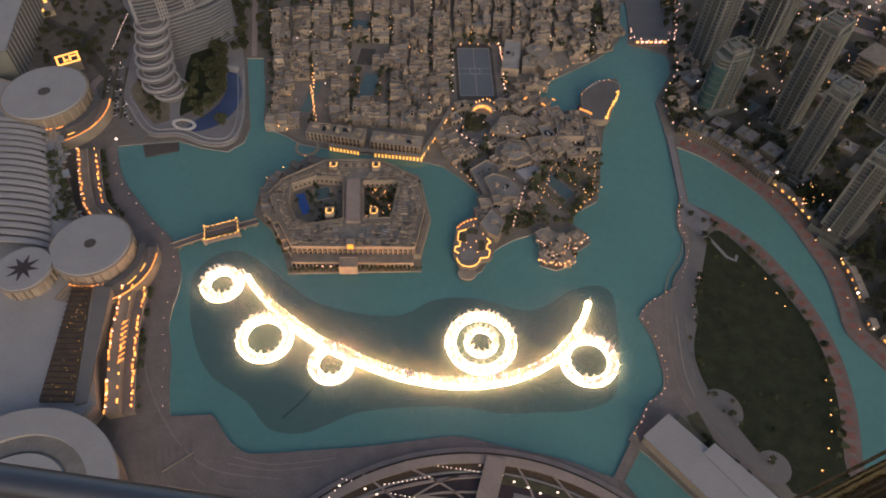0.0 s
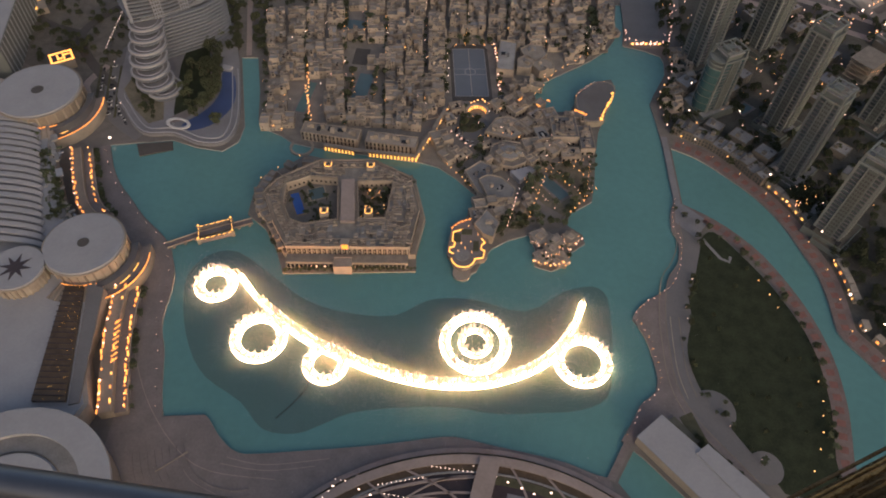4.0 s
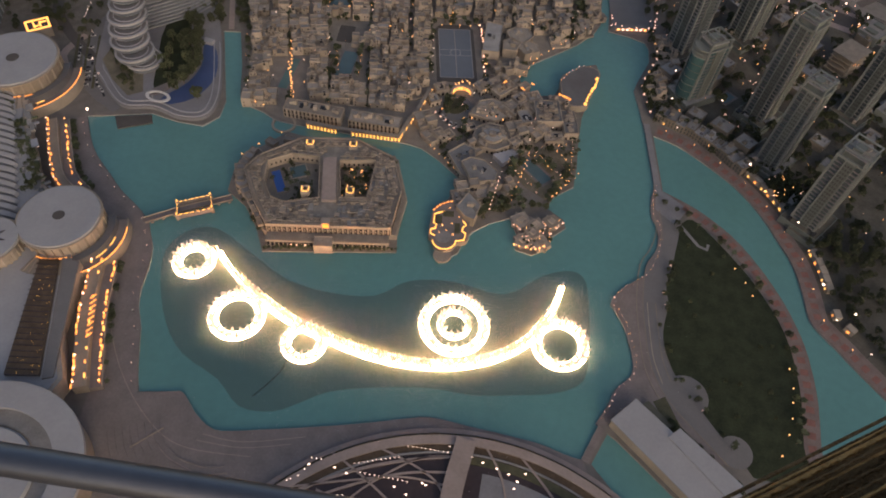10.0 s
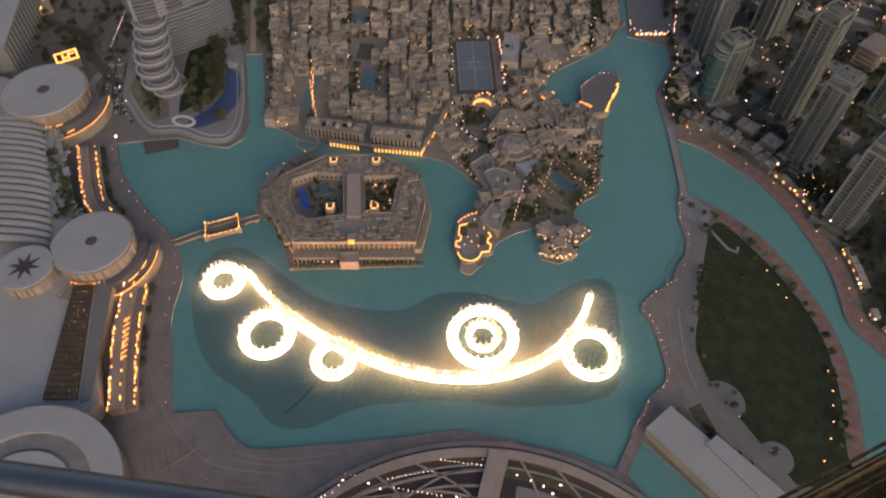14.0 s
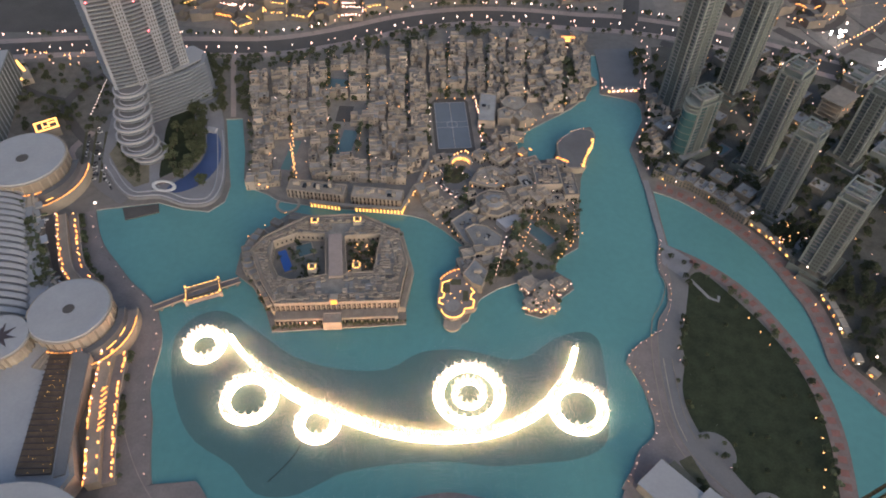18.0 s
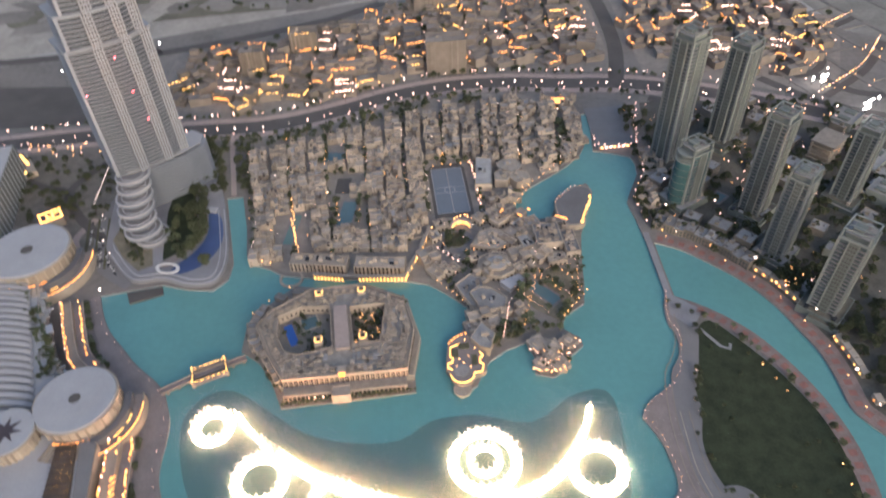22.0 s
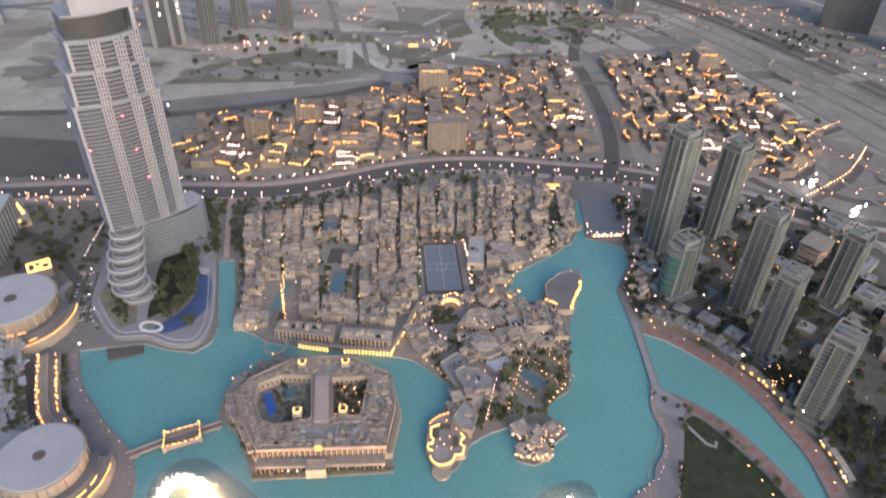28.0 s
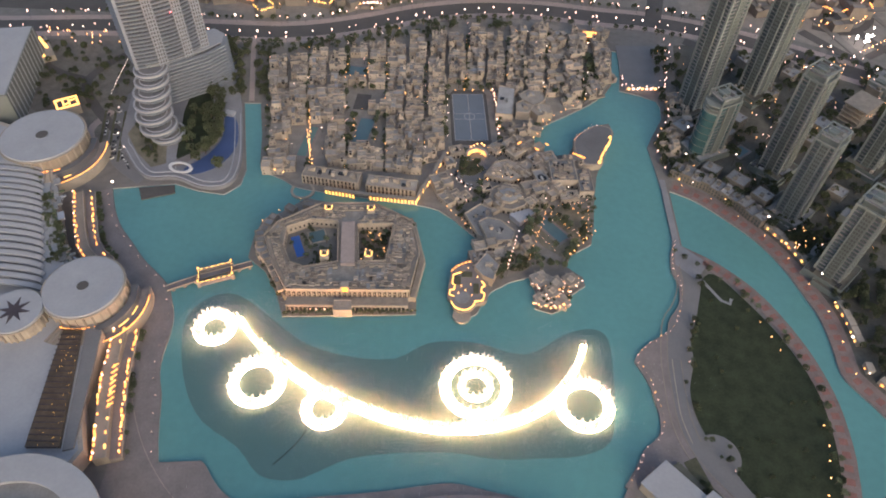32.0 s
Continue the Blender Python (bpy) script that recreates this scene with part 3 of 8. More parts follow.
# plots east of the highway, ruled off by low banks
HIGHWAY = smooth_path([(420, 1420), (513, 1304), (600, 1130), (682, 930), (760, 700), (900, 400)])
banks = Solid()
for q, w in ((-60, 5), (-95, 9), (-150, 6), (-200, 14), (-260, 6), (-330, 10), (60, 5), (85, 8), (120, 5)):
    banks.ribbon(HIGHWAY, w, 0.05, 0.9, q)
for k in range(34):
    x, y, a = r4.choice(spaced(HIGHWAY, 20))
    c, s_ = math.cos(radians(a - 90)), math.sin(radians(a - 90))
    u, v = r4.choice(((62, 148), (97, 198), (152, 258), (202, 328), (-118, -62)))
    banks.ribbon([(x - c * -u, y - s_ * -u), (x - c * -v, y - s_ * -v)], r4.uniform(3, 7), 0.05, 0.8)
    if k % 2:
        banks.box(x + c * (u + v) / 2, y + s_ * (u + v) / 2, 0.05, r4.uniform(12, 40), r4.uniform(8, 22), r4.uniform(1, 7), a)
tagged(banks.part("plot_banks", GROUND), "low earth banks and foundations ruling off building plots", "banks", kind="stuff")
for poly in ([(-312, 690), (-312, 805), (-128, 872), (-17, 952), (110, 1014), (222, 1076), (228, 900), (222, 722), (100, 736), (20, 736), (-50, 719), (-110, 692), (-190, 670)], [(254, 712), (258, 900), (258, 1064), (458, 1070), (520, 790), (474, 690), (430, 640), (330, 690)]):
    sheet("quarter_paving", poly, 0.22, TOWN_PAVING, label="sandy paved lanes of the low-rise quarter", category="pavement")

# haze beyond the desert, imitated by an evenly glowing wall
haze = bpy.data.materials.new("haze_wall_glow")
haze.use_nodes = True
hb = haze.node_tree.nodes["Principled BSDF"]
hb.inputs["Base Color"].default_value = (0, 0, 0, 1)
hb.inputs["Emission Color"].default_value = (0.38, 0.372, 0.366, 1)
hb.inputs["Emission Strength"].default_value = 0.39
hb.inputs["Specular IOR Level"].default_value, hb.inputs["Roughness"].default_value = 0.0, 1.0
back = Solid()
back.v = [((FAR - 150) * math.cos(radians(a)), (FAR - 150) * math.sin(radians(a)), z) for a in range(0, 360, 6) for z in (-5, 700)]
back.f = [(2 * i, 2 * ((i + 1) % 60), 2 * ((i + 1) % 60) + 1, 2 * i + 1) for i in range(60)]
tagged(back.part("backdrop", haze), "glowing pale grey wall imitating haze over the far desert", "backdrop", kind="structure")


# ---- fountain: five rings and one long arc of floodlit jets ----
def plume(height, r0, r1, seed):
    """One jet: a bundle of thin ragged streams, narrow below and feathered above."""
    rnd = random.Random(seed)
    s = Solid()
    for k in range(9):
        a, n = rnd.uniform(0, 6.28), 5
        lean, h, fat = rnd.uniform(0.0, 0.2), height * rnd.uniform(0.45, 1.05), rnd.uniform(0.42, 0.8)
        ox, oy = rnd.uniform(-0.7, 0.7), rnd.uniform(-0.7, 0.7)
        v = []
        for j in range(5):
            t = j / 4
            rad = (r0 + (r1 - r0) * math.sin(2.6 * t)) * fat * (0.6 + 0.4 * rnd.random()) * (1 if j < 4 else 0.12)
            v += [(ox + lean * h * t * t * math.cos(a) + rad * math.cos(6.283 * i / n), oy + lean * h * t * t * math.sin(a) + rad * math.sin(6.283 * i / n), h * t) for i in range(n)]
        f = [(j * n + i, j * n + (i + 1) % n, (j + 1) * n + (i + 1) % n, (j + 1) * n + i) for j in range(4) for i in range(n)]
        s.add(v, f + [tuple(range(4 * n, 5 * n))])
        if k:
            s.f.append((25 * k - 25, 25 * k - 24, 25 * k))
    return s.mesh("water_jet", SPRAY, True)


JETS = [plume(8.2, 0.32, 0.85, k) for k in range(4)]
LOW_JETS = [plume(6.4, 0.27, 0.7, 10 + k) for k in range(3)]


def jet_ring(ring, r, count, lean_in, lean_out):
    for q in (r - 1.4, r + 1.4) + ((r - 2.9, r + 2.9) if r > 10 else ()):
        Solid().ring(0, 0, q - 0.35, q + 0.35, 0.05, 0.4).part("lamp_strip", RING_LAMP, ring, "warm white floodlight strip")
    Solid().ring(0, 0, r - 0.6, r + 0.6, 0.0, 0.25).part("pipe", DARK_STEEL, ring)
    for i in range(count):
        a = 360 * (i + 0.1 * (i % 3)) / count
        c, s = math.cos(radians(a)), math.sin(radians(a))
        share("water_jet", JETS[i % 4], ring, r * c, r * s, 0.2, a, ry=6)
        if i % 2:
            share("water_jet", LOW_JETS[i % 3], ring, (r + 0.6) * c, (r + 0.6) * s, 0.2, a, ry=lean_out)
        if i % 2 == 0:
            share("water_jet", LOW_JETS[(i + 1) % 3], ring, (r - 0.6) * c, (r - 0.6) * s, 0.2, a, ry=-lean_in)


for x, y, r, c, inner in ((-159, 268.5, 11.5, 24, 0), (-120.5, 227, 15.5, 32, 0), (-73.5, 210, 11.5, 24, 0), (24.5, 231, 20.5, 42, 9.5), (96, 221, 16, 34, 0)):
    ring = thing("fountain_ring", "ring of floodlit white water jets in the lake basin", "fountain", "fountain rings", at=pose(x, y, -0.9))
    jet_ring(ring, r, c, 30, 38)
    if inner:
        jet_ring(ring, inner, 20, 24, 20)

ARC = [(-146, 280), (-125, 256), (-89, 229), (-57, 214), (-27, 204), (2, 200), (31, 202), (57, 211), (78, 226), (93, 249), (101, 270)]
arc = smooth_path(ARC, 6)
arc_fountain = thing("fountain_arc", "long curved row of floodlit white water jets", "fountain", at=pose(0, 0, -0.9))
Solid().ribbon(arc, 1.2, 0.0, 0.25).part("pipe", DARK_STEEL, arc_fountain)
for side, ends in ((-3.2, 9), (-1.3, 1), (1.3, 1), (3.2, 9)):
    Solid().ribbon(arc[ends:len(arc) - ends], 0.9, 0.05, 0.4, side).part("lamp_strip", FOUNTAIN_LAMP, arc_fountain, "warm white floodlight strip")
jets_along = spaced(arc, 2.1)
for k, (x, y, a) in enumerate(jets_along):
    q = 0.55 + 0.6 * min(1.0, 5 * min(k, len(jets_along) - 1 - k) / len(jets_along))
    share("water_jet", JETS[k % 4], arc_fountain, x, y, 0.2, k * 77, (q, q, q))
for side in (-2.4, 2.4):
    for k, (x, y, a) in enumerate(spaced(offset(arc, side)[6:-6], 4.2)):
        share("water_jet", LOW_JETS[k % 3], arc_fountain, x, y, 0.2, k * 61)
side_arc = thing("side_fountain_pipe", "dark curved fountain pipe lying under the basin water", "fountain", at=pose(0, 0, -0.9))
Solid().ribbon(smooth_path([(-99, 171), (-89, 183), (-83, 194), (-84, 206)], 5), 1.2, 0.01, 0.12).part("pipe", SUNK_PIPE, side_arc)

# drifting spray: droplets that hang low over the basin, thinning out from the jets;
# added far beyond real spray to imitate the glare round the lamps
drops = Solid()
r3 = np.random.default_rng(3)
spots = [(p, 1.0) for p in spaced(arc, 2.0)]
for k in range(220000):
    if k % 3:
        x, y, a = spots[r3.integers(len(spots))][0]
        off = r3.exponential(13) * r3.choice((-1, 1))
        px, py = x + off * math.cos(radians(a + 90)) + r3.normal(0, 4), y + off * math.sin(radians(a + 90)) + r3.normal(0, 4)
    else:
        cx, cy, r = ((-159, 268.5, 11.5), (-120.5, 227, 15.5), (-73.5, 210, 11.5), (24.5, 231, 20.5), (96, 221, 16))[r3.integers(5)]
        t, q = r3.uniform(0, 6.283), r + abs(r3.normal(0, 9)) - 2
        px, py = cx + q * math.cos(t), cy + q * math.sin(t)
    z, e, t = -0.4 + r3.exponential(2.2), r3.uniform(0.05, 0.105), r3.uniform(0, 6.283)
    c, s_ = e * math.cos(t), e * math.sin(t)
    drops.add([(px + c, py + s_, z), (px - s_, py + c, z + e * 0.5), (px - c, py - s_, z), (px + s_, py - c, z - e * 0.5)], [(0, 1, 2, 3)])
tagged(drops.part("spray_mist", SPRAY), "fine drifting spray, spread wide to imitate glare over the fountain basin", "spray", kind="stuff")


# ---- lamps ----
def lamp_mesh(material, r):
    s = Solid()
    s.cylinder(0, 0, -0.5 * r, 0.3 * r, r, 0.9 * r, 8)
    s.cylinder(0, 0, 0.3 * r, 0.7 * r, 0.9 * r, 0.4 * r, 8)
    return s.mesh("lamp_head", material)


POLE = Solid().cylinder(0, 0, 0, 1, 0.12, 0.07, 6).mesh("pole", DARK_STEEL)
HEADS = {}


FAR_LAMPS, FAR_GROUPS = {}, ("boulevard lamps", "quarter lamps", "distant lamps", "car park lamps", "side street lamps", "promenade lights")


def street_lamp(x, y, material, r=0.8, h=7.0, base=0.15, group="street lamps", label="street lamp with a glowing head on a steel pole"):
    r = round(r * 0.72, 2)
    if group in FAR_GROUPS or y > 474:
        s = FAR_LAMPS.setdefault(material.name, (material, Solid(), Solid()))
        s[1].cylinder(x, y, base + h - 1.0 * r, base + h + 1.2 * r, 0.75 * r, 0.5 * r, 6)
        s[2].cylinder(x, y, base, base + h - 1.0 * r, 0.13, 0.08, 4)
        return None
    key = (material.name, r)
    if key not in HEADS:
        HEADS[key] = lamp_mesh(material, r)
    lamp = thing("street_lamp", label, "street lamp", group, at=pose(x, y, base))
    share("pole", POLE, lamp, scale=(1, 1, h))
    share("lamp_head", HEADS[key], lamp, 0, 0, h)
    return lamp


rnd = random.Random(5)
for side in (-15, 15):
    for x, y, a in spaced(offset(blvd, side), 15):
        if -460 < x < 430 and rnd.random() < 0.9:
            street_lamp(x + rnd.uniform(-6, 6), y + rnd.uniform(-3, 3), LAMP_WHITE if rnd.random() < 0.35 else LAMP_PINK, rnd.choice((0.8, 1.0, 1.3)), 9, group="boulevard lamps")
for side in (-19, 19):
    for x, y, a in spaced(offset(blvd, side), 31):
        if -440 < x < 300 and rnd.random() < 0.6:
            street_lamp(x, y, LAMP_PINK, 0.9, 6, group="boulevard lamps")
for x, y, a in spaced(offset(canal_out, 6), 26, 8):
    if y > 225:
        street_lamp(x, y, LAMP_WARM, 0.55, 5, group="promenade lamps")
for x, y, a in spaced(offset(canal_out, 14), 30, 15):
    if y > 225:
        street_lamp(x, y, LAMP_WHITE if rnd.random() < 0.4 else LAMP_WARM, rnd.choice((0.7, 1.3)), 6, group="promenade lamps")
for x, y, a in spaced(offset(west, 3), 13, 6):
    street_lamp(x, y, LAMP_PINK, 0.32, 4, group="promenade lamps")
for x, y, a in spaced(offset(park_edge, 1.2), 5):
    street_lamp(x + rnd.uniform(-0.6, 0.6), y + rnd.uniform(-1.2, 1.2), LAMP_PINK if rnd.random() < 0.7 else LAMP_WARM, rnd.choice((0.3, 0.36, 0.45)), 3, group="promenade lights")
for x, y in ((228, 291), (236, 268), (233, 279), (248, 212), (247, 198), (244, 188), (241, 177), (236, 166), (228, 152)):
    street_lamp(x, y, LAMP_WARM, 0.6, 4, group="park lamps")
for x, y, r in ((436, 663, 2.4), (450, 680, 1.6), (457, 600, 2.4), (474, 614, 1.8), (424, 602, 1.3), (262, 545, 0.9), (249, 462, 0.9), (214, 497, 1.0), (205, 460, 0.9),
                (257, 388, 1.2), (281, 331, 0.9), (300, 252, 1.0), (330, 520, 0.9), (352, 600, 0.9), (300, 640, 1.2), (390, 640, 1.2), (500, 900, 2.0), (520, 905, 1.6)):
    street_lamp(x, y, FLOOD if r > 1.7 else LAMP_WHITE, r, 14, group="flood lamps", label="tall mast with a dazzling white floodlight")
for x, y in ((226, 644), (223, 630), (219, 618), (217, 606), (214, 594), (212, 584), (209, 574), (207, 566), (170, 571), (176, 569), (183, 566), (190, 568), (196, 567), (202, 568), (168, 584), (213, 600), (216, 615), (219, 632), (210, 580), (208, 570), (222, 655), (218, 560), (213, 550), (166, 569), (168, 580)):
    street_lamp(x, y, LAMP_PINK, 0.8, 5, group="plaza lamps")
for x, y in ((-700, 1900), (-60, 1040), (10, 1060), (20, 1075), (40, 1010), (300, 1235), (390, 1290), (-330, 820), (-430, 760), (55, 1370), (180, 1380), (230, 1390), (1440, 2380), (-1060, 2050)):
    street_lamp(x, y, FLOOD, 1.6 if y < 1700 else 3.4, 18, group="flood lamps", label="tall mast with a dazzling white floodlight")


# ---- trees ----
def tree_meshes(seed, palm=False):
    rnd = random.Random(seed)
    trunk, crown = Solid(), Solid()
    if palm:
        trunk.cylinder(0, 0, 0, 7.5, 0.3, 0.2, 6)
        for k in range(14):
            a, droop = 2 * math.pi * k / 14 + rnd.uniform(-0.2, 0.2), rnd.uniform(0.5, 1.4)
            c, s = math.cos(a), math.sin(a)
            pts = [(c * d, s * d, 7.4 + 0.9 * d - droop * 0.28 * d * d) for d in (0.1, 1.2, 2.3, 3.4)]
            w = (0.15, 0.55, 0.45, 0.05)
            v = [(x - s * q * e, y + c * q * e, z - 0.25 * abs(e) * q) for (x, y, z), q in zip(pts, w) for e in (-1, 0, 1)]
            crown.add(v, [(3 * i + j, 3 * i + j + 1, 3 * i + j + 4, 3 * i + j + 3) for i in range(3) for j in range(2)])
    else:
        h = rnd.uniform(2.2, 3.2)
        trunk.cylinder(0, 0, 0, h, 0.32, 0.2, 6)
        for k in range(4):
            a = 2 * math.pi * k / 4 + rnd.random()
            trunk.tube([(0, 0, h - 0.3), (0.8 * math.cos(a), 0.8 * math.sin(a), h + 0.9), (1.7 * math.cos(a), 1.7 * math.sin(a), h + 1.8)], 0.1, 5)
        for k in range(150):
            a, el, q = rnd.uniform(0, 6.283), rnd.uniform(-0.6, 1.5), rnd.uniform(0.55, 1.0) ** 0.6
            lump = 1 + 0.3 * math.sin(3 * a + seed) * math.cos(2 * el + seed)
            p = Vector((2.9 * q * lump * math.cos(a) * math.cos(el), 2.9 * q * lump * math.sin(a) * math.cos(el), h + 2.0 + 2.3 * q * lump * math.sin(el)))
            m = Euler((rnd.uniform(0, 6), rnd.uniform(0, 6), rnd.uniform(0, 6))).to_matrix()
            e = rnd.uniform(0.35, 0.75)
            v = [p + m @ Vector(c) * e for c in ((-1, -0.6, 0), (1, -0.5, 0.15), (0.8, 0.7, -0.1), (-0.7, 0.8, 0.2))]
            crown.add(v, [(0, 1, 2, 3)])
    return trunk.mesh("trunk", BARK), crown.mesh("crown", LEAF)


TREES = [tree_meshes(k) for k in range(4)] + [tree_meshes(9, True)]


FAR_TREES, FAR_WOODS = (Solid(), Solid()), ("quarter trees", "courtyard trees", "roadside trees", "round grove trees", "old town trees")


def tree(x, y, size=1.0, kind=None, base=0.15, group="broad trees"):
    k = rnd.randrange(4) if kind is None else kind
    if group in FAR_WOODS or y > 480:
        s, a = size * rnd.uniform(0.8, 1.25), rnd.uniform(0, 6.28)
        c, q = s * math.cos(a), s * math.sin(a)
        for i in (0, 1):
            me = TREES[k][i]
            FAR_TREES[i].add([(x + c * p.co.x - q * p.co.y, y + q * p.co.x + c * p.co.y, base + s * p.co.z) for p in me.vertices], [tuple(f.vertices) for f in me.polygons])
        return None
    t = thing("palm_tree" if k == 4 else "tree", "slim date palm with drooping fronds" if k == 4 else "dense dark green broad-leaved tree", "palm tree" if k == 4 else "tree",
              "palm trees" if k == 4 else group, at=pose(x, y, base, 0, 0, rnd.uniform(0, 360)))
    s = size * rnd.uniform(0.8, 1.25)
    share("trunk", TREES[k][0], t, scale=(s, s, s))
    share("crown", TREES[k][1], t, scale=(s, s, s * rnd.uniform(0.85, 1.1)))
    return t


# ---- the railing and the tower that carries the terrace ----
rail = thing("terrace_railing", "round brushed steel handrail of the observation terrace", "railing", at=pose(0, 0, EYE - 0.9))
rail_path = [(-1.7, 0.388, 0), (-0.488, 0.271, 0), (-0.146, 0.238, 0), (0.6, 0.166, 0), (0.9, 0.1, -0.1), (0.95, 0.05, -0.3), (0.95, 0.02, -0.6)]
Solid().tube(rail_path, 0.021, 16).part("handrail", STEEL, rail, smooth=True)
for x, y in ((-1.65, 0.38), (-1.1, 0.33)):
    Solid().cylinder(x, y, -0.6, -0.012, 0.014, n=10).part("post", STEEL, rail)
Solid().ribbon([(-1.7, 0.36), (-0.52, 0.246), (0.2, 0.176)], 0.02, -0.6, -0.25).part("kick_plate", PALE, rail)
tower = thing("observation_tower", "slender stepped tower of glass and steel fins", "tower")
for r, z0, z1 in ((30, 0, 120), (24, 120, 240), (17, 240, 340), (11.5, 340, EYE - 1.5)):
    n = 14
    Solid().cylinder(0, -34, z0, z1, r, n=n).part("shaft", FACADE_GLASS, tower)
    for i in range(n):
        a = 2 * math.pi * i / n
        Solid().box((r + 0.25) * math.cos(a), -34 + (r + 0.25) * math.sin(a), z0, 0.5, 0.2, z1 - z0, math.degrees(a)).part("fin", STEEL, tower)
tagged(Solid().prism([(-12, -40), (12, -40), (12, -1.2), (2.2, -0.12), (0.95, 0.05), (-1.7, 0.33), (-12, -1.0)], EYE - 1.75, EYE - 1.5).part("terrace_floor", PAVING_GREY, None), "grey stone floor of the observation terrace", "terrace", kind="structure")
fins = thing("bronze_parapet", "polished bronze fins along the terrace parapet", "parapet", at=pose(0, 0, EYE - 3))
d = Vector((1.10, 0.541, 0)).normalized()
nrm = Vector((d.y, -d.x, 0))
r5 = random.Random(8)
off = 0.0
while off < 1.5:
    w = r5.uniform(0.006, 0.016)
    a = Vector((1.281, 0.88, 0)) - d * 1.6 + nrm * (off + w)
    b = a + d * 5.0
    z = r5.uniform(-0.05, 0.04)
    # mixed gold and dark fins put the parapet's golden highlights into the colour
    Solid().tube([(a.x, a.y, z), (b.x, b.y, z)], w, 10).part("fin", BRONZE_DARK if r5.random() < 0.4 else GOLD_STEEL, fins, smooth=True)
    off += 2 * w + r5.uniform(0.0, 0.03)
a = Vector((1.281, 0.88, 0)) - d * 1.6 + nrm * 0.8
b = a + d * 5.0
Solid().ribbon([(a.x, a.y), (b.x, b.y)], 1.55, -0.3, -0.06).part("base_plate", BRONZE_DARK, fins)
Solid().tube([(0.6, -0.6, 1.25), (-0.1, -0.9, 1.25), (-0.1, -0.9, 0.9)], 0.02, 6).part("bracket", DARK_STEEL, fins)

for side in (-23, 23):
    for k, (x, y, a) in enumerate(spaced(offset(blvd, side), 6)):
        if -420 < x < 300 and rnd.random() < 0.6:
            tree(x + rnd.uniform(-3, 3), y + rnd.uniform(-2, 2), rnd.uniform(0.6, 1.0), None, group="roadside trees")


# ---- houses of the old town ----
def house_parts(seed, w, d, h):
    """A sand-coloured town house: many small volumes of uneven height behind parapets, open courts, stair heads, dark windows."""
    rnd = random.Random(seed)
    wings, roofs, wins = (Solid(), Solid()), (Solid(), Solid()), Solid()
    cells, todo = [], [(-w / 2, w / 2, -d / 2, d / 2)]
    while todo:
        x0, x1, y0, y1 = todo.pop()
        a, b = x1 - x0, y1 - y0
        if max(a, b) < 7 or (max(a, b) < 10.5 and rnd.random() < 0.45):
            cells.append((x0, x1, y0, y1))
        elif a > b:
            m = x0 + a * rnd.uniform(0.36, 0.64)
            todo += [(x0, m, y0, y1), (m, x1, y0, y1)]
        else:
            m = y0 + b * rnd.uniform(0.36, 0.64)
            todo += [(x0, x1, y0, m), (x0, x1, m, y1)]
    for n_cell, (x0, x1, y0, y1) in enumerate(sorted(cells)):
        walls, roof = wings[n_cell * 2 // len(cells)], roofs[n_cell % 2]
        x, y, a, b = (x0 + x1) / 2, (y0 + y1) / 2, x1 - x0, y1 - y0
        court = rnd.random() < 0.13
        hh = 1.4 if court else h + rnd.choice((-3.2, -2.4, -1.2, 0.0, 0.0, 0.7, 1.5, 3.0))
        walls.tray(x, y, 0, a, b, hh, 0.38)
        roof.box(x, y, hh - 0.9, a - 0.78, b - 0.78, 0.12)
        if court:
            continue
        if rnd.random() < 0.35:
            e, f = a * rnd.uniform(0.3, 0.5), b * rnd.uniform(0.3, 0.5)
            walls.tray(x + rnd.choice((-0.2, 0.2)) * a, y + rnd.choice((-0.2, 0.2)) * b, hh - 0.85, e, f, rnd.choice((2.2, 2.8, 3.4)), 0.3, 0.5)
        if rnd.random() < 0.25:
            roofs[1].box(x + rnd.uniform(-0.2, 0.2) * a, y + rnd.uniform(-0.2, 0.2) * b, hh - 0.8, rnd.uniform(0.8, 2.2), rnd.uniform(0.8, 1.6), rnd.uniform(0.6, 1.2))
        for z in np.arange(1.0, hh - 1.8, 3.1):
            for k in range(4):
                span, n = (a, max(1, int(a / 2.6))) if k < 2 else (b, max(1, int(b / 2.6)))
                for i in range(n):
                    if rnd.random() < 0.4:
                        u = (i + 0.5) / n * span - span / 2
                        if k < 2:
                            wins.box(x + u, y + (b / 2) * (1 if k else -1), float(z), 0.85, 0.16, 1.5)
                        else:
                            wins.box(x + (a / 2) * (1 if k == 3 else -1), y + u, float(z), 0.16, 0.85, 1.5)
    return wings, [q for q in roofs if q.v], wins


HOUSES = []
for k in range(24):
    r2 = random.Random(100 + k)
    w, d, h = r2.uniform(15.4, 17.6), r2.uniform(12, 17.5), r2.choice((5.4, 6.4, 7.4, 8.4))
    wl, rf, wi = house_parts(k, w, d, h)
    HOUSES.append((w, d, h, [q.mesh("wall", SAND) for q in wl], [q.mesh("roof", ROOF_GREY if i and k % 3 == 0 else ROOF) for i, q in enumerate(rf)], wi.mesh("windows", WINDOW)))
UNITS = [Solid().box(0, 0, 0, 3.4, 2.6, 2.4).mesh("roof_unit", SAND), Solid().box(0, 0, 0, 2.0, 4.4, 1.4).mesh("roof_unit", ROOF_GREY), Solid().box(0, 0, 0, 2.4, 2.4, 3.4).mesh("roof_unit", SAND), Solid().box(0, 0, 0, 5.0, 3.2, 1.0).mesh("roof_unit", WINDOW)]
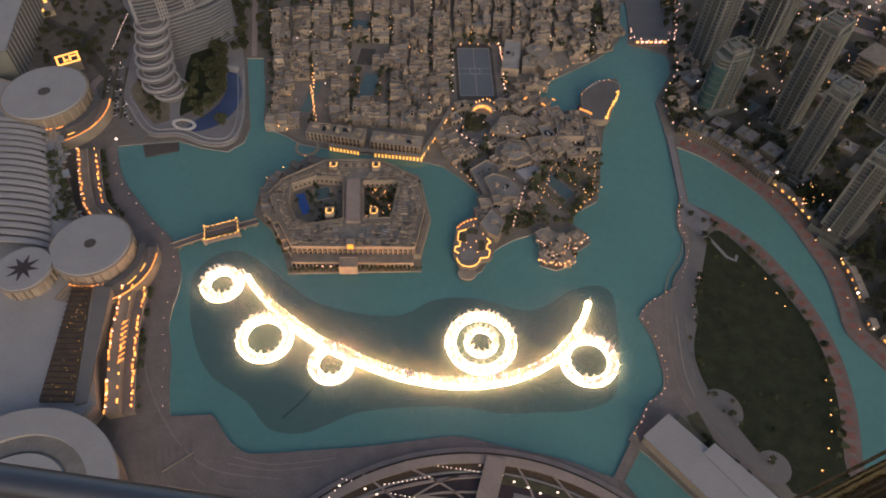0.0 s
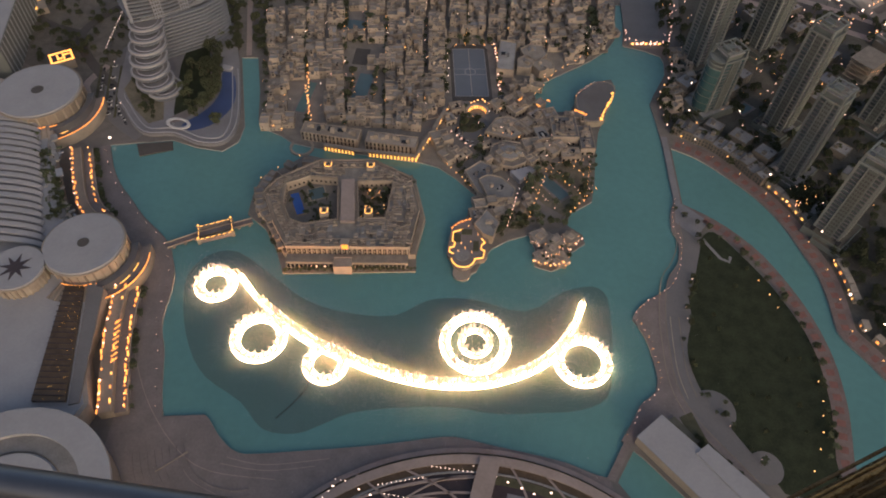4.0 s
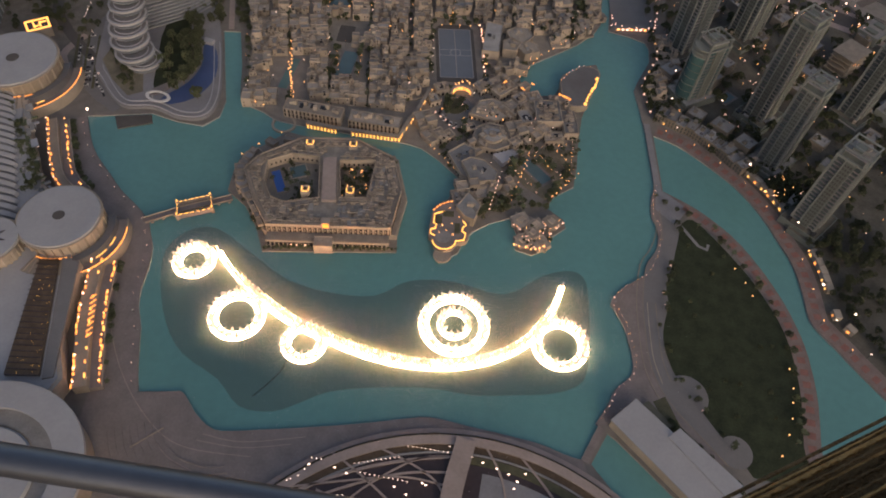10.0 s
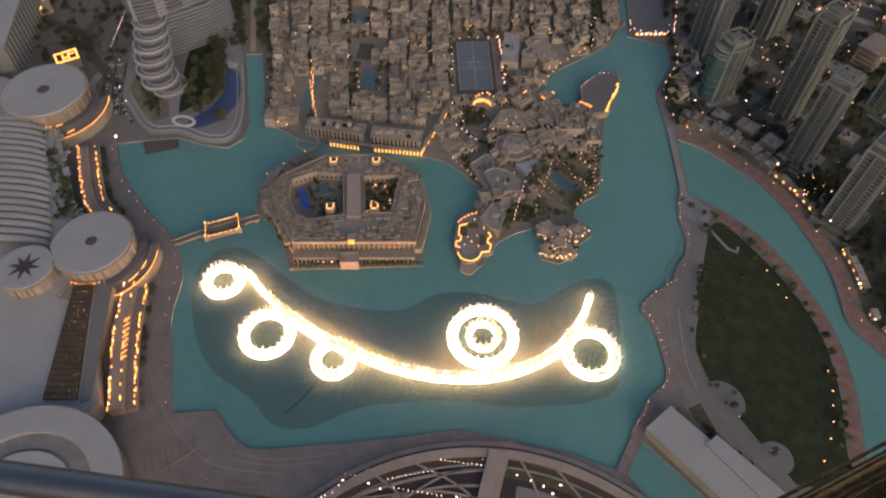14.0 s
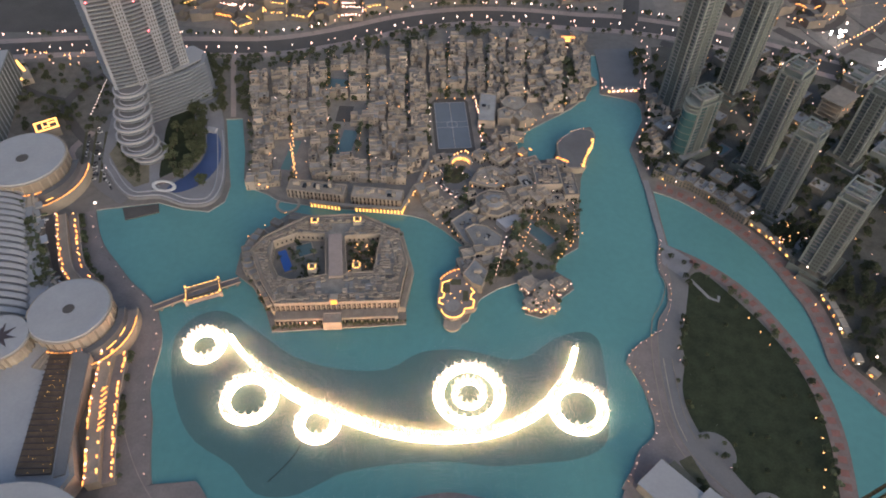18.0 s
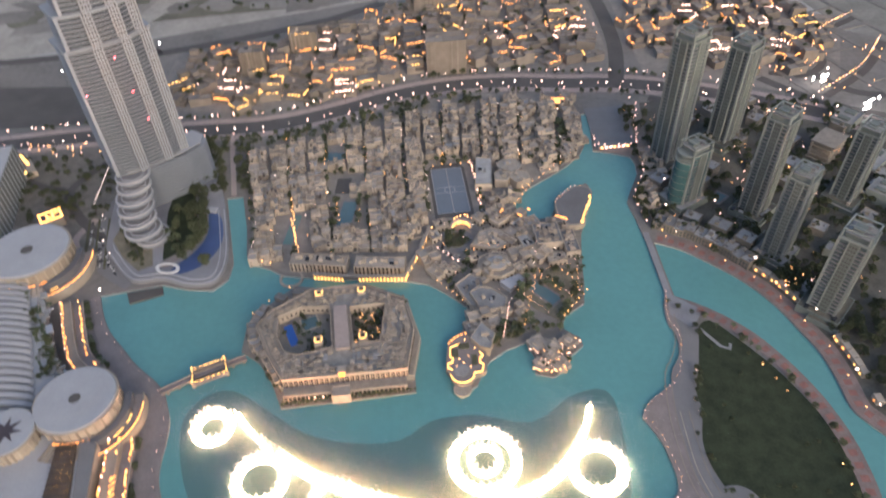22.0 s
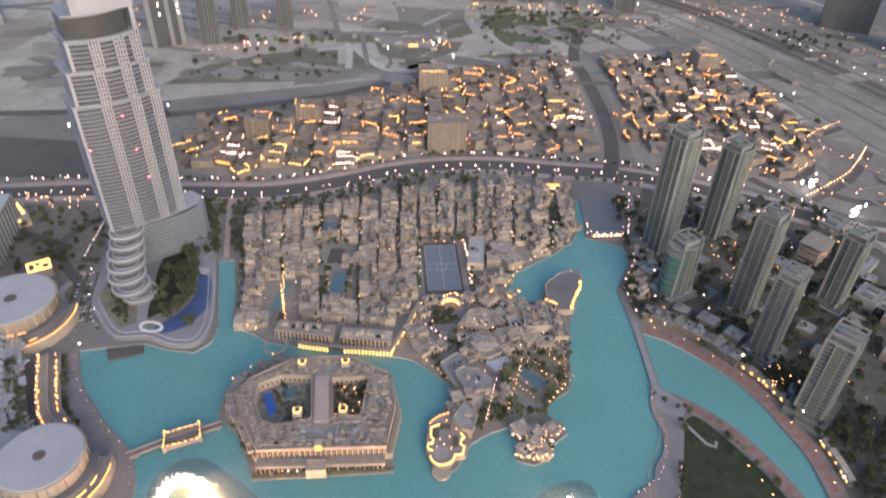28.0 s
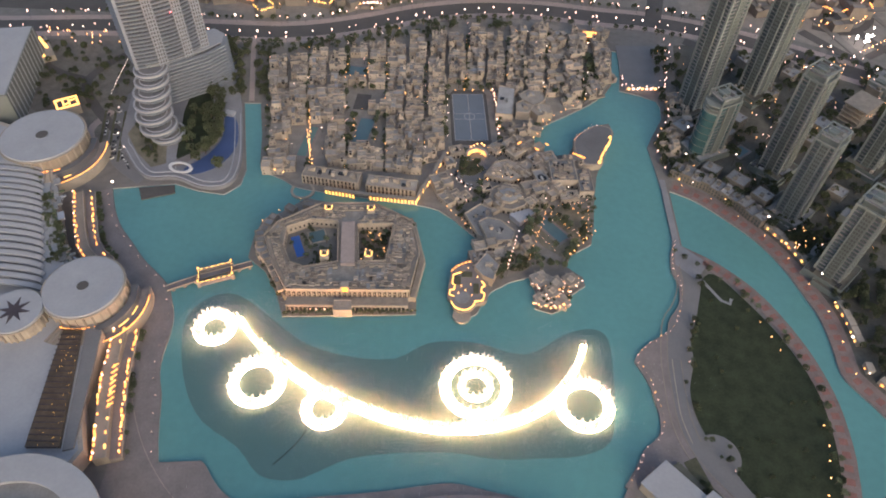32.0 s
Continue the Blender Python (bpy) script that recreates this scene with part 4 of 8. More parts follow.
WT_MESH = Solid().tray(0, 0, 0, 3.0, 3.0, 5.0, 0.4, 0.6).mesh("wind_tower", SAND)
WT_TALL = Solid().tray(0, 0, 0, 3.0, 3.0, 8.2, 0.4, 0.6).mesh("wind_tower", SAND)
VENT = Solid().box(0, 0, 0, 3.34, 2.2, 2.4).mesh("vent", WINDOW)


def town_house(x, y, turn, k=None, group="old town houses", base=0.15):
    k = rnd.randrange(24) if k is None else k
    w, d, h, wl, rf, wi = HOUSES[k]
    t = thing("town_house", "sand-coloured flat-roofed town house with parapets" + (" and a wind tower" if k % 4 == 0 else ""), "house", group, at=pose(x, y, base, 0, 0, turn))
    for q in wl:
        share("wall", q, t)
    for q in rf:
        tagged(share("roof", q, t), "small flat roofs at uneven heights", kind="stuff")
    tagged(share("window", wi, t), "rows of small dark windows", kind="stuff")
    if k % 4 == 0:
        wt = share("wind_tower", WT_TALL, t, 0.28 * w, -0.25 * d, h - 4.4)
        share("vent", VENT, wt, 0, 0, 5.4, 90)
    return t


# keep-out rectangles of the old town: pools, courts, squares (x0, x1, y0, y1)
OPEN = [(-108, -82, 568, 588), (-93, -76, 518, 544), (-88, -70, 469, 507), (-4, 40, 466, 552), (40, 60, 508, 556), (131, 144, 590, 626), (62, 92, 512, 548), (-134, -120, 446, 494)]
rnd = random.Random(21)
cols, lanes, c = [], [], -170.0
while c < 165:
    cols += [c - 7.9, c + 7.9]
    lanes.append(c + 16.8)
    c += 33.5 if len(cols) % 4 else 32.0
NORTH_X, NORTH_Y = [60, 74, 94, 131, 157, 165], [470, 489, 513, 541, 575, 650]


def in_town(x, y, gap, north=0.0):
    limit = np.interp(x, [-255, -170, -100, -38, 27, 94, 159], [612, 616, 636, 664, 680, 681, 671])
    return y < limit - gap - north and x > -160 - (y - 424) * 0.165 + gap and not (x > 60 and y < np.interp(x, NORTH_X, NORTH_Y) + gap * 1.15) and x < 160 - gap * 0.6


for c in cols:
    y = 431.0 if c < -25 else (472.0 if c < 60 else 486)
    y += rnd.uniform(0, 5)
    while y < 690:
        k = rnd.randrange(24)
        dd = HOUSES[k][1]
        x = c * (1 + 0.0013 * (y - 424)) + 1.2 * math.sin(y / 19 + c) + rnd.uniform(-1.2, 1.2)
        bend = float(np.interp(x, [40, 100, 150], [0, 22, 32])) + (rnd.choice((-12, 0, 18)) if x > 50 else 0)
        if in_town(x, y + dd / 2, 7, 17 if x < 60 else 4) and not any(a - 6 < x < b + 6 and e - dd / 2 < y + dd / 2 < f + dd / 2 for a, b, e, f in OPEN) and rnd.random() < 0.985:
            town_house(x, y + dd / 2, rnd.choice((0, 180)) - math.degrees(math.atan(c * 0.0013)) + rnd.uniform(-4, 4) + bend, k)
        y += dd + rnd.choice((-0.6, 0.0, 0.3, 1.2))
for x, y, a in ((150, 598, 5), (151, 614, 4), (153, 630, 4), (72, 468, 40), (152, 583, 20), (62, 470, 10), (60, 556, 0), (-14, 470, 20), (-20, 456, 20), (-172, 448, 12)):
    if x > -160:
        town_house(x, y, a)
# bazaar on the peninsula: broad low halls round courts


ROOFS = []


def bazaar_hall(x, y, turn, w, d, h, roof=ROOF):
    t = thing("bazaar_hall", "broad low bazaar hall with a flat sandy roof", "hall", "bazaar halls", at=pose(x, y, 0.15, 0, 0, turn))
    Solid().box(0, 0, 0, w, d, h).part("wall", SAND, t)
    Solid().box(0, 0, h, w - 1.4, d - 1.4, 0.2).part("roof", roof, t)
    for a, b, e, f in ((0, d / 2 - 0.3, w, 0.6), (0, -d / 2 + 0.3, w, 0.6), (w / 2 - 0.3, 0, 0.6, d - 1.2), (-w / 2 + 0.3, 0, 0.6, d - 1.2)):
        Solid().box(a, b, h, e, f, 1.0).part("parapet", SAND, t)
    for i in range(3):
        share("roof_unit", rnd.choice(UNITS), t, rnd.uniform(-0.35, 0.35) * w, rnd.uniform(-0.35, 0.35) * d, h + 0.15, rnd.choice((0, 90)))
    ROOFS.append((t, w, d, h, int(x * 3 + y)))
    for i in range(int(w / 4)):
        share("arch", ARCH, t, -w / 2 + 2 + 4 * i, -d / 2 - 0.02, 0.4)
    for i in range(int(d / 4)):
        share("arch", ARCH, t, -w / 2 - 0.02, -d / 2 + 2 + 4 * i, 0.8, 90)
    return t


ARCH = Solid().box(0, 0, 0, 1.8, 0.24, 2.6).mesh("arch", WINDOW)
for x, y, a, w, d, h in ((97, 437, 4, 22, 26, 9), (115, 428, 4, 12, 28, 7), (101, 411, 6, 16, 11, 5), (76, 455, 40, 15, 12, 6), (60, 464, 42, 20, 12, 7), (43, 468, 40, 15, 11, 6), (30, 340, 14, 22, 15, 5), (6, 461, 20, 12, 10, 6), (78, 432, 20, 11, 16, 6), (12, 404, 38, 14, 9, 5), (32, 416, 20, 9, 8, 5), (86, 456, 20, 12, 12, 7), (0, 447, 25, 9, 10, 5)):
    bazaar_hall(x, y, a, w, d, h, ROOF if (x + y) % 3 else ROOF_GREY)


def roof_clutter(parent, poly, z, n, seed):
    """Low walls, stair heads and boxes scattered over a flat roof."""
    rnd = random.Random(seed)
    sandy, dark = Solid(), Solid()
    xs, ys = [p[0] for p in poly], [p[1] for p in poly]
    k = 0
    while k < n:
        x, y = rnd.uniform(min(xs), max(xs)), rnd.uniform(min(ys), max(ys))
        k += 1
        if not all(inside(x + e, y + f, poly) for e in (-2.2, 2.2) for f in (-2.2, 2.2)):
            continue
        q, turn = rnd.random(), rnd.choice((0, 90)) + rnd.uniform(-5, 5)
        if q < 0.4:
            sandy.tray(x, y, z, rnd.uniform(2, 4.2), rnd.uniform(2, 3.6), rnd.uniform(0.9, 2.8), 0.3, 0.5, turn)
        elif q < 0.75:
            sandy.box(x, y, z, rnd.uniform(2.5, 4.4), 0.45, rnd.uniform(0.7, 1.3), turn)
        else:
            dark.box(x, y, z, rnd.uniform(0.8, 2.4), rnd.uniform(0.8, 1.8), rnd.uniform(0.4, 1.2), turn)
    if sandy.v:
        tagged(sandy.part("roof_wall", SAND, parent), "low sandy roof walls and stair heads", kind="stuff")
    if dark.v:
        tagged(dark.part("roof_box", WINDOW, parent), "small dark roof boxes and openings", kind="stuff")


def flat_hall(pts, h, roof, label, inner=None):
    """A low many-sided hall with parapets and, with inner, a raised block on its roof."""
    cx, cy = sum(p[0] for p in pts) / len(pts), sum(p[1] for p in pts) / len(pts)
    pts = ccw([(x - cx, y - cy) for x, y in pts])
    t = thing("bazaar_hall", label, "hall", "bazaar halls", at=pose(cx, cy, 0.15))
    Solid().prism(pts, 0, h).part("wall", SAND, t)
    deck = Solid().prism([(x * 0.93, y * 0.93) for x, y in pts], h, h + 0.15).part("roof", roof, t)
    for e, f in zip(pts, pts[1:] + pts[:1]):
        Solid().ribbon([e, f], 0.6, h, h + 1.1, 0.35).part("parapet", SAND, t)
    if inner:
        Solid().prism([(x * inner, y * inner) for x, y in pts], h, h + 2.2).part("raised_block", SAND, t)
        Solid().prism([(x * inner * 0.9, y * inner * 0.9) for x, y in pts], h + 2.2, h + 2.4).part("roof", ROOF_GREY, t)
        Solid().prism([(x * inner * 0.35, y * inner * 0.35) for x, y in pts], h + 2.4, h + 4.2).part("lantern_tower", SAND, t)
    roof_clutter(t, [(x * 0.9, y * 0.9) for x, y in pts], h + 0.15, 60, int(cx * 7 + cy))
    for k in range(4):
        share("roof_unit", rnd.choice(UNITS), deck, rnd.uniform(-0.3, 0.3) * (pts[0][0] - pts[len(pts) // 2][0]), rnd.uniform(-0.3, 0.3) * (pts[0][1] - pts[len(pts) // 2][1]), h + 0.1 if not inner else h + 2.3, rnd.choice((0, 90)))
    n = 0
    for e, f in zip(pts, pts[1:] + pts[:1]):
        for x, y, a in spaced([e, f], 4.0, 2.0):
            share("arch", ARCH, t, x, y, 0.4, a)
    return t


for t, w, d, h, k in ROOFS:
    roof_clutter(t, [(-w / 2 + 1, -d / 2 + 1), (w / 2 - 1, -d / 2 + 1), (w / 2 - 1, d / 2 - 1), (-w / 2 + 1, d / 2 - 1)], h + 0.2, int(w * d / 7), k)
flat_hall([(30, 431), (39, 448), (51, 452), (65, 446), (64, 431), (52, 424)], 5.0, ROOF, "broad sandy hall with a plain flat roof")
flat_hall([(50 + 17 * math.cos(radians(45 * k + 10)), 406 + 16 * math.sin(radians(45 * k + 10))) for k in range(8)], 5.2, ROOF, "eight-sided bazaar hall with a raised middle block", 0.55)
flat_hall([(14, 384), (27, 396), (36, 391), (37, 378), (54, 366), (51, 356), (37, 354), (25, 361)], 5.6, ROOF_GREY, "angular bazaar hall with a grey felt roof")
for k, (x, y, a) in enumerate(((40, 398, 38), (66, 440, 42), (88, 418, 38), (58, 474, 40), (70, 416, 20), (108, 452, 5), (30, 352, 14), (44, 346, 14), (60, 352, 30), (84, 446, 38), (2, 404, 38), (74, 402, 38), (-6, 420, 25))):
    town_house(x, y, a, (3 * k + 1) % 24, "bazaar houses")
tagged(Solid().cylinder(18, 443, 0.15, 0.36, 16, n=40).part("round_drive", PLAZA), "round grey drive of the bazaar forecourt", "drive", kind="structure")
tagged(Solid().cylinder(18, 444, 0.2, 0.7, 9.5, n=32).part("round_garden", HEDGE), "round planted bed inside the drive", "garden", kind="structure")
arch_wall = thing("lit_colonnade", "curved colonnade with glowing golden arches", "colonnade", at=pose(24, 457, 0.15))
Solid().ring(0, 0, 8, 10, 0, 4.6, 10, 170, 24).part("wall", SAND, arch_wall)
for k in range(9):
    a = 20 + 17.5 * k
    Solid().box(7.8 * math.cos(radians(a)), 7.8 * math.sin(radians(a)), 0.8, 0.3, 1.5, 3.0, a).part("lit_arch", GOLD_STRIP if k % 3 else ORANGE_STRIP, arch_wall, "glowing arch")
BODY = Solid().prism([(-2.2, -0.85), (2.2, -0.85), (2.2, 0.85), (-2.2, 0.85)], 0.35, 0.95, [(-2.1, -0.8), (2.1, -0.8), (2.1, 0.8), (-2.1, 0.8)])
BODIES = [BODY.mesh("body", CAR_WHITE), BODY.mesh("body", CAR_DARK)]
CABIN = Solid().prism([(-1.6, -0.78), (1.1, -0.78), (1.1, 0.78), (-1.6, 0.78)], 0.95, 1.5, [(-1.1, -0.62), (0.5, -0.62), (0.5, 0.62), (-1.1, 0.62)]).mesh("cabin", WINDOW)
WHEEL = Solid().tube([(0, -0.12, 0), (0, 0.12, 0)], 0.33, 10).mesh("wheel", TYRE)


def car(x, y, turn, k, base=0.4, group="parked cars"):
    t = thing("car", "white car parked on the grey paving" if k % 3 else "dark car parked on the grey paving", "car", group, at=pose(x, y, base, 0, 0, turn))
    share("body", BODIES[0 if k % 3 else 1], t)
    share("cabin", CABIN, t)
    for e in (-1.35, 1.35):
        for f in (-0.82, 0.82):
            share("wheel", WHEEL, t, e, f, 0.33)


for k, (x, y, a) in enumerate(((6, 434, 60), (8, 430, 65), (10, 427, 70), (13, 424, 80), (16, 422, 85), (20, 421, 95), (7, 438, 50))):
    car(x, y, a, k, 0.4)
for k in range(36):
    x, y = rnd.choice(((rnd.uniform(62, 74), rnd.uniform(398, 424)), (rnd.uniform(10, 28), rnd.uniform(436, 452)), (rnd.uniform(64, 90), rnd.uniform(396, 408)), (rnd.uniform(20, 30), rnd.uniform(398, 420))))
    tree(x, y, rnd.uniform(0.5, 0.9), 4 if k % 3 == 0 else None, 0.2, "old town trees")
for x, y, a in spaced([(84, 396), (97, 380), (108, 364)], 3.6) + spaced([(63, 380), (74, 364), (86, 350)], 3.6) + spaced([(88, 398), (112, 404)], 3.4) + spaced([(116, 400), (112, 372)], 4):
    street_lamp(x + rnd.uniform(-0.8, 0.8), y + rnd.uniform(-0.8, 0.8), LAMP_WARM if rnd.random() < 0.6 else LAMP_PINK, rnd.choice((0.35, 0.5)), 4, 0.2, group="promenade lights")
PAVILIONS = ((72, 322, 8, 5), (83, 318, 7, 6), (73, 304, 7, 4), (86, 302, 7, 5), (95, 323, 6.5, 4.5), (80, 310, 6, 7))
for x, y, r, h in PAVILIONS:
    p = thing("lake_pavilion", "low square-cornered lakeside pavilion with a flat sandy roof", "pavilion", "lake pavilions", at=pose(x, y, 0.15, 0, 0, 28))
    for q in (0, 45):
        Solid().box(0, 0, 0, r * 1.5, r * 1.5, h * 0.7 - 0.012 * q, q).part("wall", SAND_DARK, p)
        cap = Solid().tray(0, 0, h * 0.7 - 0.012 * q, r * 1.56, r * 1.56, 0.8, 0.4, 0.5, q).part("roof", ROOF if r > 6.8 else SAND_DARK, p, "flat roof behind a low parapet")
    Solid().tray(0, 0, h * 0.7 + 0.2, r * 0.7, r * 0.7, 1.5, 0.3, 0.5, 20).part("lantern", SAND, cap)
    for k in range(5):
        a = radians(-170 + 40 * k)
        Solid().box(r * 0.95 * math.cos(a), r * 0.95 * math.sin(a), h * 0.7 - 0.6, 0.5, 0.5, 0.8).part("lamp", LAMP_WARM if k % 3 else LAMP_PINK, p, "small glowing lamp")
fan = thing("fan_terrace", "pale stepped fan terrace beside the bazaar", "terrace", at=pose(62, 388, 0.15, 0, 0, 40))
for k in range(5):
    Solid().box(-8 + 4 * k, 0, 0, 3.4, 12 - 1.2 * k, 5 - 0.7 * k).part("step", PALE, fan)
for x, y, a in ((-150, 432, 5), (-140, 436, 5)):
    town_house(x, y, a, 3, "waterfront houses")
BAY = Solid().box(0, 0, 0, 1.3, 0.3, 3.2).mesh("tall_window", WINDOW)
PILLAR = Solid().box(0, 0, 0, 0.7, 0.8, 9.4).mesh("pilaster", SAND)
for (ax_, ay_), (bx_, by_) in (((-122, 420), (-74, 413)), ((-68, 412), (-26, 407))):
    w, ang = math.hypot(bx_ - ax_, by_ - ay_), math.degrees(math.atan2(by_ - ay_, bx_ - ax_))
    t = thing("waterfront_building", "sand-coloured waterfront building with tall arched windows", "building", "waterfront buildings", at=pose((ax_ + bx_) / 2, (ay_ + by_) / 2, 0.15, 0, 0, ang))
    Solid().tray(0, 3, 0, w, 13, 9.4, 0.5, 1.0).part("wall", SAND, t)
    Solid().box(0, 3, 8.4, w - 1.1, 11.9, 0.15).part("roof", ROOF, t)
    for i in range(int(w / 3.3)):
        u = -w / 2 + 1.7 + 3.3 * i
        for z in (1.0, 5.2):
            share("tall_window", BAY, t, u, -3.5, z)
        share("pilaster", PILLAR, t, u + 1.65, -3.6, 0)
    for i in range(int(w / 9)):
        share("roof_unit", rnd.choice(UNITS), t, -w / 2 + 5 + 9 * i, rnd.uniform(0, 6), 8.5, rnd.choice((0, 90)))
        share("upper_storey", WT_MESH, t, -w / 2 + 8 + 9 * i, rnd.uniform(1, 7), 7.5)

for x, y, w, d, m, lab in ((-95, 578, 20, 16, POOL, "rectangular blue courtyard pool"), (-79, 488, 13, 34, POOL, "long blue courtyard pool"), (-127, 470, 8, 40, WATER_DEEP, "long narrow blue water channel"), (85, 376, 10, 28, POOL, "blue garden pool among palms"),
                           (262, 482, 14, 9, POOL, "small turquoise pool between towers")):
    p = thing("pool", lab, "pool", at=pose(x, y, 0.15, 0, 0, -8 if x < 0 else 40))
    Solid().box(0, 0, 0, w + 4, d + 4, 0.3).part("pool_deck", PAVING, p)
    Solid().box(0, 0, 0.3, w, d, 0.12).part("water", m, p)
court = thing("sports_court", "blue-grey sports court with faded white lines", "court", at=pose(17, 515, 0.15, 0, 0, 4))
Solid().prism([(-18, -40), (18, -40), (18, 34), (13, 41), (-13, 41), (-18, 34)], 0, 0.3).part("court_base", ASPHALT, court)
for s in (-1, 1):
    Solid().box(s * 7.6, 0, 0.3, 14, 68, 0.1).part("court_surface", COURT, court, "blue acrylic court surface")
for a, b, w, d in ((0, 0, 0.8, 68), (0, 34, 30, 0.6), (0, -34, 30, 0.6), (-14.8, 0, 0.6, 68), (14.8, 0, 0.6, 68), (0, 4, 30, 0.6), (0, -4, 30, 0.6)):
    Solid().box(a, b, 0.41, w, d, 0.05).part("line", LINE, court)
Solid().ring(0, 0, 4.4, 5.2, 0.42, 0.47).part("line", LINE, court)
for x, y, w, d in ((-85, 530, 14, 24),):
    tagged(Solid().box(x, y, 0.15, w, d, 0.25, -4).part("parking_lot", ASPHALT), "dark asphalt parking lot between houses", "parking lot", kind="structure")
for x, y, a, pts, m in ((50, 532, -4, [(-8, -22), (8, -22), (9, 20), (-7, 22)], ROOF_GREY), (76, 538, 12, [(-10, -8), (2, -13), (12, -4), (10, 9), (-2, 12), (-12, 6)], ROOF), (84, 520, 30, [(-9, -7), (6, -9), (10, 2), (3, 10), (-10, 7)], ROOF), (68, 522, -10, [(-7, -9), (5, -8), (8, 5), (-2, 11), (-9, 4)], ROOF)):
    hall = thing("town_hall_block", "low irregular hall with a grey felt roof" if m is ROOF_GREY else "pale sandy many-sided hall with a flat roof", "hall", "town halls", at=pose(x, y, 0.15, 0, 0, a))
    Solid().prism(pts, 0, 8.2).part("wall", SAND, hall)
    Solid().prism([(p * 0.9, q * 0.93) for p, q in pts], 8.2, 8.4).part("roof", m, hall)
    for e, f in zip(pts, pts[1:] + pts[:1]):
        Solid().ribbon([e, f], 0.5, 8.2, 9.1, 0.3).part("parapet", SAND, hall)
    for i in range(3):
        share("roof_unit", rnd.choice(UNITS), hall, rnd.uniform(-4, 4), rnd.uniform(-6, 6), 8.4, rnd.choice((0, 90)))
kiosk_row = thing("plaza_kiosk", "low waterside kiosk row with glowing openings", "kiosk", at=pose(186, 570, 0.45, 0, 0, 4))
Solid().box(0, 0, 0, 32, 4, 3.6).part("wall", SAND_DARK, kiosk_row)
Solid().box(0, 0, 3.6, 33, 5, 0.4).part("roof", ROOF_GREY, kiosk_row)
for i in range(7):
    Solid().box(-13 + 4.4 * i, -2.05, 0.8, 2.2, 0.2, 1.8).part("lit_opening", LAMP_PINK if i % 3 else LAMP_WARM, kiosk_row, "lit kiosk opening")
gate = thing("lit_gate", "small boulevard gate with a glowing orange canopy", "gate", at=pose(143, 657, 0.2, 0, 0, 0))
for s in (-5, 5):
    Solid().box(s, 0, 0, 2.4, 3, 6).part("pier", SAND, gate)
Solid().box(0, 0, 6, 14, 3.6, 1.2).part("canopy", ORANGE_STRIP, gate, "glowing orange canopy")
Solid().box(0, -1, 2.4, 5, 0.4, 2.6).part("lit_opening", GOLD_STRIP, gate)

# lit arcade on the old town waterfront
arcade = thing("waterfront_arcade", "arcade with glowing orange arches along the quay", "arcade")
path = [(-102, 406), (-78, 402), (-68, 401), (-26, 398), (-20, 413), (-11, 434), (-3, 458)]
Solid().ribbon(path, 3.0, 5.2, 6.2, 0.5).part("roof", SAND, arcade)
PIER = Solid().box(0, 0, 0, 0.9, 0.9, 5.2).mesh("pier", SAND)
LANT = Solid().box(0, 0, 0, 1.15, 0.3, 3.6).mesh("lit_arch", GOLD_STRIP)
for k, (x, y, a) in enumerate(spaced(path, 2.9)):
    if not -79 < x < -66:
        share("pier", PIER, arcade, x, y, 0.15, a)
        if x < -24 or k % 3 == 1:
            share("lit_arch", LANT, arcade, x + 1.45 * math.cos(radians(a)), y + 1.45 * math.sin(radians(a)) - 1.3, 0.8, a)

# lamps in lanes and courts of the old town
LAMP_ROWS_NEAR = (([(-133, 517), (-119, 436)], 5, 0.8, LAMP_WARM),
         ([(-129, 480), (-117, 436)], 5, 0.7, LAMP_WARM),
         ([(-153, 520), (-141, 436)], 9, 0.5, LAMP_WARM),
         ([(-90, 505), (-84, 466)], 8, 0.5, LAMP_WARM),
         ([(-69, 520), (-66, 466)], 8, 0.5, LAMP_WARM),
         ([(-106, 590), (-104, 566), (-84, 566), (-84, 592)], 7, 0.5, LAMP_WARM),
         ([(39, 552), (42, 520), (44, 478)], 5, 0.9, LAMP_PINK),
         ([(41, 545), (46, 490)], 7, 0.8, LAMP_WARM),
         ([(-4, 535), (-3, 470)], 11, 0.5, LAMP_WHITE),
         ([(2, 549), (40, 551)], 9, 0.7, LAMP_WARM),
         ([(75, 483), (95, 516), (128, 545)], 8, 0.6, LAMP_WARM),
         ([(-18, 415), (-2, 458)], 5, 0.9, LAMP_WARM))
LAMP_ROWS_FAR = (([(18, 467), (28, 473), (36, 465)], 4, 0.9, LAMP_WARM),
         ([(50, 478), (78, 458), (92, 452)], 6, 0.6, LAMP_WARM),
                  ([(64, 340), (70, 356), (80, 392), (100, 372)], 5, 0.5, LAMP_WARM),
         ([(100, 400), (118, 372), (96, 346)], 5.5, 0.6, LAMP_WARM),
         ([(66, 298), (80, 294), (92, 300)], 4, 0.8, LAMP_WARM),
         ([(94, 310), (104, 322)], 7, 0.7, LAMP_PINK),
         ([(0, 392), (22, 366)], 6, 0.5, LAMP_WARM),
         ([(2, 430), (20, 412), (34, 420)], 6, 0.7, LAMP_PINK),
         ([(26, 425), (50, 432), (70, 420)], 7, 0.7, LAMP_WARM),
         ([(-160, 440), (-150, 428), (-136, 421)], 9, 0.8, LAMP_WARM),
         ([(-45, 540), (-30, 535)], 6, 0.7, LAMP_WARM))
for x, y, a in spaced([(47, 326), (56, 360)], 4.2):
    street_lamp(x + rnd.uniform(-0.5, 0.5), y, LAMP_PINK, 0.55, 9.5, group="old town lamps")
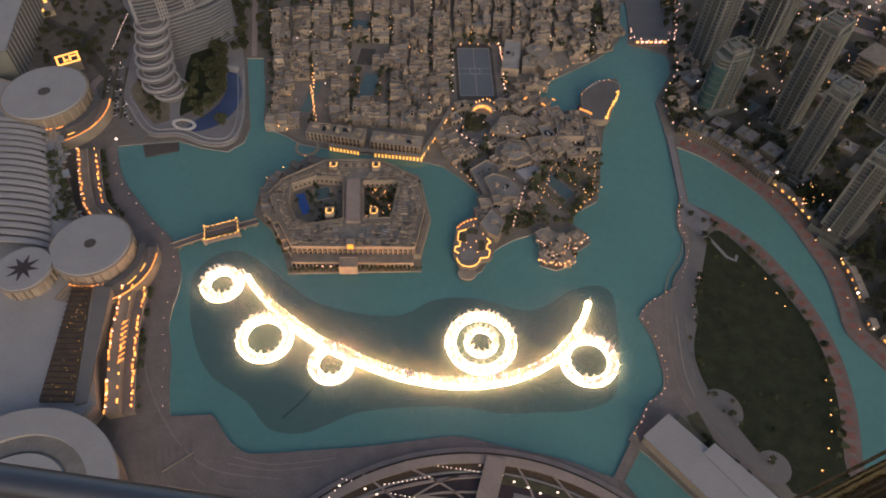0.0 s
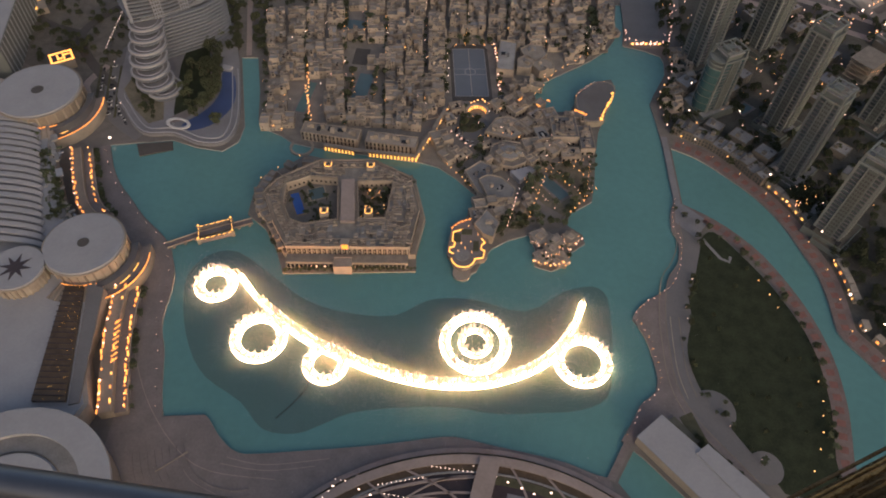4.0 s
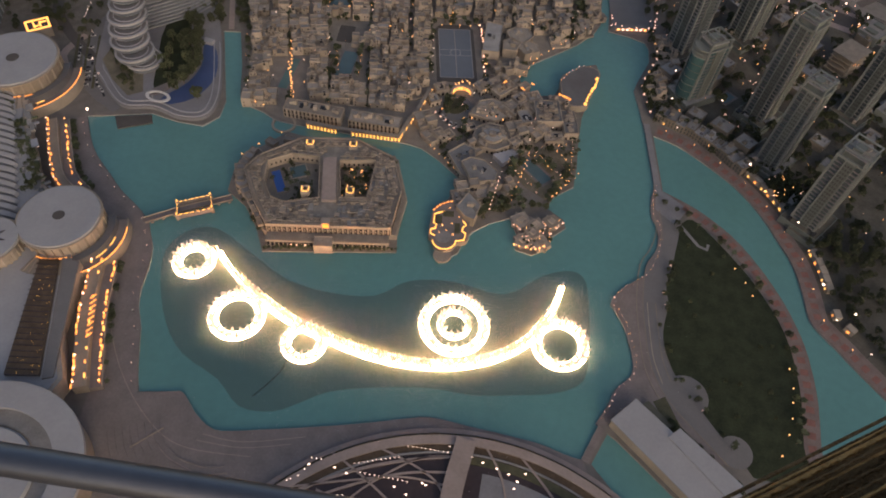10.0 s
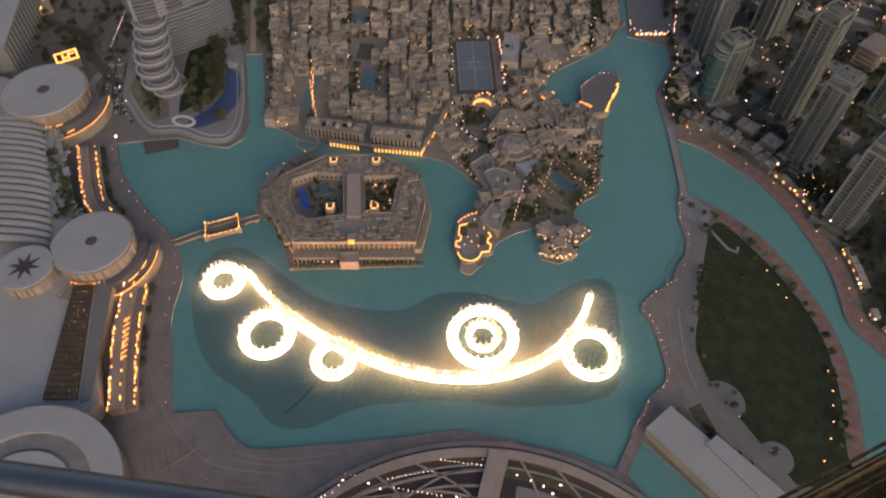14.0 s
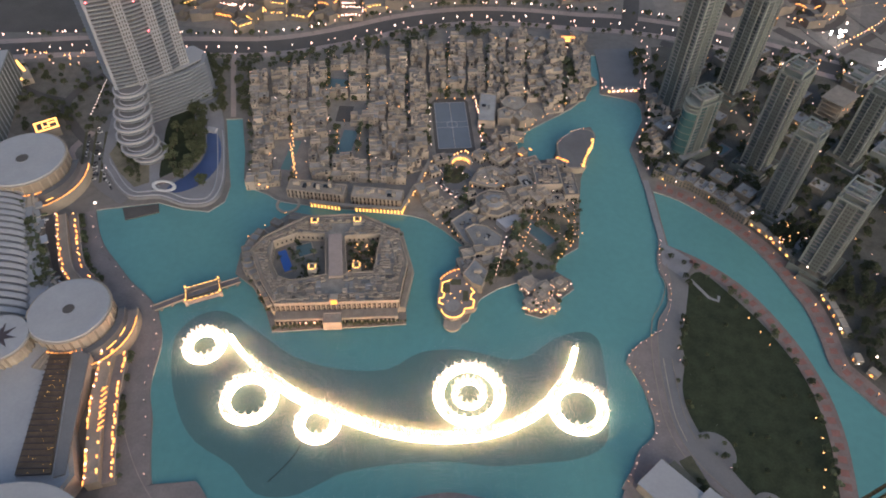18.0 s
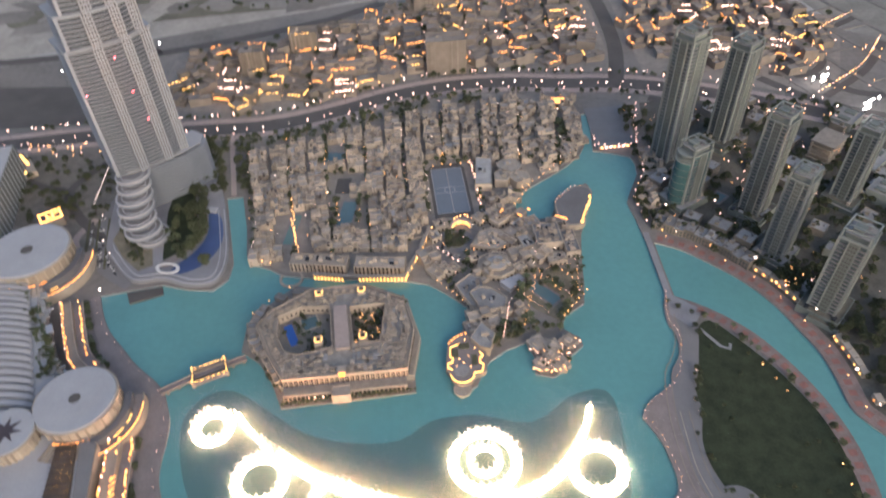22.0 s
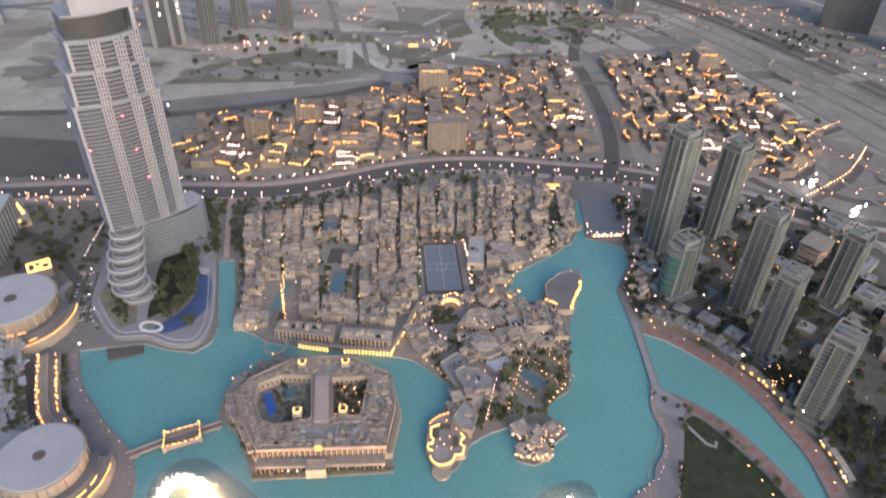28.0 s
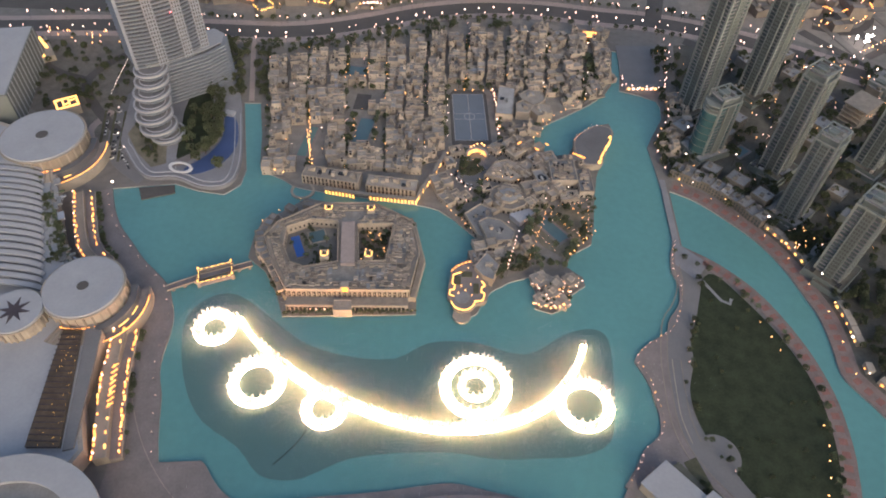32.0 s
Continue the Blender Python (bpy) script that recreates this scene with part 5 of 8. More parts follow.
for path, step, r, m in LAMP_ROWS_NEAR + LAMP_ROWS_FAR:
    for x, y, a in spaced(path, step):
        street_lamp(x + rnd.uniform(-0.8, 0.8), y + rnd.uniform(-0.8, 0.8), m, r, 5, group="old town lamps")
for k in range(420):
    y = rnd.uniform(430, 660)
    x = rnd.choice(lanes) * (1 + 0.0013 * (y - 424)) + rnd.uniform(-1.5, 1.5)
    if k % 4 == 0:
        x, y = rnd.uniform(60, 150), rnd.uniform(490, 650)
    if in_town(x, y, 3) and not any(a - 2 < x < b + 2 and e - 2 < y < f + 2 for a, b, e, f in OPEN):
        tree(x, y, rnd.uniform(0.45, 0.95), 4 if rnd.random() < 0.35 else None, group="old town trees")
for x0, x1, y0, y1, n in ((132, 143, 592, 624, 34), (-110, -104, 566, 590, 8), (-86, -80, 566, 592, 8), (-92, -88, 470, 508, 12), (-71, -67, 470, 508, 12), (-94, -76, 546, 552, 8), (42, 46, 480, 552, 12), (-8, -4, 480, 552, 12), (-6, 40, 552, 560, 10)):
    for k in range(n):
        tree(rnd.uniform(x0, x1), rnd.uniform(y0, y1), rnd.uniform(0.6, 1.0), 4 if rnd.random() < 0.35 else None, group="old town trees")
for k in range(46):
    a, q = rnd.uniform(0, 6.28), rnd.uniform(0.7, 1.05)
    x, y = 78 + 20 * q * math.cos(a) + 4, 362 + 30 * q * math.sin(a)
    tree(x, y, 0.9, 4 if rnd.random() < 0.6 else None, group="garden trees")

for k in range(70):
    x, y = rnd.uniform(30, 68), rnd.uniform(320, 352)
    if inside(x, y, [(32, 334), (36, 318), (48, 324), (62, 332), (66, 344), (54, 352), (44, 340)]):
        tree(x, y, rnd.uniform(0.6, 1.0), 4 if k % 3 == 0 else None, 0.2, "old town trees")

# oval terrace and boat-shaped restaurant
r6 = random.Random(17)
oval = thing("oval_terrace", "oval waterfront terrace edged with golden light strips", "terrace", at=pose(0, 0, 0.15))
edge = smooth_path([(8, 331), (22, 337), (32, 322), (32, 300), (24, 296), (20, 290.5), (14, 288), (8.5, 291), (5.5, 298), (3, 303), (5, 322)], 4, True)
Solid().prism(edge, 0, 4.2).part("wall", SAND, oval)
Solid().prism([(18 + (x - 18) * 0.92, 312 + (y - 312) * 0.95) for x, y in edge], 4.2, 4.5).part("deck", PAVING, oval)
Solid().cylinder(14, 286.5, 0, 2.0, 6.5, n=24).part("landing", SAND_DARK, oval, "round landing at the water")
Solid().cylinder(14, 300.6, 4.5, 4.9, 5.6, n=28).part("round_deck", ROOF_GREY, oval, "grey round deck")
for x, y, w, d in ((10, 316, 5, 8), (24, 309, 4, 9), (17, 322, 8, 5)):
    Solid().box(x, y, 4.5, w, d, 0.7).part("planter", HEDGE, oval, "dark planted bed")
for strip, w in (([(14.4, 324.6), (7, 321.4), (6.4, 313), (8.5, 312), (7.8, 307.5), (4.8, 307), (4.4, 303), (7.7, 301.2)], 0.75), ([(22.7, 297.3), (29, 298.6), (30.3, 305), (27.6, 306.5), (28.2, 310.5), (30.6, 312.5), (28, 316.4)], 0.75)):
    for a, b in zip(strip, strip[1:]):
        Solid().ribbon([a, b], w, 4.5, 5.1).part("light_strip", GOLD_STRIP, oval, "golden light strip")
Solid().ring(14.6, 298.2, 8.2, 8.9, 4.3, 4.8, 188, 352, 18).part("light_strip", GOLD_STRIP, oval, "curved golden light strip")
for x, y, a in spaced(smooth_path([(6.2, 325.6), (10.3, 330), (16.2, 333.5), (22.8, 335.5)], 4), 3.2):
    Solid().box(x, y, 4.5, 1.8, 0.7, 0.6, a).part("light_strip", ORANGE_STRIP, oval, "orange light strip")
for x, y in ((11, 304), (16, 307), (21, 303), (13, 311), (20, 313), (25, 320), (18, 328)):
    Solid().box(x, y, 4.5, 0.5, 0.5, 0.9).part("lantern", LAMP_WARM, oval, "glowing lantern")
for pts, h in (([(22.4, 326.7), (31.9, 341.8), (41, 330), (36, 315), (29, 318)], 8.5), ([(25.2, 372), (32.3, 377), (42.6, 375), (54, 363.5), (51.8, 354.5), (33.1, 352)], 9.5), ([(22, 350), (32, 352), (48, 352), (43, 338), (31, 344)], 7.0)):
    hall = thing("lakeside_hall", "flat grey-roofed sandstone hall beside the lake", "hall", "lakeside halls", at=pose(0, 0, 0.15))
    cx, cy = sum(p[0] for p in pts) / len(pts), sum(p[1] for p in pts) / len(pts)
    Solid().prism(pts, 0, h).part("wall", SAND_DARK, hall)
    Solid().prism([(cx + (x - cx) * 0.93, cy + (y - cy) * 0.93) for x, y in pts], h, h + 0.15).part("roof", ROOF_GREY, hall, "grey roof covering")
    for p, q in zip(pts, pts[1:] + pts[:1]):
        Solid().ribbon([p, q], 0.5, h, h + 0.9).part("parapet", SAND, hall)
    for k in range(3):
        share("roof_unit", UNITS[(k + int(h)) % 4], hall, cx + r6.uniform(-5, 5), cy + r6.uniform(-4, 4), h + 0.1, 30 * k)
boat = thing("boat_pavilion", "boat-shaped waterside pavilion with a golden lit side", "pavilion", at=pose(0, 0, 0.15))
hull = smooth_path([(111, 484), (122, 494), (133, 503), (146, 500), (146, 488), (137, 466), (131, 450), (113, 452)], 3, True)
Solid().prism(hull, 0, 6).part("wall", SAND_DARK, boat)
Solid().prism([(128 + (x - 128) * 0.93, 477 + (y - 477) * 0.94) for x, y in hull], 6, 6.4).part("roof", TOWER_DARK, boat, "dark grey flat roof")
for i in range(9):
    y = 452 + 4.3 * i
    Solid().box(131.0 + 1.65 * i + rnd.uniform(-1.0, 1.0), y, 6.42, rnd.uniform(0.8, 2.2), rnd.uniform(2.2, 4.6), 0.8, -21 + rnd.uniform(-25, 25)).part("light_strip", GOLD_STRIP, boat, "golden light panel")
Solid().ribbon([(108, 462), (118, 456)], 1.0, 6.4, 7.4).part("light_strip", ORANGE_STRIP, boat, "orange light strip")
for x, y, a, w in ((60, 462, 45, 4), (75, 455, -40, 4), (84, 462, -40, 3)):
    Solid().box(x, y, 15.5, w, 0.8, 0.8, a).part("light_strip", ORANGE_STRIP, thing("roof_light", "orange strip of light on a bazaar roof", "light strip", "roof lights"))

# ---- palace hotel on the island ----
palace = thing("palace_hotel", "sand-coloured palace hotel with courtyards, arcades and roof kiosks", "hotel", at=pose(0, 0, 0.3))
OUTER = [(-112, 293), (-24, 297), (-19, 333), (-27, 366), (-58, 383), (-100, 380), (-129, 359), (-138, 344), (-126, 316)]
COURTS = [[(-122, 353), (-105, 362), (-84, 361), (-79, 321), (-103, 315), (-113, 319), (-121, 335)], [(-68, 359), (-41, 361), (-44, 324), (-63, 323)]]
PWIN = Solid().box(0, 0, 0, 1.3, 0.2, 2.0).mesh("window", WINDOW)
KIOSKS = [Solid().tray(0, 0, 0, 3.4, 2.8, 1.8, 0.3, 0.5).mesh("roof_kiosk", SAND), Solid().box(0, 0, 0, 1.8, 4.0, 1.1).mesh("roof_kiosk", ROOF_GREY), Solid().tray(0, 0, 0, 2.2, 2.2, 3.0, 0.3, 0.5).mesh("roof_kiosk", SAND),
          Solid().box(0, 0, 0, 6.5, 3.4, 0.5).mesh("roof_kiosk", ROOF_GREY), Solid().tray(0, 0, 0, 6.5, 5.2, 1.5, 0.4, 1.0).mesh("roof_kiosk", SAND)]
LOW = [(-78 + (x + 78) * 1.075, 339 + (y - 339) * 1.05 if y > 320 else y + 1) for x, y in OUTER]
Solid().prism(LOW, 0, 5.2).part("lower_terrace", SAND, palace)
Solid().prism([(-78 + (x + 78) * 0.985, 339 + (y - 339) * 0.985) for x, y in LOW], 5.2, 5.4).part("terrace_roof", ROOF, palace)
body = sheet("palace_body", OUTER, 13.6, PALACE_ROOF, COURTS, kind="", skirt=8.0)
body.name, body.parent = "wall", palace
body.data.materials.append(SAND)
for face in body.data.polygons:
    face.material_index = 0 if abs(face.normal.z) > 0.5 else 1
for loop, inward in [(OUTER, 1)] + [(c, -1) for c in COURTS]:
    ring_path = ccw(loop) + ccw(loop)[:1]
    for a, b in zip(ring_path, ring_path[1:]):
        Solid().ribbon([a, b], 0.6, 13.6, 14.8, 0.35 * inward).part("parapet", SAND, palace)
        Solid().ribbon([a, b], 0.4, 13.7, 14.6, 8.0 if inward > 0 else -4.5).part("roof_wall", SAND, palace)
        Solid().ribbon([a, b], 1.6, 13.6, 14.0, 2.2 if inward > 0 else -1.6).part("roof_band", SAND, palace)
        if inward > 0:
            Solid().ribbon([a, b], 2.6, 13.6, 13.72, 5.2).part("roof_patch", ROOF, palace, "blue-grey roof covering")
        for x, y, ang in spaced([a, b], 3.6, 2.2):
            q = radians(ang - 90 * inward)
            for z in ((6.4, 10.0) if inward > 0 else (8.6,)):
                share("window", PWIN, palace, x + 0.05 * math.cos(q), y + 0.05 * math.sin(q), z, ang)
count = 0
while count < 170:
    x, y = rnd.uniform(-136, -20), rnd.uniform(294, 382)
    if inside(x, y, [(-73 + (a + 73) * 0.94, 338 + (b - 338) * 0.93) for a, b in OUTER]) and not any(inside(x, y, [(sum(p[0] for p in c) / len(c) + (a - sum(p[0] for p in c) / len(c)) * 1.18, sum(p[1] for p in c) / len(c) + (b - sum(p[1] for p in c) / len(c)) * 1.12) for a, b in c]) for c in COURTS) and not -80 < x < -64:
        share("roof_kiosk", rnd.choice(KIOSKS), palace, x, y, 13.6, rnd.choice((3, 93)) + rnd.uniform(-4, 4))
        count += 1
r9 = random.Random(61)
WEST = [(-138.5, 371), (-146, 352), (-142, 336), (-128, 316), (-119, 299)]
for k, (x, y, a) in enumerate(spaced(WEST, 6.4, 2)):
    h = r9.choice((2.4, 3.4, 4.4))
    wing = Solid().tray(x + 2.5, y, 5.2, r9.uniform(5, 7), r9.uniform(5, 8), h, 0.4, 0.7, a).part("low_wing", SAND, palace, "low flat-roofed wing by the water")
    Solid().box(x + 2.5, y, 5.2 + h - 0.7, 4.4, 4.6, 0.12, a).part("wing_roof", ROOF_GREY if k % 2 else ROOF, wing)
Solid().cylinder(-139, 336.5, 0, 7.5, 4.6, n=20).part("round_tower", SAND, palace, "round corner tower")
Solid().cylinder(-139, 336.5, 7.5, 7.9, 4.1, n=20).part("round_roof", ROOF_GREY, palace)
merlons = Solid()
for loop, q in [(OUTER, 0.35)] + [(c, -0.35) for c in COURTS]:
    ring_path = ccw(loop) + ccw(loop)[:1]
    for a, b in zip(ring_path, ring_path[1:]):
        for x, y, ang in spaced(offset([a, b], q), 2.2, 1.0):
            merlons.box(x, y, 14.8, 1.1, 0.5, 0.8, ang)
        for x, y, ang in spaced(offset([a, b], 5.2 if q > 0 else -5.0), 6.5, 3.0):
            merlons.tray(x, y, 13.6, 3.4, 2.6, 2.0, 0.35, 0.7, ang)
tagged(merlons.part("merlon", SAND, palace), "sandy merlons and small roof kiosks", kind="stuff")
slots = Solid()
for a, b in ((OUTER[0], OUTER[1]), (OUTER[1], OUTER[2]), (OUTER[8], OUTER[0])):
    for x, y, ang in spaced([a, b], 1.8, 0.9):
        slots.box(x, y, 6.2, 0.55, 0.3, 6.2, ang)
tagged(slots.part("facade_slot", WINDOW, palace), "tall narrow dark facade slots", kind="stuff")
Solid().prism([(-80.5, 359), (-70.5, 360), (-65.5, 318), (-76, 317.5)], 13.6, 16.3).part("pale_roof", SIDEWALK, palace, "long pale middle roof")
Solid().ribbon([(-112, 289), (-70, 291), (-25, 293)], 8, 0, 6.4).part("front_gallery", SAND, palace)
Solid().ribbon([(-112, 289), (-70, 291), (-25, 293)], 6.6, 6.4, 6.6).part("gallery_roof", ROOF, palace)
for k in range(28):
    share("arch", Solid().box(0, 0, 0, 1.7, 0.3, 4.2).mesh("arch", WINDOW) if k == 0 else bpy.data.meshes["arch"], palace, -110.5 + 3.05 * k, 285.0 + 0.14 * k, 1.0, 2.6)
for x, y in ((-92.5, 373), (-59.5, 374.5), (-89, 326), (-56.5, 327.5)):
    t = Solid().tray(0, 0, 0, 6.4, 6.4, 17.5, 0.5, 0.6).mesh("turret", SAND)
    ob = share("turret", t, palace, x, y, 0, 3)
    Solid().cylinder(x, y + 0.4, 16.9, 18.4, 1.5, 0.7, 12).part("turret_dome", WINDOW, palace, "small dark turret dome")
    for q in range(3):
        a = radians(90 * q - 180 + 3)
        share("light_strip", Solid().box(0, 0, 0, 0.7, 3.8, 0.4).mesh("light_strip", GOLD_STRIP), palace, x + 2.5 * math.cos(a), y + 2.8 * math.sin(a), 17.3, math.degrees(a))
Solid().tray(-71, 286, 0, 13, 9, 9, 0.5, 0.9, 3).part("gate_house", SAND, palace)
Solid().box(-71, 286, 8.1, 11.8, 7.8, 0.15, 3).part("gate_roof", ROOF, palace)
Solid().box(-70, 297, 13, 6, 5, 5.5, 3).part("gate_tower", SAND, palace)
Solid().box(-69.9, 294.3, 13.4, 4.2, 0.3, 4.4, 3).part("lit_opening", AMBER_WINDOW, palace, "glowing orange gate opening")
for a, b in ((-110, -78), (-64, -27)):
    # solid dark strip painting the arcade's shaded opening
    Solid().ribbon([(a, 284.75 + (a + 112) * 0.045), (b, 284.75 + (b + 112) * 0.045)], 0.5, 1.0, 4.6).part("arcade_shade", WINDOW, palace, "dark strip imitating shade inside the waterside arcade")
    for i in range(int((b - a) / 3)):
        x = a + 1.5 + 3 * i
        Solid().box(x, 284.45 + (x + 112) * 0.045, 0.6, 0.7, 0.5, 4.2).part("arcade_pier", SAND, palace)
for x in (-94, -90, -87, -84):
    Solid().box(x, 284.3 + (x + 112) * 0.045, 2.6, 0.8, 0.3, 0.9).part("arcade_lamp", LAMP_PINK, palace, "small white arcade lamp")
for pts in COURTS:
    sheet("courtyard", pts, 5.9, TOWN_PAVING, label="paved palace courtyard with palms", category="courtyard")
for x, y, w, d, a, m in ((-112.3, 340.7, 6.6, 21.5, 23, POOL_BRIGHT), (-99, 352, 12, 11, 22, POOL)):
    p = thing("pool", "blue courtyard pool in the palace hotel", "pool", at=pose(x, y, 5.9, 0, 0, a))
    Solid().box(0, 0, 0, w + 2, d + 2, 0.6).part("pool_deck", SAND, p)
    Solid().box(0, 0, 0.6, w, d, 0.15).part("water", m, p)
for k in range(34):
    x, y = (rnd.uniform(-63, -45), rnd.uniform(326, 357)) if k % 2 else (rnd.uniform(-106, -84), rnd.uniform(323, 346))
    tree(x, y, 0.75, 4 if k % 3 else None, 5.9, "courtyard trees")
for k in range(16):
    street_lamp(rnd.uniform(-63, -45), rnd.uniform(326, 357), LAMP_WARM, 0.6, 3, 5.9, group="courtyard lamps")
for x, y in ((-122, 306), (-120, 300), (-21, 318), (-20, 306), (-135, 380), (-146, 368), (-120, 394)):
    street_lamp(x, y, LAMP_WARM, 0.6, 4, 0.3, group="quay lamps")
for k in range(34):
    x = -112 + 2.8 * k
    tree(x, 282.4 + (x + 112) * 0.07 - 0.8, 0.5, 4 if k % 2 else None, 0.3, "quay trees")

round_quay = thing("round_quay", "round stone quay wall enclosing a small basin", "quay", at=pose(-121, 408, -1.2))
Solid().ring(0, 0, 8.0, 10.0, 0, 1.6, 150, 420, 30).part("wall", SAND_DARK, round_quay)

# bridge with its lit gatehouse
bridge = thing("footbridge", "stone footbridge to the palace island with a glowing gatehouse", "bridge", at=pose(0, 0, 0))
Solid().ribbon([(-202, 299), (-182, 310), (-159, 320), (-145, 326)], 5, 0.2, 1.2).part("deck", PAVING, bridge)
for side in (-2.4, 2.4):
    Solid().ribbon([(-202, 299), (-182, 310), (-159, 320), (-145, 326)], 0.4, 1.2, 2.2, side).part("parapet", SAND, bridge)
for x, y, a in spaced([(-198, 301), (-182, 310), (-159, 320), (-147, 325)], 8):
    share("pier", Solid().box(0, 0, 0, 2, 6, 2.4).mesh("pier", SAND), bridge, x, y, -2, a)
gate_path = [(-179, 303), (-182, 315), (-160, 324), (-156, 312), (-179, 303)]
for a, b in zip(gate_path, gate_path[1:]):
    Solid().ribbon([a, b], 1.2, 0.6, 4.6).part("wall", PAVING, bridge)
    for x, y, ang in spaced([a, b], 4.0, 2.0):
        Solid().box(x, y, 4.6, rnd.uniform(1.6, 3.4), 0.35, 0.4, ang).part("light_strip", GOLD_STRIP, bridge, "golden light strip along the wall top")
for a in gate_path[:-1]:
    Solid().box(a[0], a[1], 0, 2.4, 2.4, 6, 24).part("turret", SAND_DARK, bridge)
    Solid().box(a[0], a[1], 6, 1.1, 1.1, 0.9, 24).part("lantern", GOLD_STRIP, bridge, "glowing lantern")

# planting and lamps round the palace and along the east quay
for k in range(110):
    a, b = (lambda i: (LOW[i], LOW[(i + 1) % len(LOW)]))(rnd.randrange(1, len(LOW)))
    t, q = rnd.random(), rnd.uniform(1.0, 1.06)
    x, y = -78 + (a[0] + (b[0] - a[0]) * t + 78) * q, 339 + (a[1] + (b[1] - a[1]) * t - 339) * q
    if inside(x, y, ISLAND) and y > 297:
        if k % 5 == 0:
            street_lamp(x, y, LAMP_WARM if k % 10 else LAMP_PINK, 0.6, 4, 0.3, group="quay lamps")
        else:
            tree(x, y, 0.6, 4 if k % 2 else None, 0.3, "courtyard trees")
quay = [(205, 556), (207, 540), (204, 522), (190, 496), (185, 482), (187, 460), (190, 442)]
for k in range(60):
    x, y, a = rnd.choice(spaced(quay, 2.0))
    tree(x + rnd.uniform(0, 9), y + rnd.uniform(-2, 2), rnd.uniform(0.6, 1.0), None, group="old town trees")
for x, y, a in spaced(quay, 11):
    street_lamp(x - 1, y, LAMP_WARM if rnd.random() < 0.5 else LAMP_PINK, 0.8, 5, group="promenade lights")
for x, y, a in ((213, 548, 0), (214, 533, 0), (212, 516, 10), (203, 497, 30), (197, 478, 10)):
    town_house(x, y, a, None, "quay houses")

for k in range(40):
    a, q = rnd.uniform(0, 6.28), rnd.uniform(0.2, 1.0)
    x, y = 82 + 15 * q * math.cos(a), 311 + 13 * q * math.sin(a)
    if k % 2:
        tree(x, y, 0.55, 4 if k % 3 else None, 0.15, "courtyard trees")
    else:
        street_lamp(x, y, LAMP_WARM if k % 4 else LAMP_PINK, 0.55, 4, group="promenade lights")

# small lamps scattered through the lanes
for k in range(230):
    y = rnd.uniform(430, 668)
    x = rnd.choice(lanes) * (1 + 0.0013 * (y - 424)) + rnd.uniform(-2, 2) if k % 3 else rnd.uniform(-160, 150)
    if in_town(x, y, 2) and not any(a - 2 < x < b + 2 and e - 2 < y < f + 2 for a, b, e, f in OPEN):
        street_lamp(x, y, rnd.choice((LAMP_WARM, LAMP_WARM, LAMP_PINK, LAMP_WHITE)), rnd.choice((0.3, 0.4, 0.55)), 6.0, group="promenade lights")
for k in range(55):
    x, y = rnd.uniform(4, 122), rnd.uniform(350, 470)
    if inside(x, y, [(5, 400), (26, 362), (90, 345), (112, 365), (122, 440), (84, 462), (60, 480), (0, 462)]):
        street_lamp(x, y, rnd.choice((LAMP_WARM, LAMP_PINK, LAMP_WHITE)), rnd.choice((0.3, 0.45)), 5.0, group="promenade lights")
for k in range(60):
    x, y, a = rnd.choice(spaced([(8, 392), (26, 366), (40, 340), (60, 334), (92, 345), (112, 368), (118, 400), (124, 438)], 2))
    tree(x + rnd.uniform(-4, 4), y + rnd.uniform(-4, 4), 0.55, 4 if k % 2 else None, 0.2, "old town trees")

for x, y, a, w, d, h in ((-143, 345, 5, 7, 6, 4), (-142, 354, 0, 6, 7, 5), (-141, 363, -20, 8, 5, 4), (-134, 371, -40, 8, 6, 4), (-140, 334, 30, 6, 6, 5), (-126, 384, -30, 9, 6, 4), (-112, 389, -5, 10, 5, 4), (-30, 374, 20, 8, 6, 4), (-48, 384, 5, 9, 4, 4)):
    t = thing("garden_annex", "small sandy annex on the palace island", "annex", "palace annexes", at=pose(x, y, 0.3, 0, 0, a))
    Solid().tray(0, 0, 0, w, d, h, 0.35).part("wall", SAND, t)
    Solid().box(0, 0, h - 0.9, w - 0.8, d - 0.8, 0.12).part("roof", ROOF if w > 7 else ROOF_GREY, t)
for k in range(60):
    c = COURTS[k % 2]
    x, y = rnd.uniform(min(p[0] for p in c) + 3, max(p[0] for p in c) - 3), rnd.uniform(min(p[1] for p in c) + 3, max(p[1] for p in c) - 3)
    if inside(x, y, c) and math.hypot(x + 109, y - 332) > 11 and math.hypot(x + 97, y - 349) > 9:
        tree(x, y, rnd.uniform(0.4, 0.65), None if k % 3 else 4, 5.9, "courtyard trees")

sheet("garden_beds", [(62, 382), (76, 358), (92, 346), (108, 362), (116, 384), (117, 402), (92, 402), (84, 396)], 0.25, PLANTED, label="dry planted garden beside the long pool", category="garden")
for k in range(44):
    x, y = rnd.uniform(62, 117), rnd.uniform(348, 404)
    if inside(x, y, [(64, 382), (76, 360), (92, 348), (107, 364), (115, 386), (116, 402), (92, 401)]) and not (abs((x - 83) * 0.857 + (y - 372) * 0.515) < 8.5 and abs(-(x - 83) * 0.515 + (y - 372) * 0.857) < 16):
        tree(x, y, rnd.uniform(0.55, 0.95), 4 if k % 2 else None, 0.25, "old town trees")
for x, y, a in spaced([(111, 480), (118, 490), (128, 500), (140, 502)], 4.5):
    street_lamp(x, y, LAMP_WARM if rnd.random() < 0.5 else LAMP_PINK, 0.4, 1.2, 6.5, group="promenade lights")
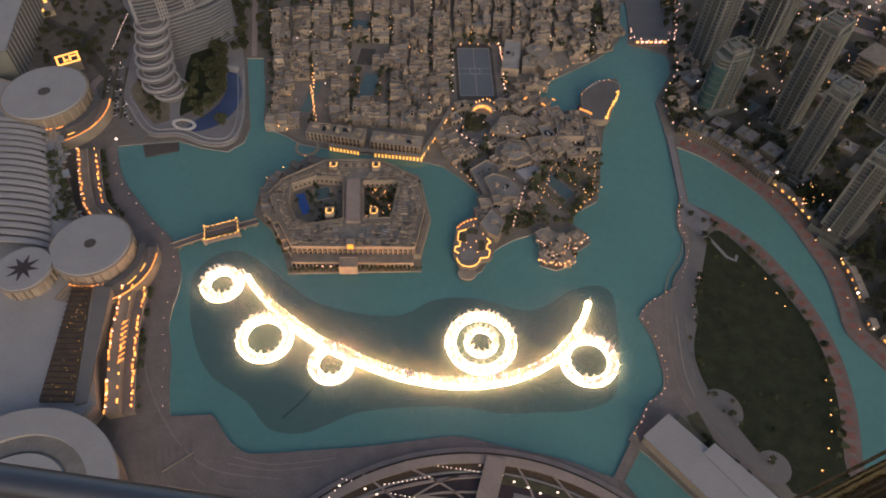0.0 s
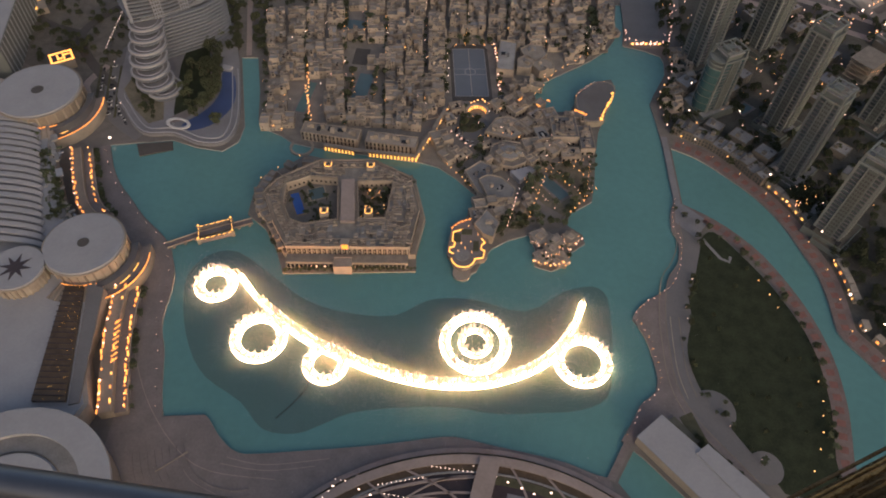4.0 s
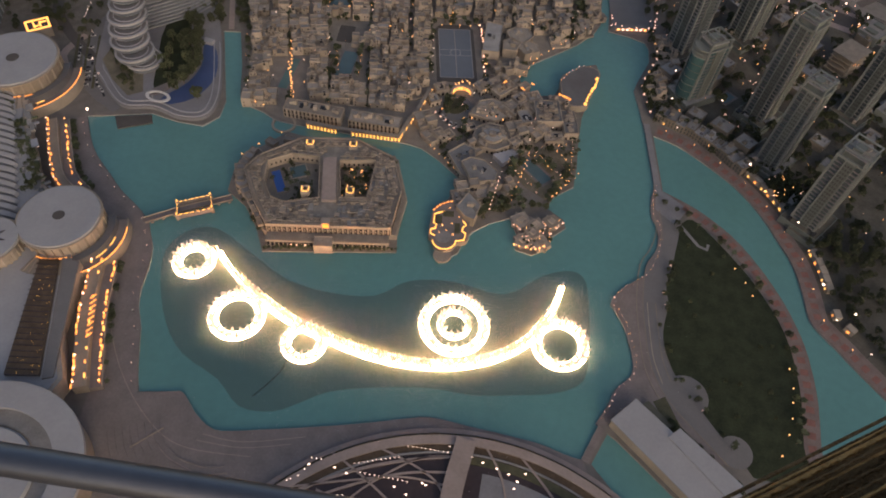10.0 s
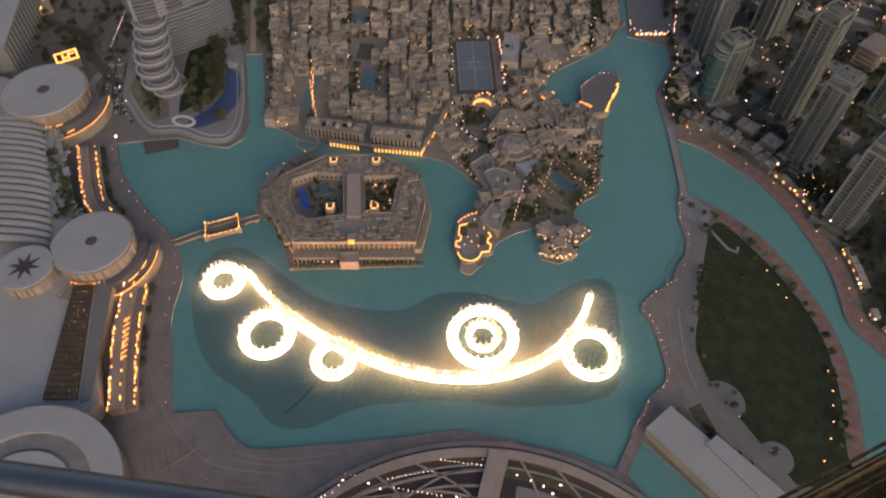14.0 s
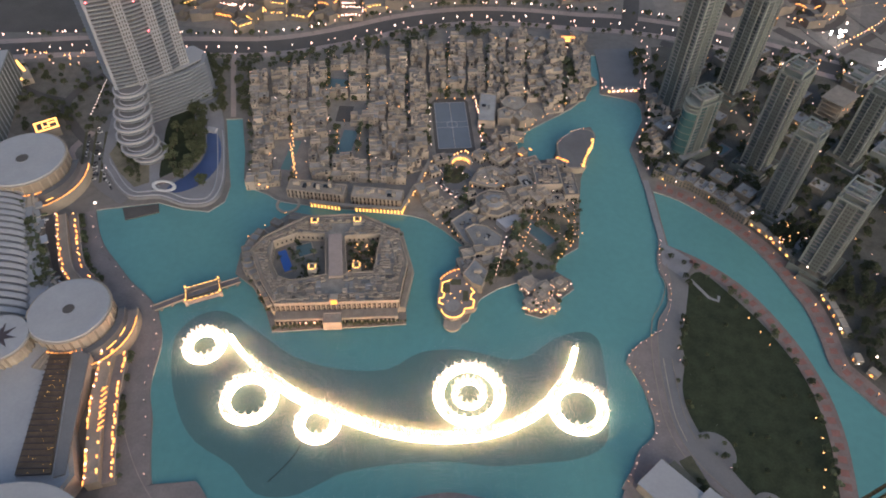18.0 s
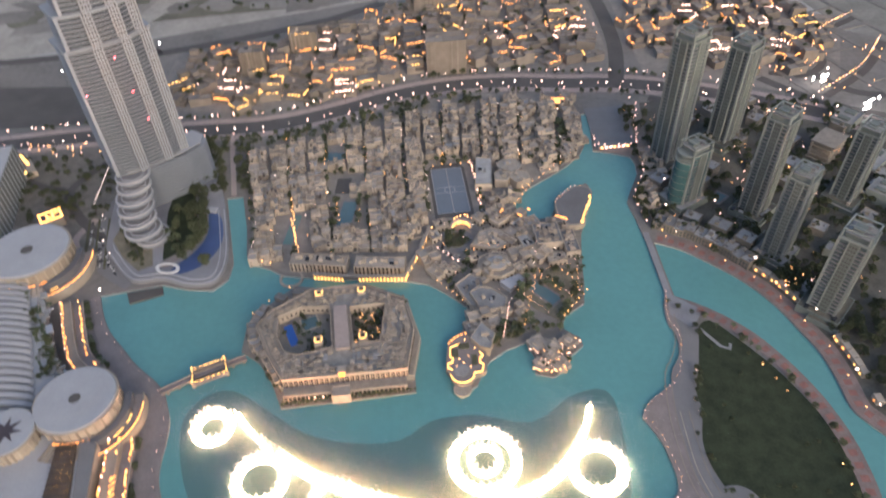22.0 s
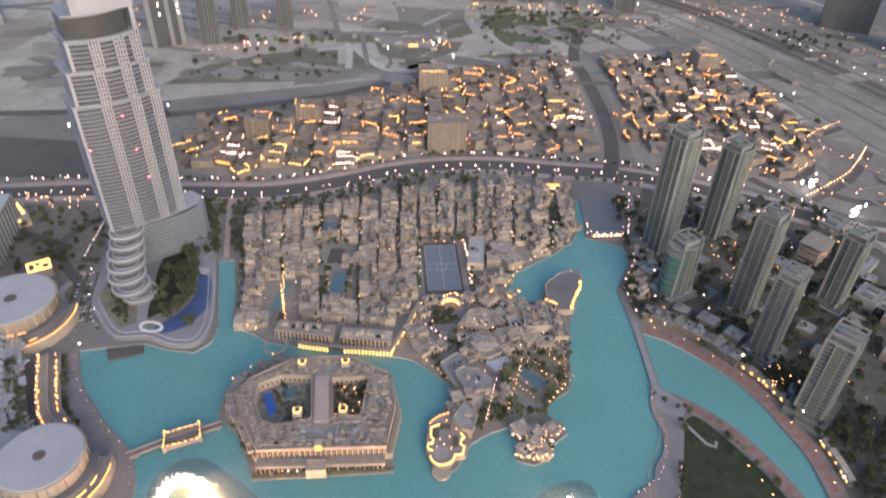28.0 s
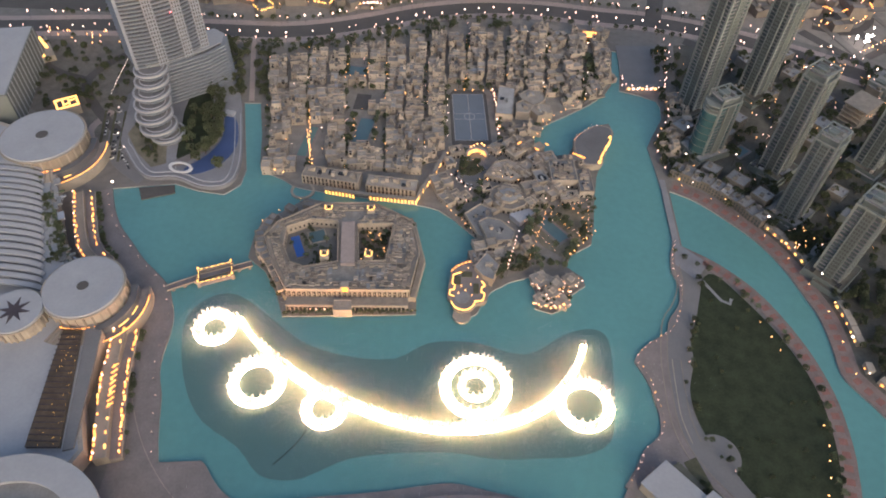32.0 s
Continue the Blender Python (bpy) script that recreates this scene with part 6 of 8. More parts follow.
for k in range(46):
    y = rnd.uniform(528, 620)
    tree(-176 - (y - 528) * 0.2 + rnd.uniform(-9, 5), y, rnd.uniform(0.5, 0.95), None, 0.15, "old town trees")
tagged(Solid().ribbon(smooth_path([(-189, 524), (-196, 560), (-204, 600), (-208, 626)]), 5, 0.2, 0.46).part("garden_path", SIDEWALK), "pale footpath between hotel garden and old town", "pavement", kind="structure")

# planted belt between old town and boulevard
for k in range(120):
    x = rnd.uniform(-215, 62)
    limit = float(np.interp(x, [-255, -170, -100, -38, 27, 94, 159], [612, 616, 636, 664, 680, 681, 671]))
    tree(x, limit - rnd.uniform(-4, 17), rnd.uniform(0.5, 1.1), None if k % 4 else 4, 0.2, "old town trees")
for x, y in ((-20, 652), (-22, 646)):
    tree(x, y, 1.3, None, 0.2, "old town trees")


# ---- curved hotel tower on its garden podium ----
hotel = thing("hotel_tower", "tall pale curved hotel tower with balcony bands and sail crown", "tower", at=pose(-250.5, 525, 0.15, 0, 0, 38.4))


def bow(w, depth, bulge, shift=0.0, n=14):
    """A floor plan with a bowed front towards -y."""
    front = [(shift - w / 2 + w * i / n, -bulge * math.sin(math.pi * i / n)) for i in range(n + 1)]
    return front + [(shift + w / 2, depth), (shift + w * 0.25, depth + 5), (shift - w * 0.25, depth + 5), (shift - w / 2, depth)]


SECTIONS = ((44, 163, 68, 32, 7, 0.0), (163, 190, 62, 30, 7, 0.0), (190, 214, 54, 28, 7, 1.0))
for z0, z1, w, d, b, s in SECTIONS:
    Solid().prism([(p, q + 1.7) for p, q in bow(w - 3.4, d - 4.0, b, s)], z0, z1).part("glass_body", HOTEL_GLASS, hotel, "grey recessed window wall")
    slab = Solid().prism(bow(w, d, b, s), 0, 0.95).mesh("balcony_band", BALCONY)
    z = z0
    while z < z1 - 2:
        share("balcony_band", slab, hotel, 0, 0, z)
        z += 3.5
    Solid().prism(bow(w + 3.0, d + 0.5, b + 1.2, s), z1 - 1.6, z1 + 0.8).part("cornice", BALCONY, hotel)
    for u in (-0.5, -0.17, 0.17, 0.42):
        y = -b * math.sin(math.pi * (u + 0.5))
        for o in ((-0.8,) if u == -0.5 else (-3.4, -1.1, 1.1, 3.4)):
            Solid().box(s + u * w + o + (0.8 if u == -0.5 else 0), y - 0.55, z0, 1.05 if u != -0.5 else 2.4, 1.7, z1 - z0).part("pilaster", SAIL, hotel, "white vertical rib")
        if u != -0.5:
            Solid().box(s + u * w, y - 0.2, z0, 8.0, 1.3, z1 - z0).part("lattice_bay", CROWN_GLASS, hotel)
            bars = Solid()
            for q in range(int((z1 - z0) / 3.5)):
                bars.box(s + u * w, y - 0.75, z0 + 3.5 * q + 1.6, 7.8, 0.9, 1.2)
            tagged(bars.part("lattice", SAIL, hotel), "pale lattice of horizontal bars", kind="stuff")
Solid().prism(bow(45, 24, 6, -2), 214, 232.4).part("crown_drum", CROWN_GLASS, hotel, "dark glazed crown storey")
Solid().prism(bow(46, 25, 6, -2), 231.5, 233).part("cornice", BALCONY, hotel)
sail = [(-17 + 45 * t, 233 + 35 * math.sqrt(max(0.0, 1 - (t * 0.985) ** 2.2))) for t in [i / 20 for i in range(21)]]
sv = [(x, y, z) for x, z in sail for y in (-3 - 4 * math.sin(math.pi * (x + 17) / 45), 20)] + [(x, y, 233) for x, z in sail for y in (-3 - 4 * math.sin(math.pi * (x + 17) / 45), 20)]
n = len(sail)
sf = [(2 * i, 2 * i + 2, 2 * i + 3, 2 * i + 1) for i in range(n - 1)] + [(2 * n + 2 * i, 2 * n + 2 * i + 2, 2 * i + 2, 2 * i) for i in range(n - 1)] + [(2 * i + 1, 2 * i + 3, 2 * n + 2 * i + 3, 2 * n + 2 * i + 1) for i in range(n - 1)] + [(0, 1, 2 * n + 1, 2 * n)]
Solid().add(sv, sf).part("sail_roof", SAIL, hotel, "curved grey sail-shaped roof")
Solid().box(26, 8, 190, 3, 20, 46).part("sail_fin", SAIL, hotel)
for x in (-14, -11):
    Solid().cylinder(x, 2, 252, 298 if x < -12 else 290, 0.9, 0.4, 8).part("spire", PALE, hotel)
for x, z in ((-2, 150), (2, 118), (-33, 128), (6, 90)):
    Solid().box(x, -8.2, z, 0.9, 0.9, 0.9).part("beacon", LAMP_RED, hotel, "small red beacon")
# lower garden wing and the stack of rounded terraces
for k in range(13):
    z = 3.4 * k
    Solid().prism([(-28, -6), (4, -8), (26, -9), (46, -4), (54, 8), (50, 24), (-20, 34), (-30, 20)], z, z + 1.3).part("balcony_band", BALCONY, hotel)
Solid().prism([(-26, -3), (4, -5.4), (25, -6.2), (42.5, -1.8), (50.5, 8), (46.5, 21), (-18, 31), (-28, 18)], 0, 45).part("wing_glass", HOTEL_GLASS, hotel, "grey recessed window wall")
Solid().prism([(-26, -4), (4, -6), (25, -7), (44, -3), (52, 8), (48, 22), (-18, 32), (-28, 18)], 45, 45.6).part("wing_roof", PALE_ROOF, hotel)
LOBES = [(-36.2, -48.6), (-39.9, -42.1), (-38.9, -33.3), (-35.4, -25.4), (-31.4, -17.9), (-27.3, -11.3), (-23.5, -4.4)]
for k, (x, y) in enumerate(LOBES):
    r, z = 14.2 + (1.2 if 0 < k < 5 else 0.2), 8.0 + 6.0 * k
    lobe = [(x + r * 1.06 * math.cos(q), y + r * math.sin(q)) for q in [2 * math.pi * i / 32 for i in range(32)]]
    slab_ob = Solid().prism([(x + (a - x) * 0.97, y + (b - y) * 0.97) for a, b in lobe], z - 0.9, z - 0.2).part("terrace_slab", PLAZA, hotel, "rounded grey terrace floor")
    for q0, q1, h0, h1 in ((0.9, 1.0, -1.3, 0.9), (0.66, 0.7, -0.3, 0.7)):
        rim = Solid().ring(0, 0, q0, q1, h0, h1, n=40)
        rim.v = [(x + a * r * 1.06, y + b * r, z + c) for a, b, c in rim.v]
        rim.part("terrace_rim", PALE, slab_ob, "white curved terrace rim")
    Solid().prism([(x + (a - x) * 0.8, y + (b - y) * 0.8) for a, b in lobe], max(0, z - 7), z - 0.9).part("terrace_glass", HOTEL_GLASS, hotel)
    Solid().prism([(x + (a - x) * 0.95, y + (b - y) * 0.95) for a, b in lobe], z - 4.0, z - 3.2).part("balcony_band", BALCONY, hotel)
podium = thing("hotel_podium", "curved garden podium with pool and trees beside the lake", "podium")
PODIUM = smooth_path([(-292, 470), (-278, 440), (-254, 413), (-228, 413), (-206, 404), (-187, 405), (-179, 418), (-180, 446), (-192, 500), (-204, 540), (-226, 590), (-300, 580)], 4, True)
Solid().prism(PODIUM, 0.15, 3.0).part("deck", PAVING_GREY, podium)
for q, w in ((1.5, 0.7), (6.5, 0.7)):
    Solid().ribbon([p for p in offset(PODIUM, q) if p[1] < 500 and p[0] > -285], w, 3.0, 4.0).part("parapet", PALE, podium)
pool_shape = smooth_path([(-206, 496), (-194, 489), (-187, 456), (-196, 430), (-214, 418), (-224, 424), (-208, 445), (-202, 468)], 4, True)
Solid().prism(pool_shape, 3.0, 3.2).part("pool_water", POOL_DEEP, podium, "deep blue crescent pool")
Solid().prism(smooth_path([(-212, 494), (-206, 466), (-214, 446), (-228, 428), (-236, 432), (-216, 452), (-211, 470), (-217, 494)], 4, True), 3.0, 3.3).part("pool_deck", PAVING, podium)
canopy = Solid().ring(0, 0, 6.5, 9, 0, 0.8, n=30)
canopy.v = [(x * 1.2, y * 0.7, z) for x, y, z in canopy.v]
ob = share("canopy", canopy.mesh("canopy", CAR_WHITE), podium, -226, 423, 5.2, -15)
for x, y in ((-231, 424), (-221, 421)):
    Solid().cylinder(x, y, 3, 5.3, 0.3, n=8).part("canopy_post", PALE, podium)
Solid().box(-203, 499, 3, 9, 6, 2.6, -15).part("kiosk", PALE, podium)
tagged(Solid().prism([(-256, 402), (-228, 407), (-225, 398), (-250, 389)], -1.0, 0.3).part("lake_deck", ASPHALT), "dark wooden deck on the lake", "deck", kind="structure")
for k in range(120):
    t = rnd.random()
    x, y = -214 - 34 * rnd.random() ** 1.3 + 0.12 * (500 - 460), 425 + 150 * t
    x = x - (y - 500) * 0.22
    if inside(x, y, PODIUM) and not inside(x, y, pool_shape) and not (x < -232 and y > 505):
        tree(x, y, 1.15, None, 3.0, "hotel garden trees")
for k in range(40):
    tree(-196 - rnd.uniform(0, 16) - 0.25 * (k * 2.4), 530 + k * 2.4, 1.0, None, 0.15, "hotel garden trees")

sheet("podium_garden", [(-286, 466), (-270, 442), (-252, 424), (-241, 430), (-247, 452), (-262, 482), (-280, 500)], 3.1, PLANTED, label="planted garden strip on the hotel podium", category="garden")
for k in range(26):
    t = rnd.random()
    tree(-252 - 26 * t + rnd.uniform(-5, 5), 432 + 46 * t + rnd.uniform(-4, 4), rnd.uniform(0.5, 0.8), None, 3.0, "courtyard trees")

# ---- shopping mall ----
mall = thing("shopping_mall", "large pale shopping mall with vaulted roofs and skylights", "mall")
Solid().prism([(-420, 150), (-215, 150), (-208, 168), (-224, 205), (-226, 250), (-262, 300), (-285, 330), (-312, 380), (-330, 440), (-420, 470)], 0.15, 15).part("wall", SAND, mall)
Solid().prism([(-420, 151), (-217, 152), (-211, 168), (-227, 204), (-229, 248), (-264, 298), (-288, 328), (-314, 378), (-332, 436), (-420, 466)], 15, 15.6).part("roof", PALE_ROOF, mall, "pale flat mall roof")
ax, ay = Vector((-338, 400)), Vector((-288, 281))
for k in range(19):
    p = ax.lerp(ay, k / 18)
    arch = Solid()
    pts = [(p.x - 58 + 34 * (1 - math.cos(math.pi * i / 12)), p.y + 1.0 * i / 12, 15.5 + 9 * math.sin(math.pi * i / 12)) for i in range(13)]
    v = [(x, y + e, z + h) for x, y, z in pts for e, h in ((-1.9, -1.0), (1.9, -1.0), (1.9, 0.6), (-1.9, 0.6))]
    arch.add(v, [(4 * i + j, 4 * i + (j + 1) % 4, 4 * i + 4 + (j + 1) % 4, 4 * i + 4 + j) for i in range(12) for j in range(4)])
    arch.part("vault_rib", PALE_ROOF, mall, "pale curved vault rib")
    if k < 18:
        g = Solid()
        v = [(x, y + e, z - 1.2) for x, y, z in pts for e in (-1.8, -4.8)]
        g.add(v, [(2 * i, 2 * i + 2, 2 * i + 3, 2 * i + 1) for i in range(12)])
        g.part("vault_glass", TOWER_DARK, mall, "grey glass between the ribs")
for k in range(26):
    t = k / 25
    x, y = -306 + 62 * t, 388 - 130 * t
    Solid().box(x + rnd.uniform(-3, 3) - 8, y, 15.6, rnd.uniform(4, 9), rnd.uniform(2.5, 5), rnd.uniform(0.8, 2.2), -62).part("skylight", rnd.choice((PALE, ROOF_GREY, LAWN_FAR)), mall)
Solid().prism([(-251, 249), (-239, 250), (-221, 168), (-241, 167)], 15.6, 18).part("glass_roof", BRONZE_GLASS, mall, "brown glazed roof over a gallery")
for k in range(22):
    t = k / 21
    Solid().box(-245 + 14 * t, 249 - 82 * t, 18, 14 + 5 * t, 0.5, 0.5, 1).part("roof_bar", DARK_GLASS, mall)
for k in range(64):
    t, q = rnd.random(), rnd.uniform(-4, 4)
    x, y = (-340 + 56 * t / 0.8, 402 - 76 * t / 0.8) if t < 0.8 else (-284 + 5 * (t - 0.8) / 0.2, 326 - 20 * (t - 0.8) / 0.2)
    tree(x + q, y + 0.5 * q, rnd.uniform(0.4, 0.75), None, 15.5, "roof garden shrubs")
# glowing specks stand in for gold reflections in the gallery glass
specks = Solid()
for k in range(38):
    t = rnd.random()
    specks.box(-249 + 13 * t + (10 + 6 * t) * rnd.random() ** 0.6, 248 - 80 * t, 18.5, rnd.uniform(0.15, 0.5), 0.2, 0.2, rnd.choice((0, 60, 90)))
tagged(specks.part("gallery_lamps", GOLD_STRIP, mall), "tiny glowing specks imitating gold reflections on the glazed gallery", kind="stuff")
Solid().prism([(-237, 252), (-226, 250), (-213, 168), (-219, 166)], 15.6, 17).part("roof_step", PLAZA, mall)


def drum(x, y, r, h, name, label, hole=True):
    d = thing(name, label, "pavilion", "mall pavilions", at=pose(x, y, 0.15))
    Solid().cylinder(0, 0, 0, h - 2, r * 0.97, n=48).part("wall", SAND, d)
    Solid().cylinder(0, 0, h - 2, h - 1, r * 1.05, n=48).part("cornice", SAND_DARK, d)
    Solid().cylinder(0, 0, h - 1, h, r, r * 0.985, n=64).part("roof", PALE_ROOF, d, "pale round roof")
    if hole:
        rim = Solid().ring(0, 0, r * 0.15, r * 0.165, h, h + 0.3, n=24).part("oculus_rim", PALE_ROOF, d)
        Solid().cylinder(0, 0, h, h + 0.2, r * 0.15, n=24).part("oculus", ASPHALT, rim, "dark round roof light")
    pil = Solid().box(0, 0, 0, 0.9, 1.2, h - 2).mesh("pilaster", SAND)
    for i in range(30):
        a = 360 * i / 30
        share("pilaster", pil, d, r * math.cos(radians(a)), r * math.sin(radians(a)), 0, a)
    return d


d1 = drum(-246, 279, 26.5, 27, "round_pavilion", "round mall pavilion with a pale disc roof")
d2 = drum(-338, 432, 33, 27, "round_pavilion", "large round mall pavilion with a pale roof")
d3 = drum(-283, 256, 18, 27, "round_pavilion", "round mall pavilion with a dark star roof", hole=False)
star = Solid()
v = [((11 if i % 2 == 0 else 4.2) * math.cos(math.pi * i / 8), (11 if i % 2 == 0 else 4.2) * math.sin(math.pi * i / 8)) for i in range(16)]
star.prism(v, 27, 27.3).part("star_skylight", DARK_GLASS, d3, "dark eight-pointed star skylight")
for d, r, a0, a1 in ((d1, 26.5, -100, 22), (d2, 33, -95, 20)):
    Solid().ring(0, 0, r + 1, r + 6, 0, 15, a0, a1, 24).part("terrace", FACADE_GLASS, d)
    Solid().ring(0, 0, r + 6, r + 12, 0, 9, a0 - 5, a1, 24).part("terrace", PAVING, d)
    Solid().ring(0, 0, r + 12, r + 13, 0, 10, a0, a1, 30).part("rim", SAND_DARK, d)
    q = a0 + 25
    while q < a1 - 14:
        e = rnd.uniform(9, 24)
        Solid().ring(0, 0, r + 12.3, r + 12.3 + rnd.uniform(0.35, 0.8), 10, 10.4, q, q + e, 6).part("light_strip", ORANGE_STRIP, d, "golden lit terrace edge")
        if rnd.random() < 0.6:
            Solid().ring(0, 0, r + 6.2, r + 6.6, 9, 9.5, q - 8, q - 8 + e * 0.7, 5).part("light_strip", GOLD_STRIP, d, "golden lit terrace edge")
        q += e + rnd.uniform(0.3, 1.0)
for d, r, a0, a1 in ((d1, 26.5, -98, -62), (d2, 33, -95, -52)):
    Solid().ring(0, 0, r + 1.4, r + 2.0, 15.0, 15.3, a0, a1, 14).part("uplight", ORANGE_STRIP, d, "warm uplight strip at the wall's foot")
for d, r, a0, a1 in ((d1, 26.5, -112, -64), (d2, 33, -104, -62)):
    fan_roof = Solid().ring(0, 0, r + 0.5, r + 15, 9, 15.6, a0, a1, 14).part("fan_roof", SAND, d, "sandy fan-shaped roof lit orange from below the drum")
    for k in range(8):
        q = a0 + 3 + (a1 - a0 - 6) * k / 7
        Solid().box((r + 8) * math.cos(radians(q)), (r + 8) * math.sin(radians(q)), 15.6, 13.5, 0.6, 1.0, q).part("rib", SAND_DARK, fan_roof)
        if k < 7:
            q += (a1 - a0 - 6) / 14
            Solid().box((r + 2.2) * math.cos(radians(q)), (r + 2.2) * math.sin(radians(q)), 16.2, 0.5, 2.2, 0.5, q).part("lamp", ORANGE_STRIP, fan_roof, "orange floodlight")
shell = thing("ring_roof_hall", "hall with concentric pale ring roofs", "hall", "mall pavilions", at=pose(-229, 104, 0.15))
Solid().cylinder(0, 0, 0, 22, 54, n=64).part("wall", SAND, shell)
Solid().ring(0, 0, 40, 56, 22, 25, n=72).part("roof_ring", PALE_ROOF, shell, "pale ring-shaped roof")
Solid().ring(0, 0, 31, 40, 19, 22.6, n=64).part("roof_gutter", ROOF_GREY, shell, "dark recessed roof ring")
Solid().cylinder(0, 0, 20, 24, 31, 29, n=64).part("roof_disc", PALE_ROOF, shell, "pale round roof")
for x, y, a, w, d, h in ((-208, 140, 20, 16, 30, 12), (-192, 128, 25, 8, 16, 9)):
    town_house(x, y, a, 5, "mall annex houses")

# terraces between mall and lake, with rows of warm lamps
FRONT = smooth_path([(-300, 384), (-276, 330), (-256, 310)], 6)
LOWER = smooth_path([(-222, 256), (-216, 215), (-203, 165)], 6)
terrace = thing("mall_terrace", "stepped mall terraces with rows of warm lamps", "terrace")
for path, s in ((FRONT, 1), (LOWER, 1)):
    Solid().ribbon(path, 9, 0.15, 9, 3 * s).part("upper_terrace", SAND_DARK, terrace)
    Solid().ribbon(path, 8, 0.15, 5, 11 * s).part("lower_terrace", PAVING, terrace)
    Solid().ribbon(path, 0.5, 9, 10, 7 * s).part("parapet", SAND, terrace)
    Solid().ribbon(path, 0.5, 5, 6, 15 * s).part("parapet", SAND, terrace)
for path, sh, step, r, z, m in ((LOWER, 0, 9, 0.9, 9, LAMP_PINK), (LOWER, 13.5, 8.0, 0.8, 5, LAMP_WARM), (FRONT, 0, 13, 0.7, 9, LAMP_PINK), (FRONT, 12, 15, 0.7, 5, LAMP_WARM)):
    for x, y, a in spaced(offset(path, sh), step):
        if rnd.random() < 0.9:
            street_lamp(x, y, m, r, 2.4, z, group="terrace lamps")
for path, sh, z, step in ((LOWER, -0.8, 9.0, 4.2), (LOWER, 13.2, 5.0, 4.6), (LOWER, 6.0, 9.0, 9.5), (FRONT, 0.5, 9.0, 5.5), (FRONT, 12.5, 5.0, 6.5)):
    for k, (x, y, a) in enumerate(spaced(offset(path, sh), step)):
        if rnd.random() < 0.85:
            Solid().box(x + rnd.uniform(-0.7, 0.7), y, z, rnd.uniform(1.2, 3.6), rnd.uniform(0.6, 1.2), 0.9, a + rnd.uniform(-9, 9)).part("shop_light", rnd.choice((ORANGE_STRIP, ORANGE_STRIP, ORANGE_STRIP, GOLD_STRIP)), terrace, "lit shop awning")
for k in range(8):
    Solid().box(-211.5 + 0.9 * k, 228 - 4 * k, 10.2, 4.5, 0.6, 0.5, 50).part("light_bar", ORANGE_STRIP, terrace, "slanting orange light bar")
for k in range(46):
    x, y, a = rnd.choice(spaced(offset(LOWER, 17), 2.5) + spaced(offset(FRONT, 17), 2.5))
    tree(x + rnd.uniform(-1, 1), y, 0.7, 4 if rnd.random() < 0.4 else None, group="promenade trees")
sign = thing("lit_sign", "glowing yellow rectangular sign on a flat roof", "sign", at=pose(-350, 497, 0.15, 0, 0, 32))
Solid().box(0, 0, 0, 19, 15, 9).part("wall", SAND_DARK, sign)
Solid().box(0, 0, 9, 16, 12, 0.5).part("panel", DARK_GLASS, sign)
for a, b, w, d in ((0, 6.6, 20, 1.6), (0, -6.6, 20, 1.6), (-9, 0, 1.6, 13), (9, 0, 1.6, 13), (-3, 0, 1.4, 8), (2, 0, 1.4, 8), (5, 2, 5, 1.2), (-1, -2, 4, 1.2)):
    Solid().box(a, b, 9.5, w, d, 0.6).part("light_bar", GOLD_STRIP, sign, "yellow light bar")
bars = thing("lit_bars", "two slanting yellow light bars on a roof", "sign", at=pose(-412, 587, 0.15, 0, 0, -55))
Solid().box(0, 0, 0, 40, 16, 6).part("wall", SAND_DARK, bars)
for a, b in ((-8, 3), (6, -3)):
    Solid().box(a, b, 6, 24, 2.6, 0.6, 6).part("light_bar", GOLD_STRIP, bars, "yellow light bar")
block = thing("glass_block", "pale grey office block beside the mall", "building", at=pose(-425, 520, 0.15, 0, 0, 12))
Solid().box(0, 0, 0, 62, 110, 34).part("wall", TOWER_GREY, block)
Solid().box(0, 0, 34, 60, 108, 0.6).part("roof", PALE_ROOF, block)
for k in range(14):
    Solid().box(31.1, -51 + 7.8 * k, 0, 0.7, 1.0, 34).part("mullion", PALE, block)
Solid().ribbon(smooth_path([(-255, 412), (-290, 445), (-300, 520), (-262, 625)]), 14, 0.2, 0.42).part("approach_road", PLAZA, None)
sheet("forecourt", [(-300, 446), (-306, 520), (-272, 612), (-440, 612), (-392, 500), (-330, 470)], 0.21, FORECOURT, label="dry gravel ground beside the hotel approach", category="ground")
for pts, w in (([(-296, 470), (-330, 505), (-352, 545), (-330, 590), (-300, 620)], 9), ([(-312, 500), (-322, 470), (-300, 440)], 7), ([(-352, 545), (-392, 560), (-440, 600)], 8)):
    tagged(Solid().ribbon(smooth_path(pts), w, 0.2, 0.44 + 0.004 * w).part("access_road", SIDEWALK if w == 7 else ASPHALT), "narrow access road through planted ground", "road", kind="structure")
tagged(bpy.data.objects["approach_road"], "dark approach road beside the hotel", "road", kind="structure")
for x, y, a, s in ((-277, 403, 0, 1.4), (-293, 464, 0, 0.7), (-282, 446, 0, 0.6), (-305, 500, 0, 0.6)):
    street_lamp(x, y, LAMP_WHITE, s, 5, group="promenade lamps")
for k in range(30):
    street_lamp(rnd.uniform(-440, -290), rnd.uniform(596, 624), LAMP_WARM if k % 3 else LAMP_PINK, 0.8, 6, group="car park lamps")
sheet("hotel_garden", smooth_path([(-232, 432), (-216, 448), (-210, 470), (-216, 500), (-226, 530), (-222, 580), (-232, 590), (-246, 520), (-240, 470)], 3, True), 3.12, LAWN, label="dark planted garden on the hotel podium", category="garden")
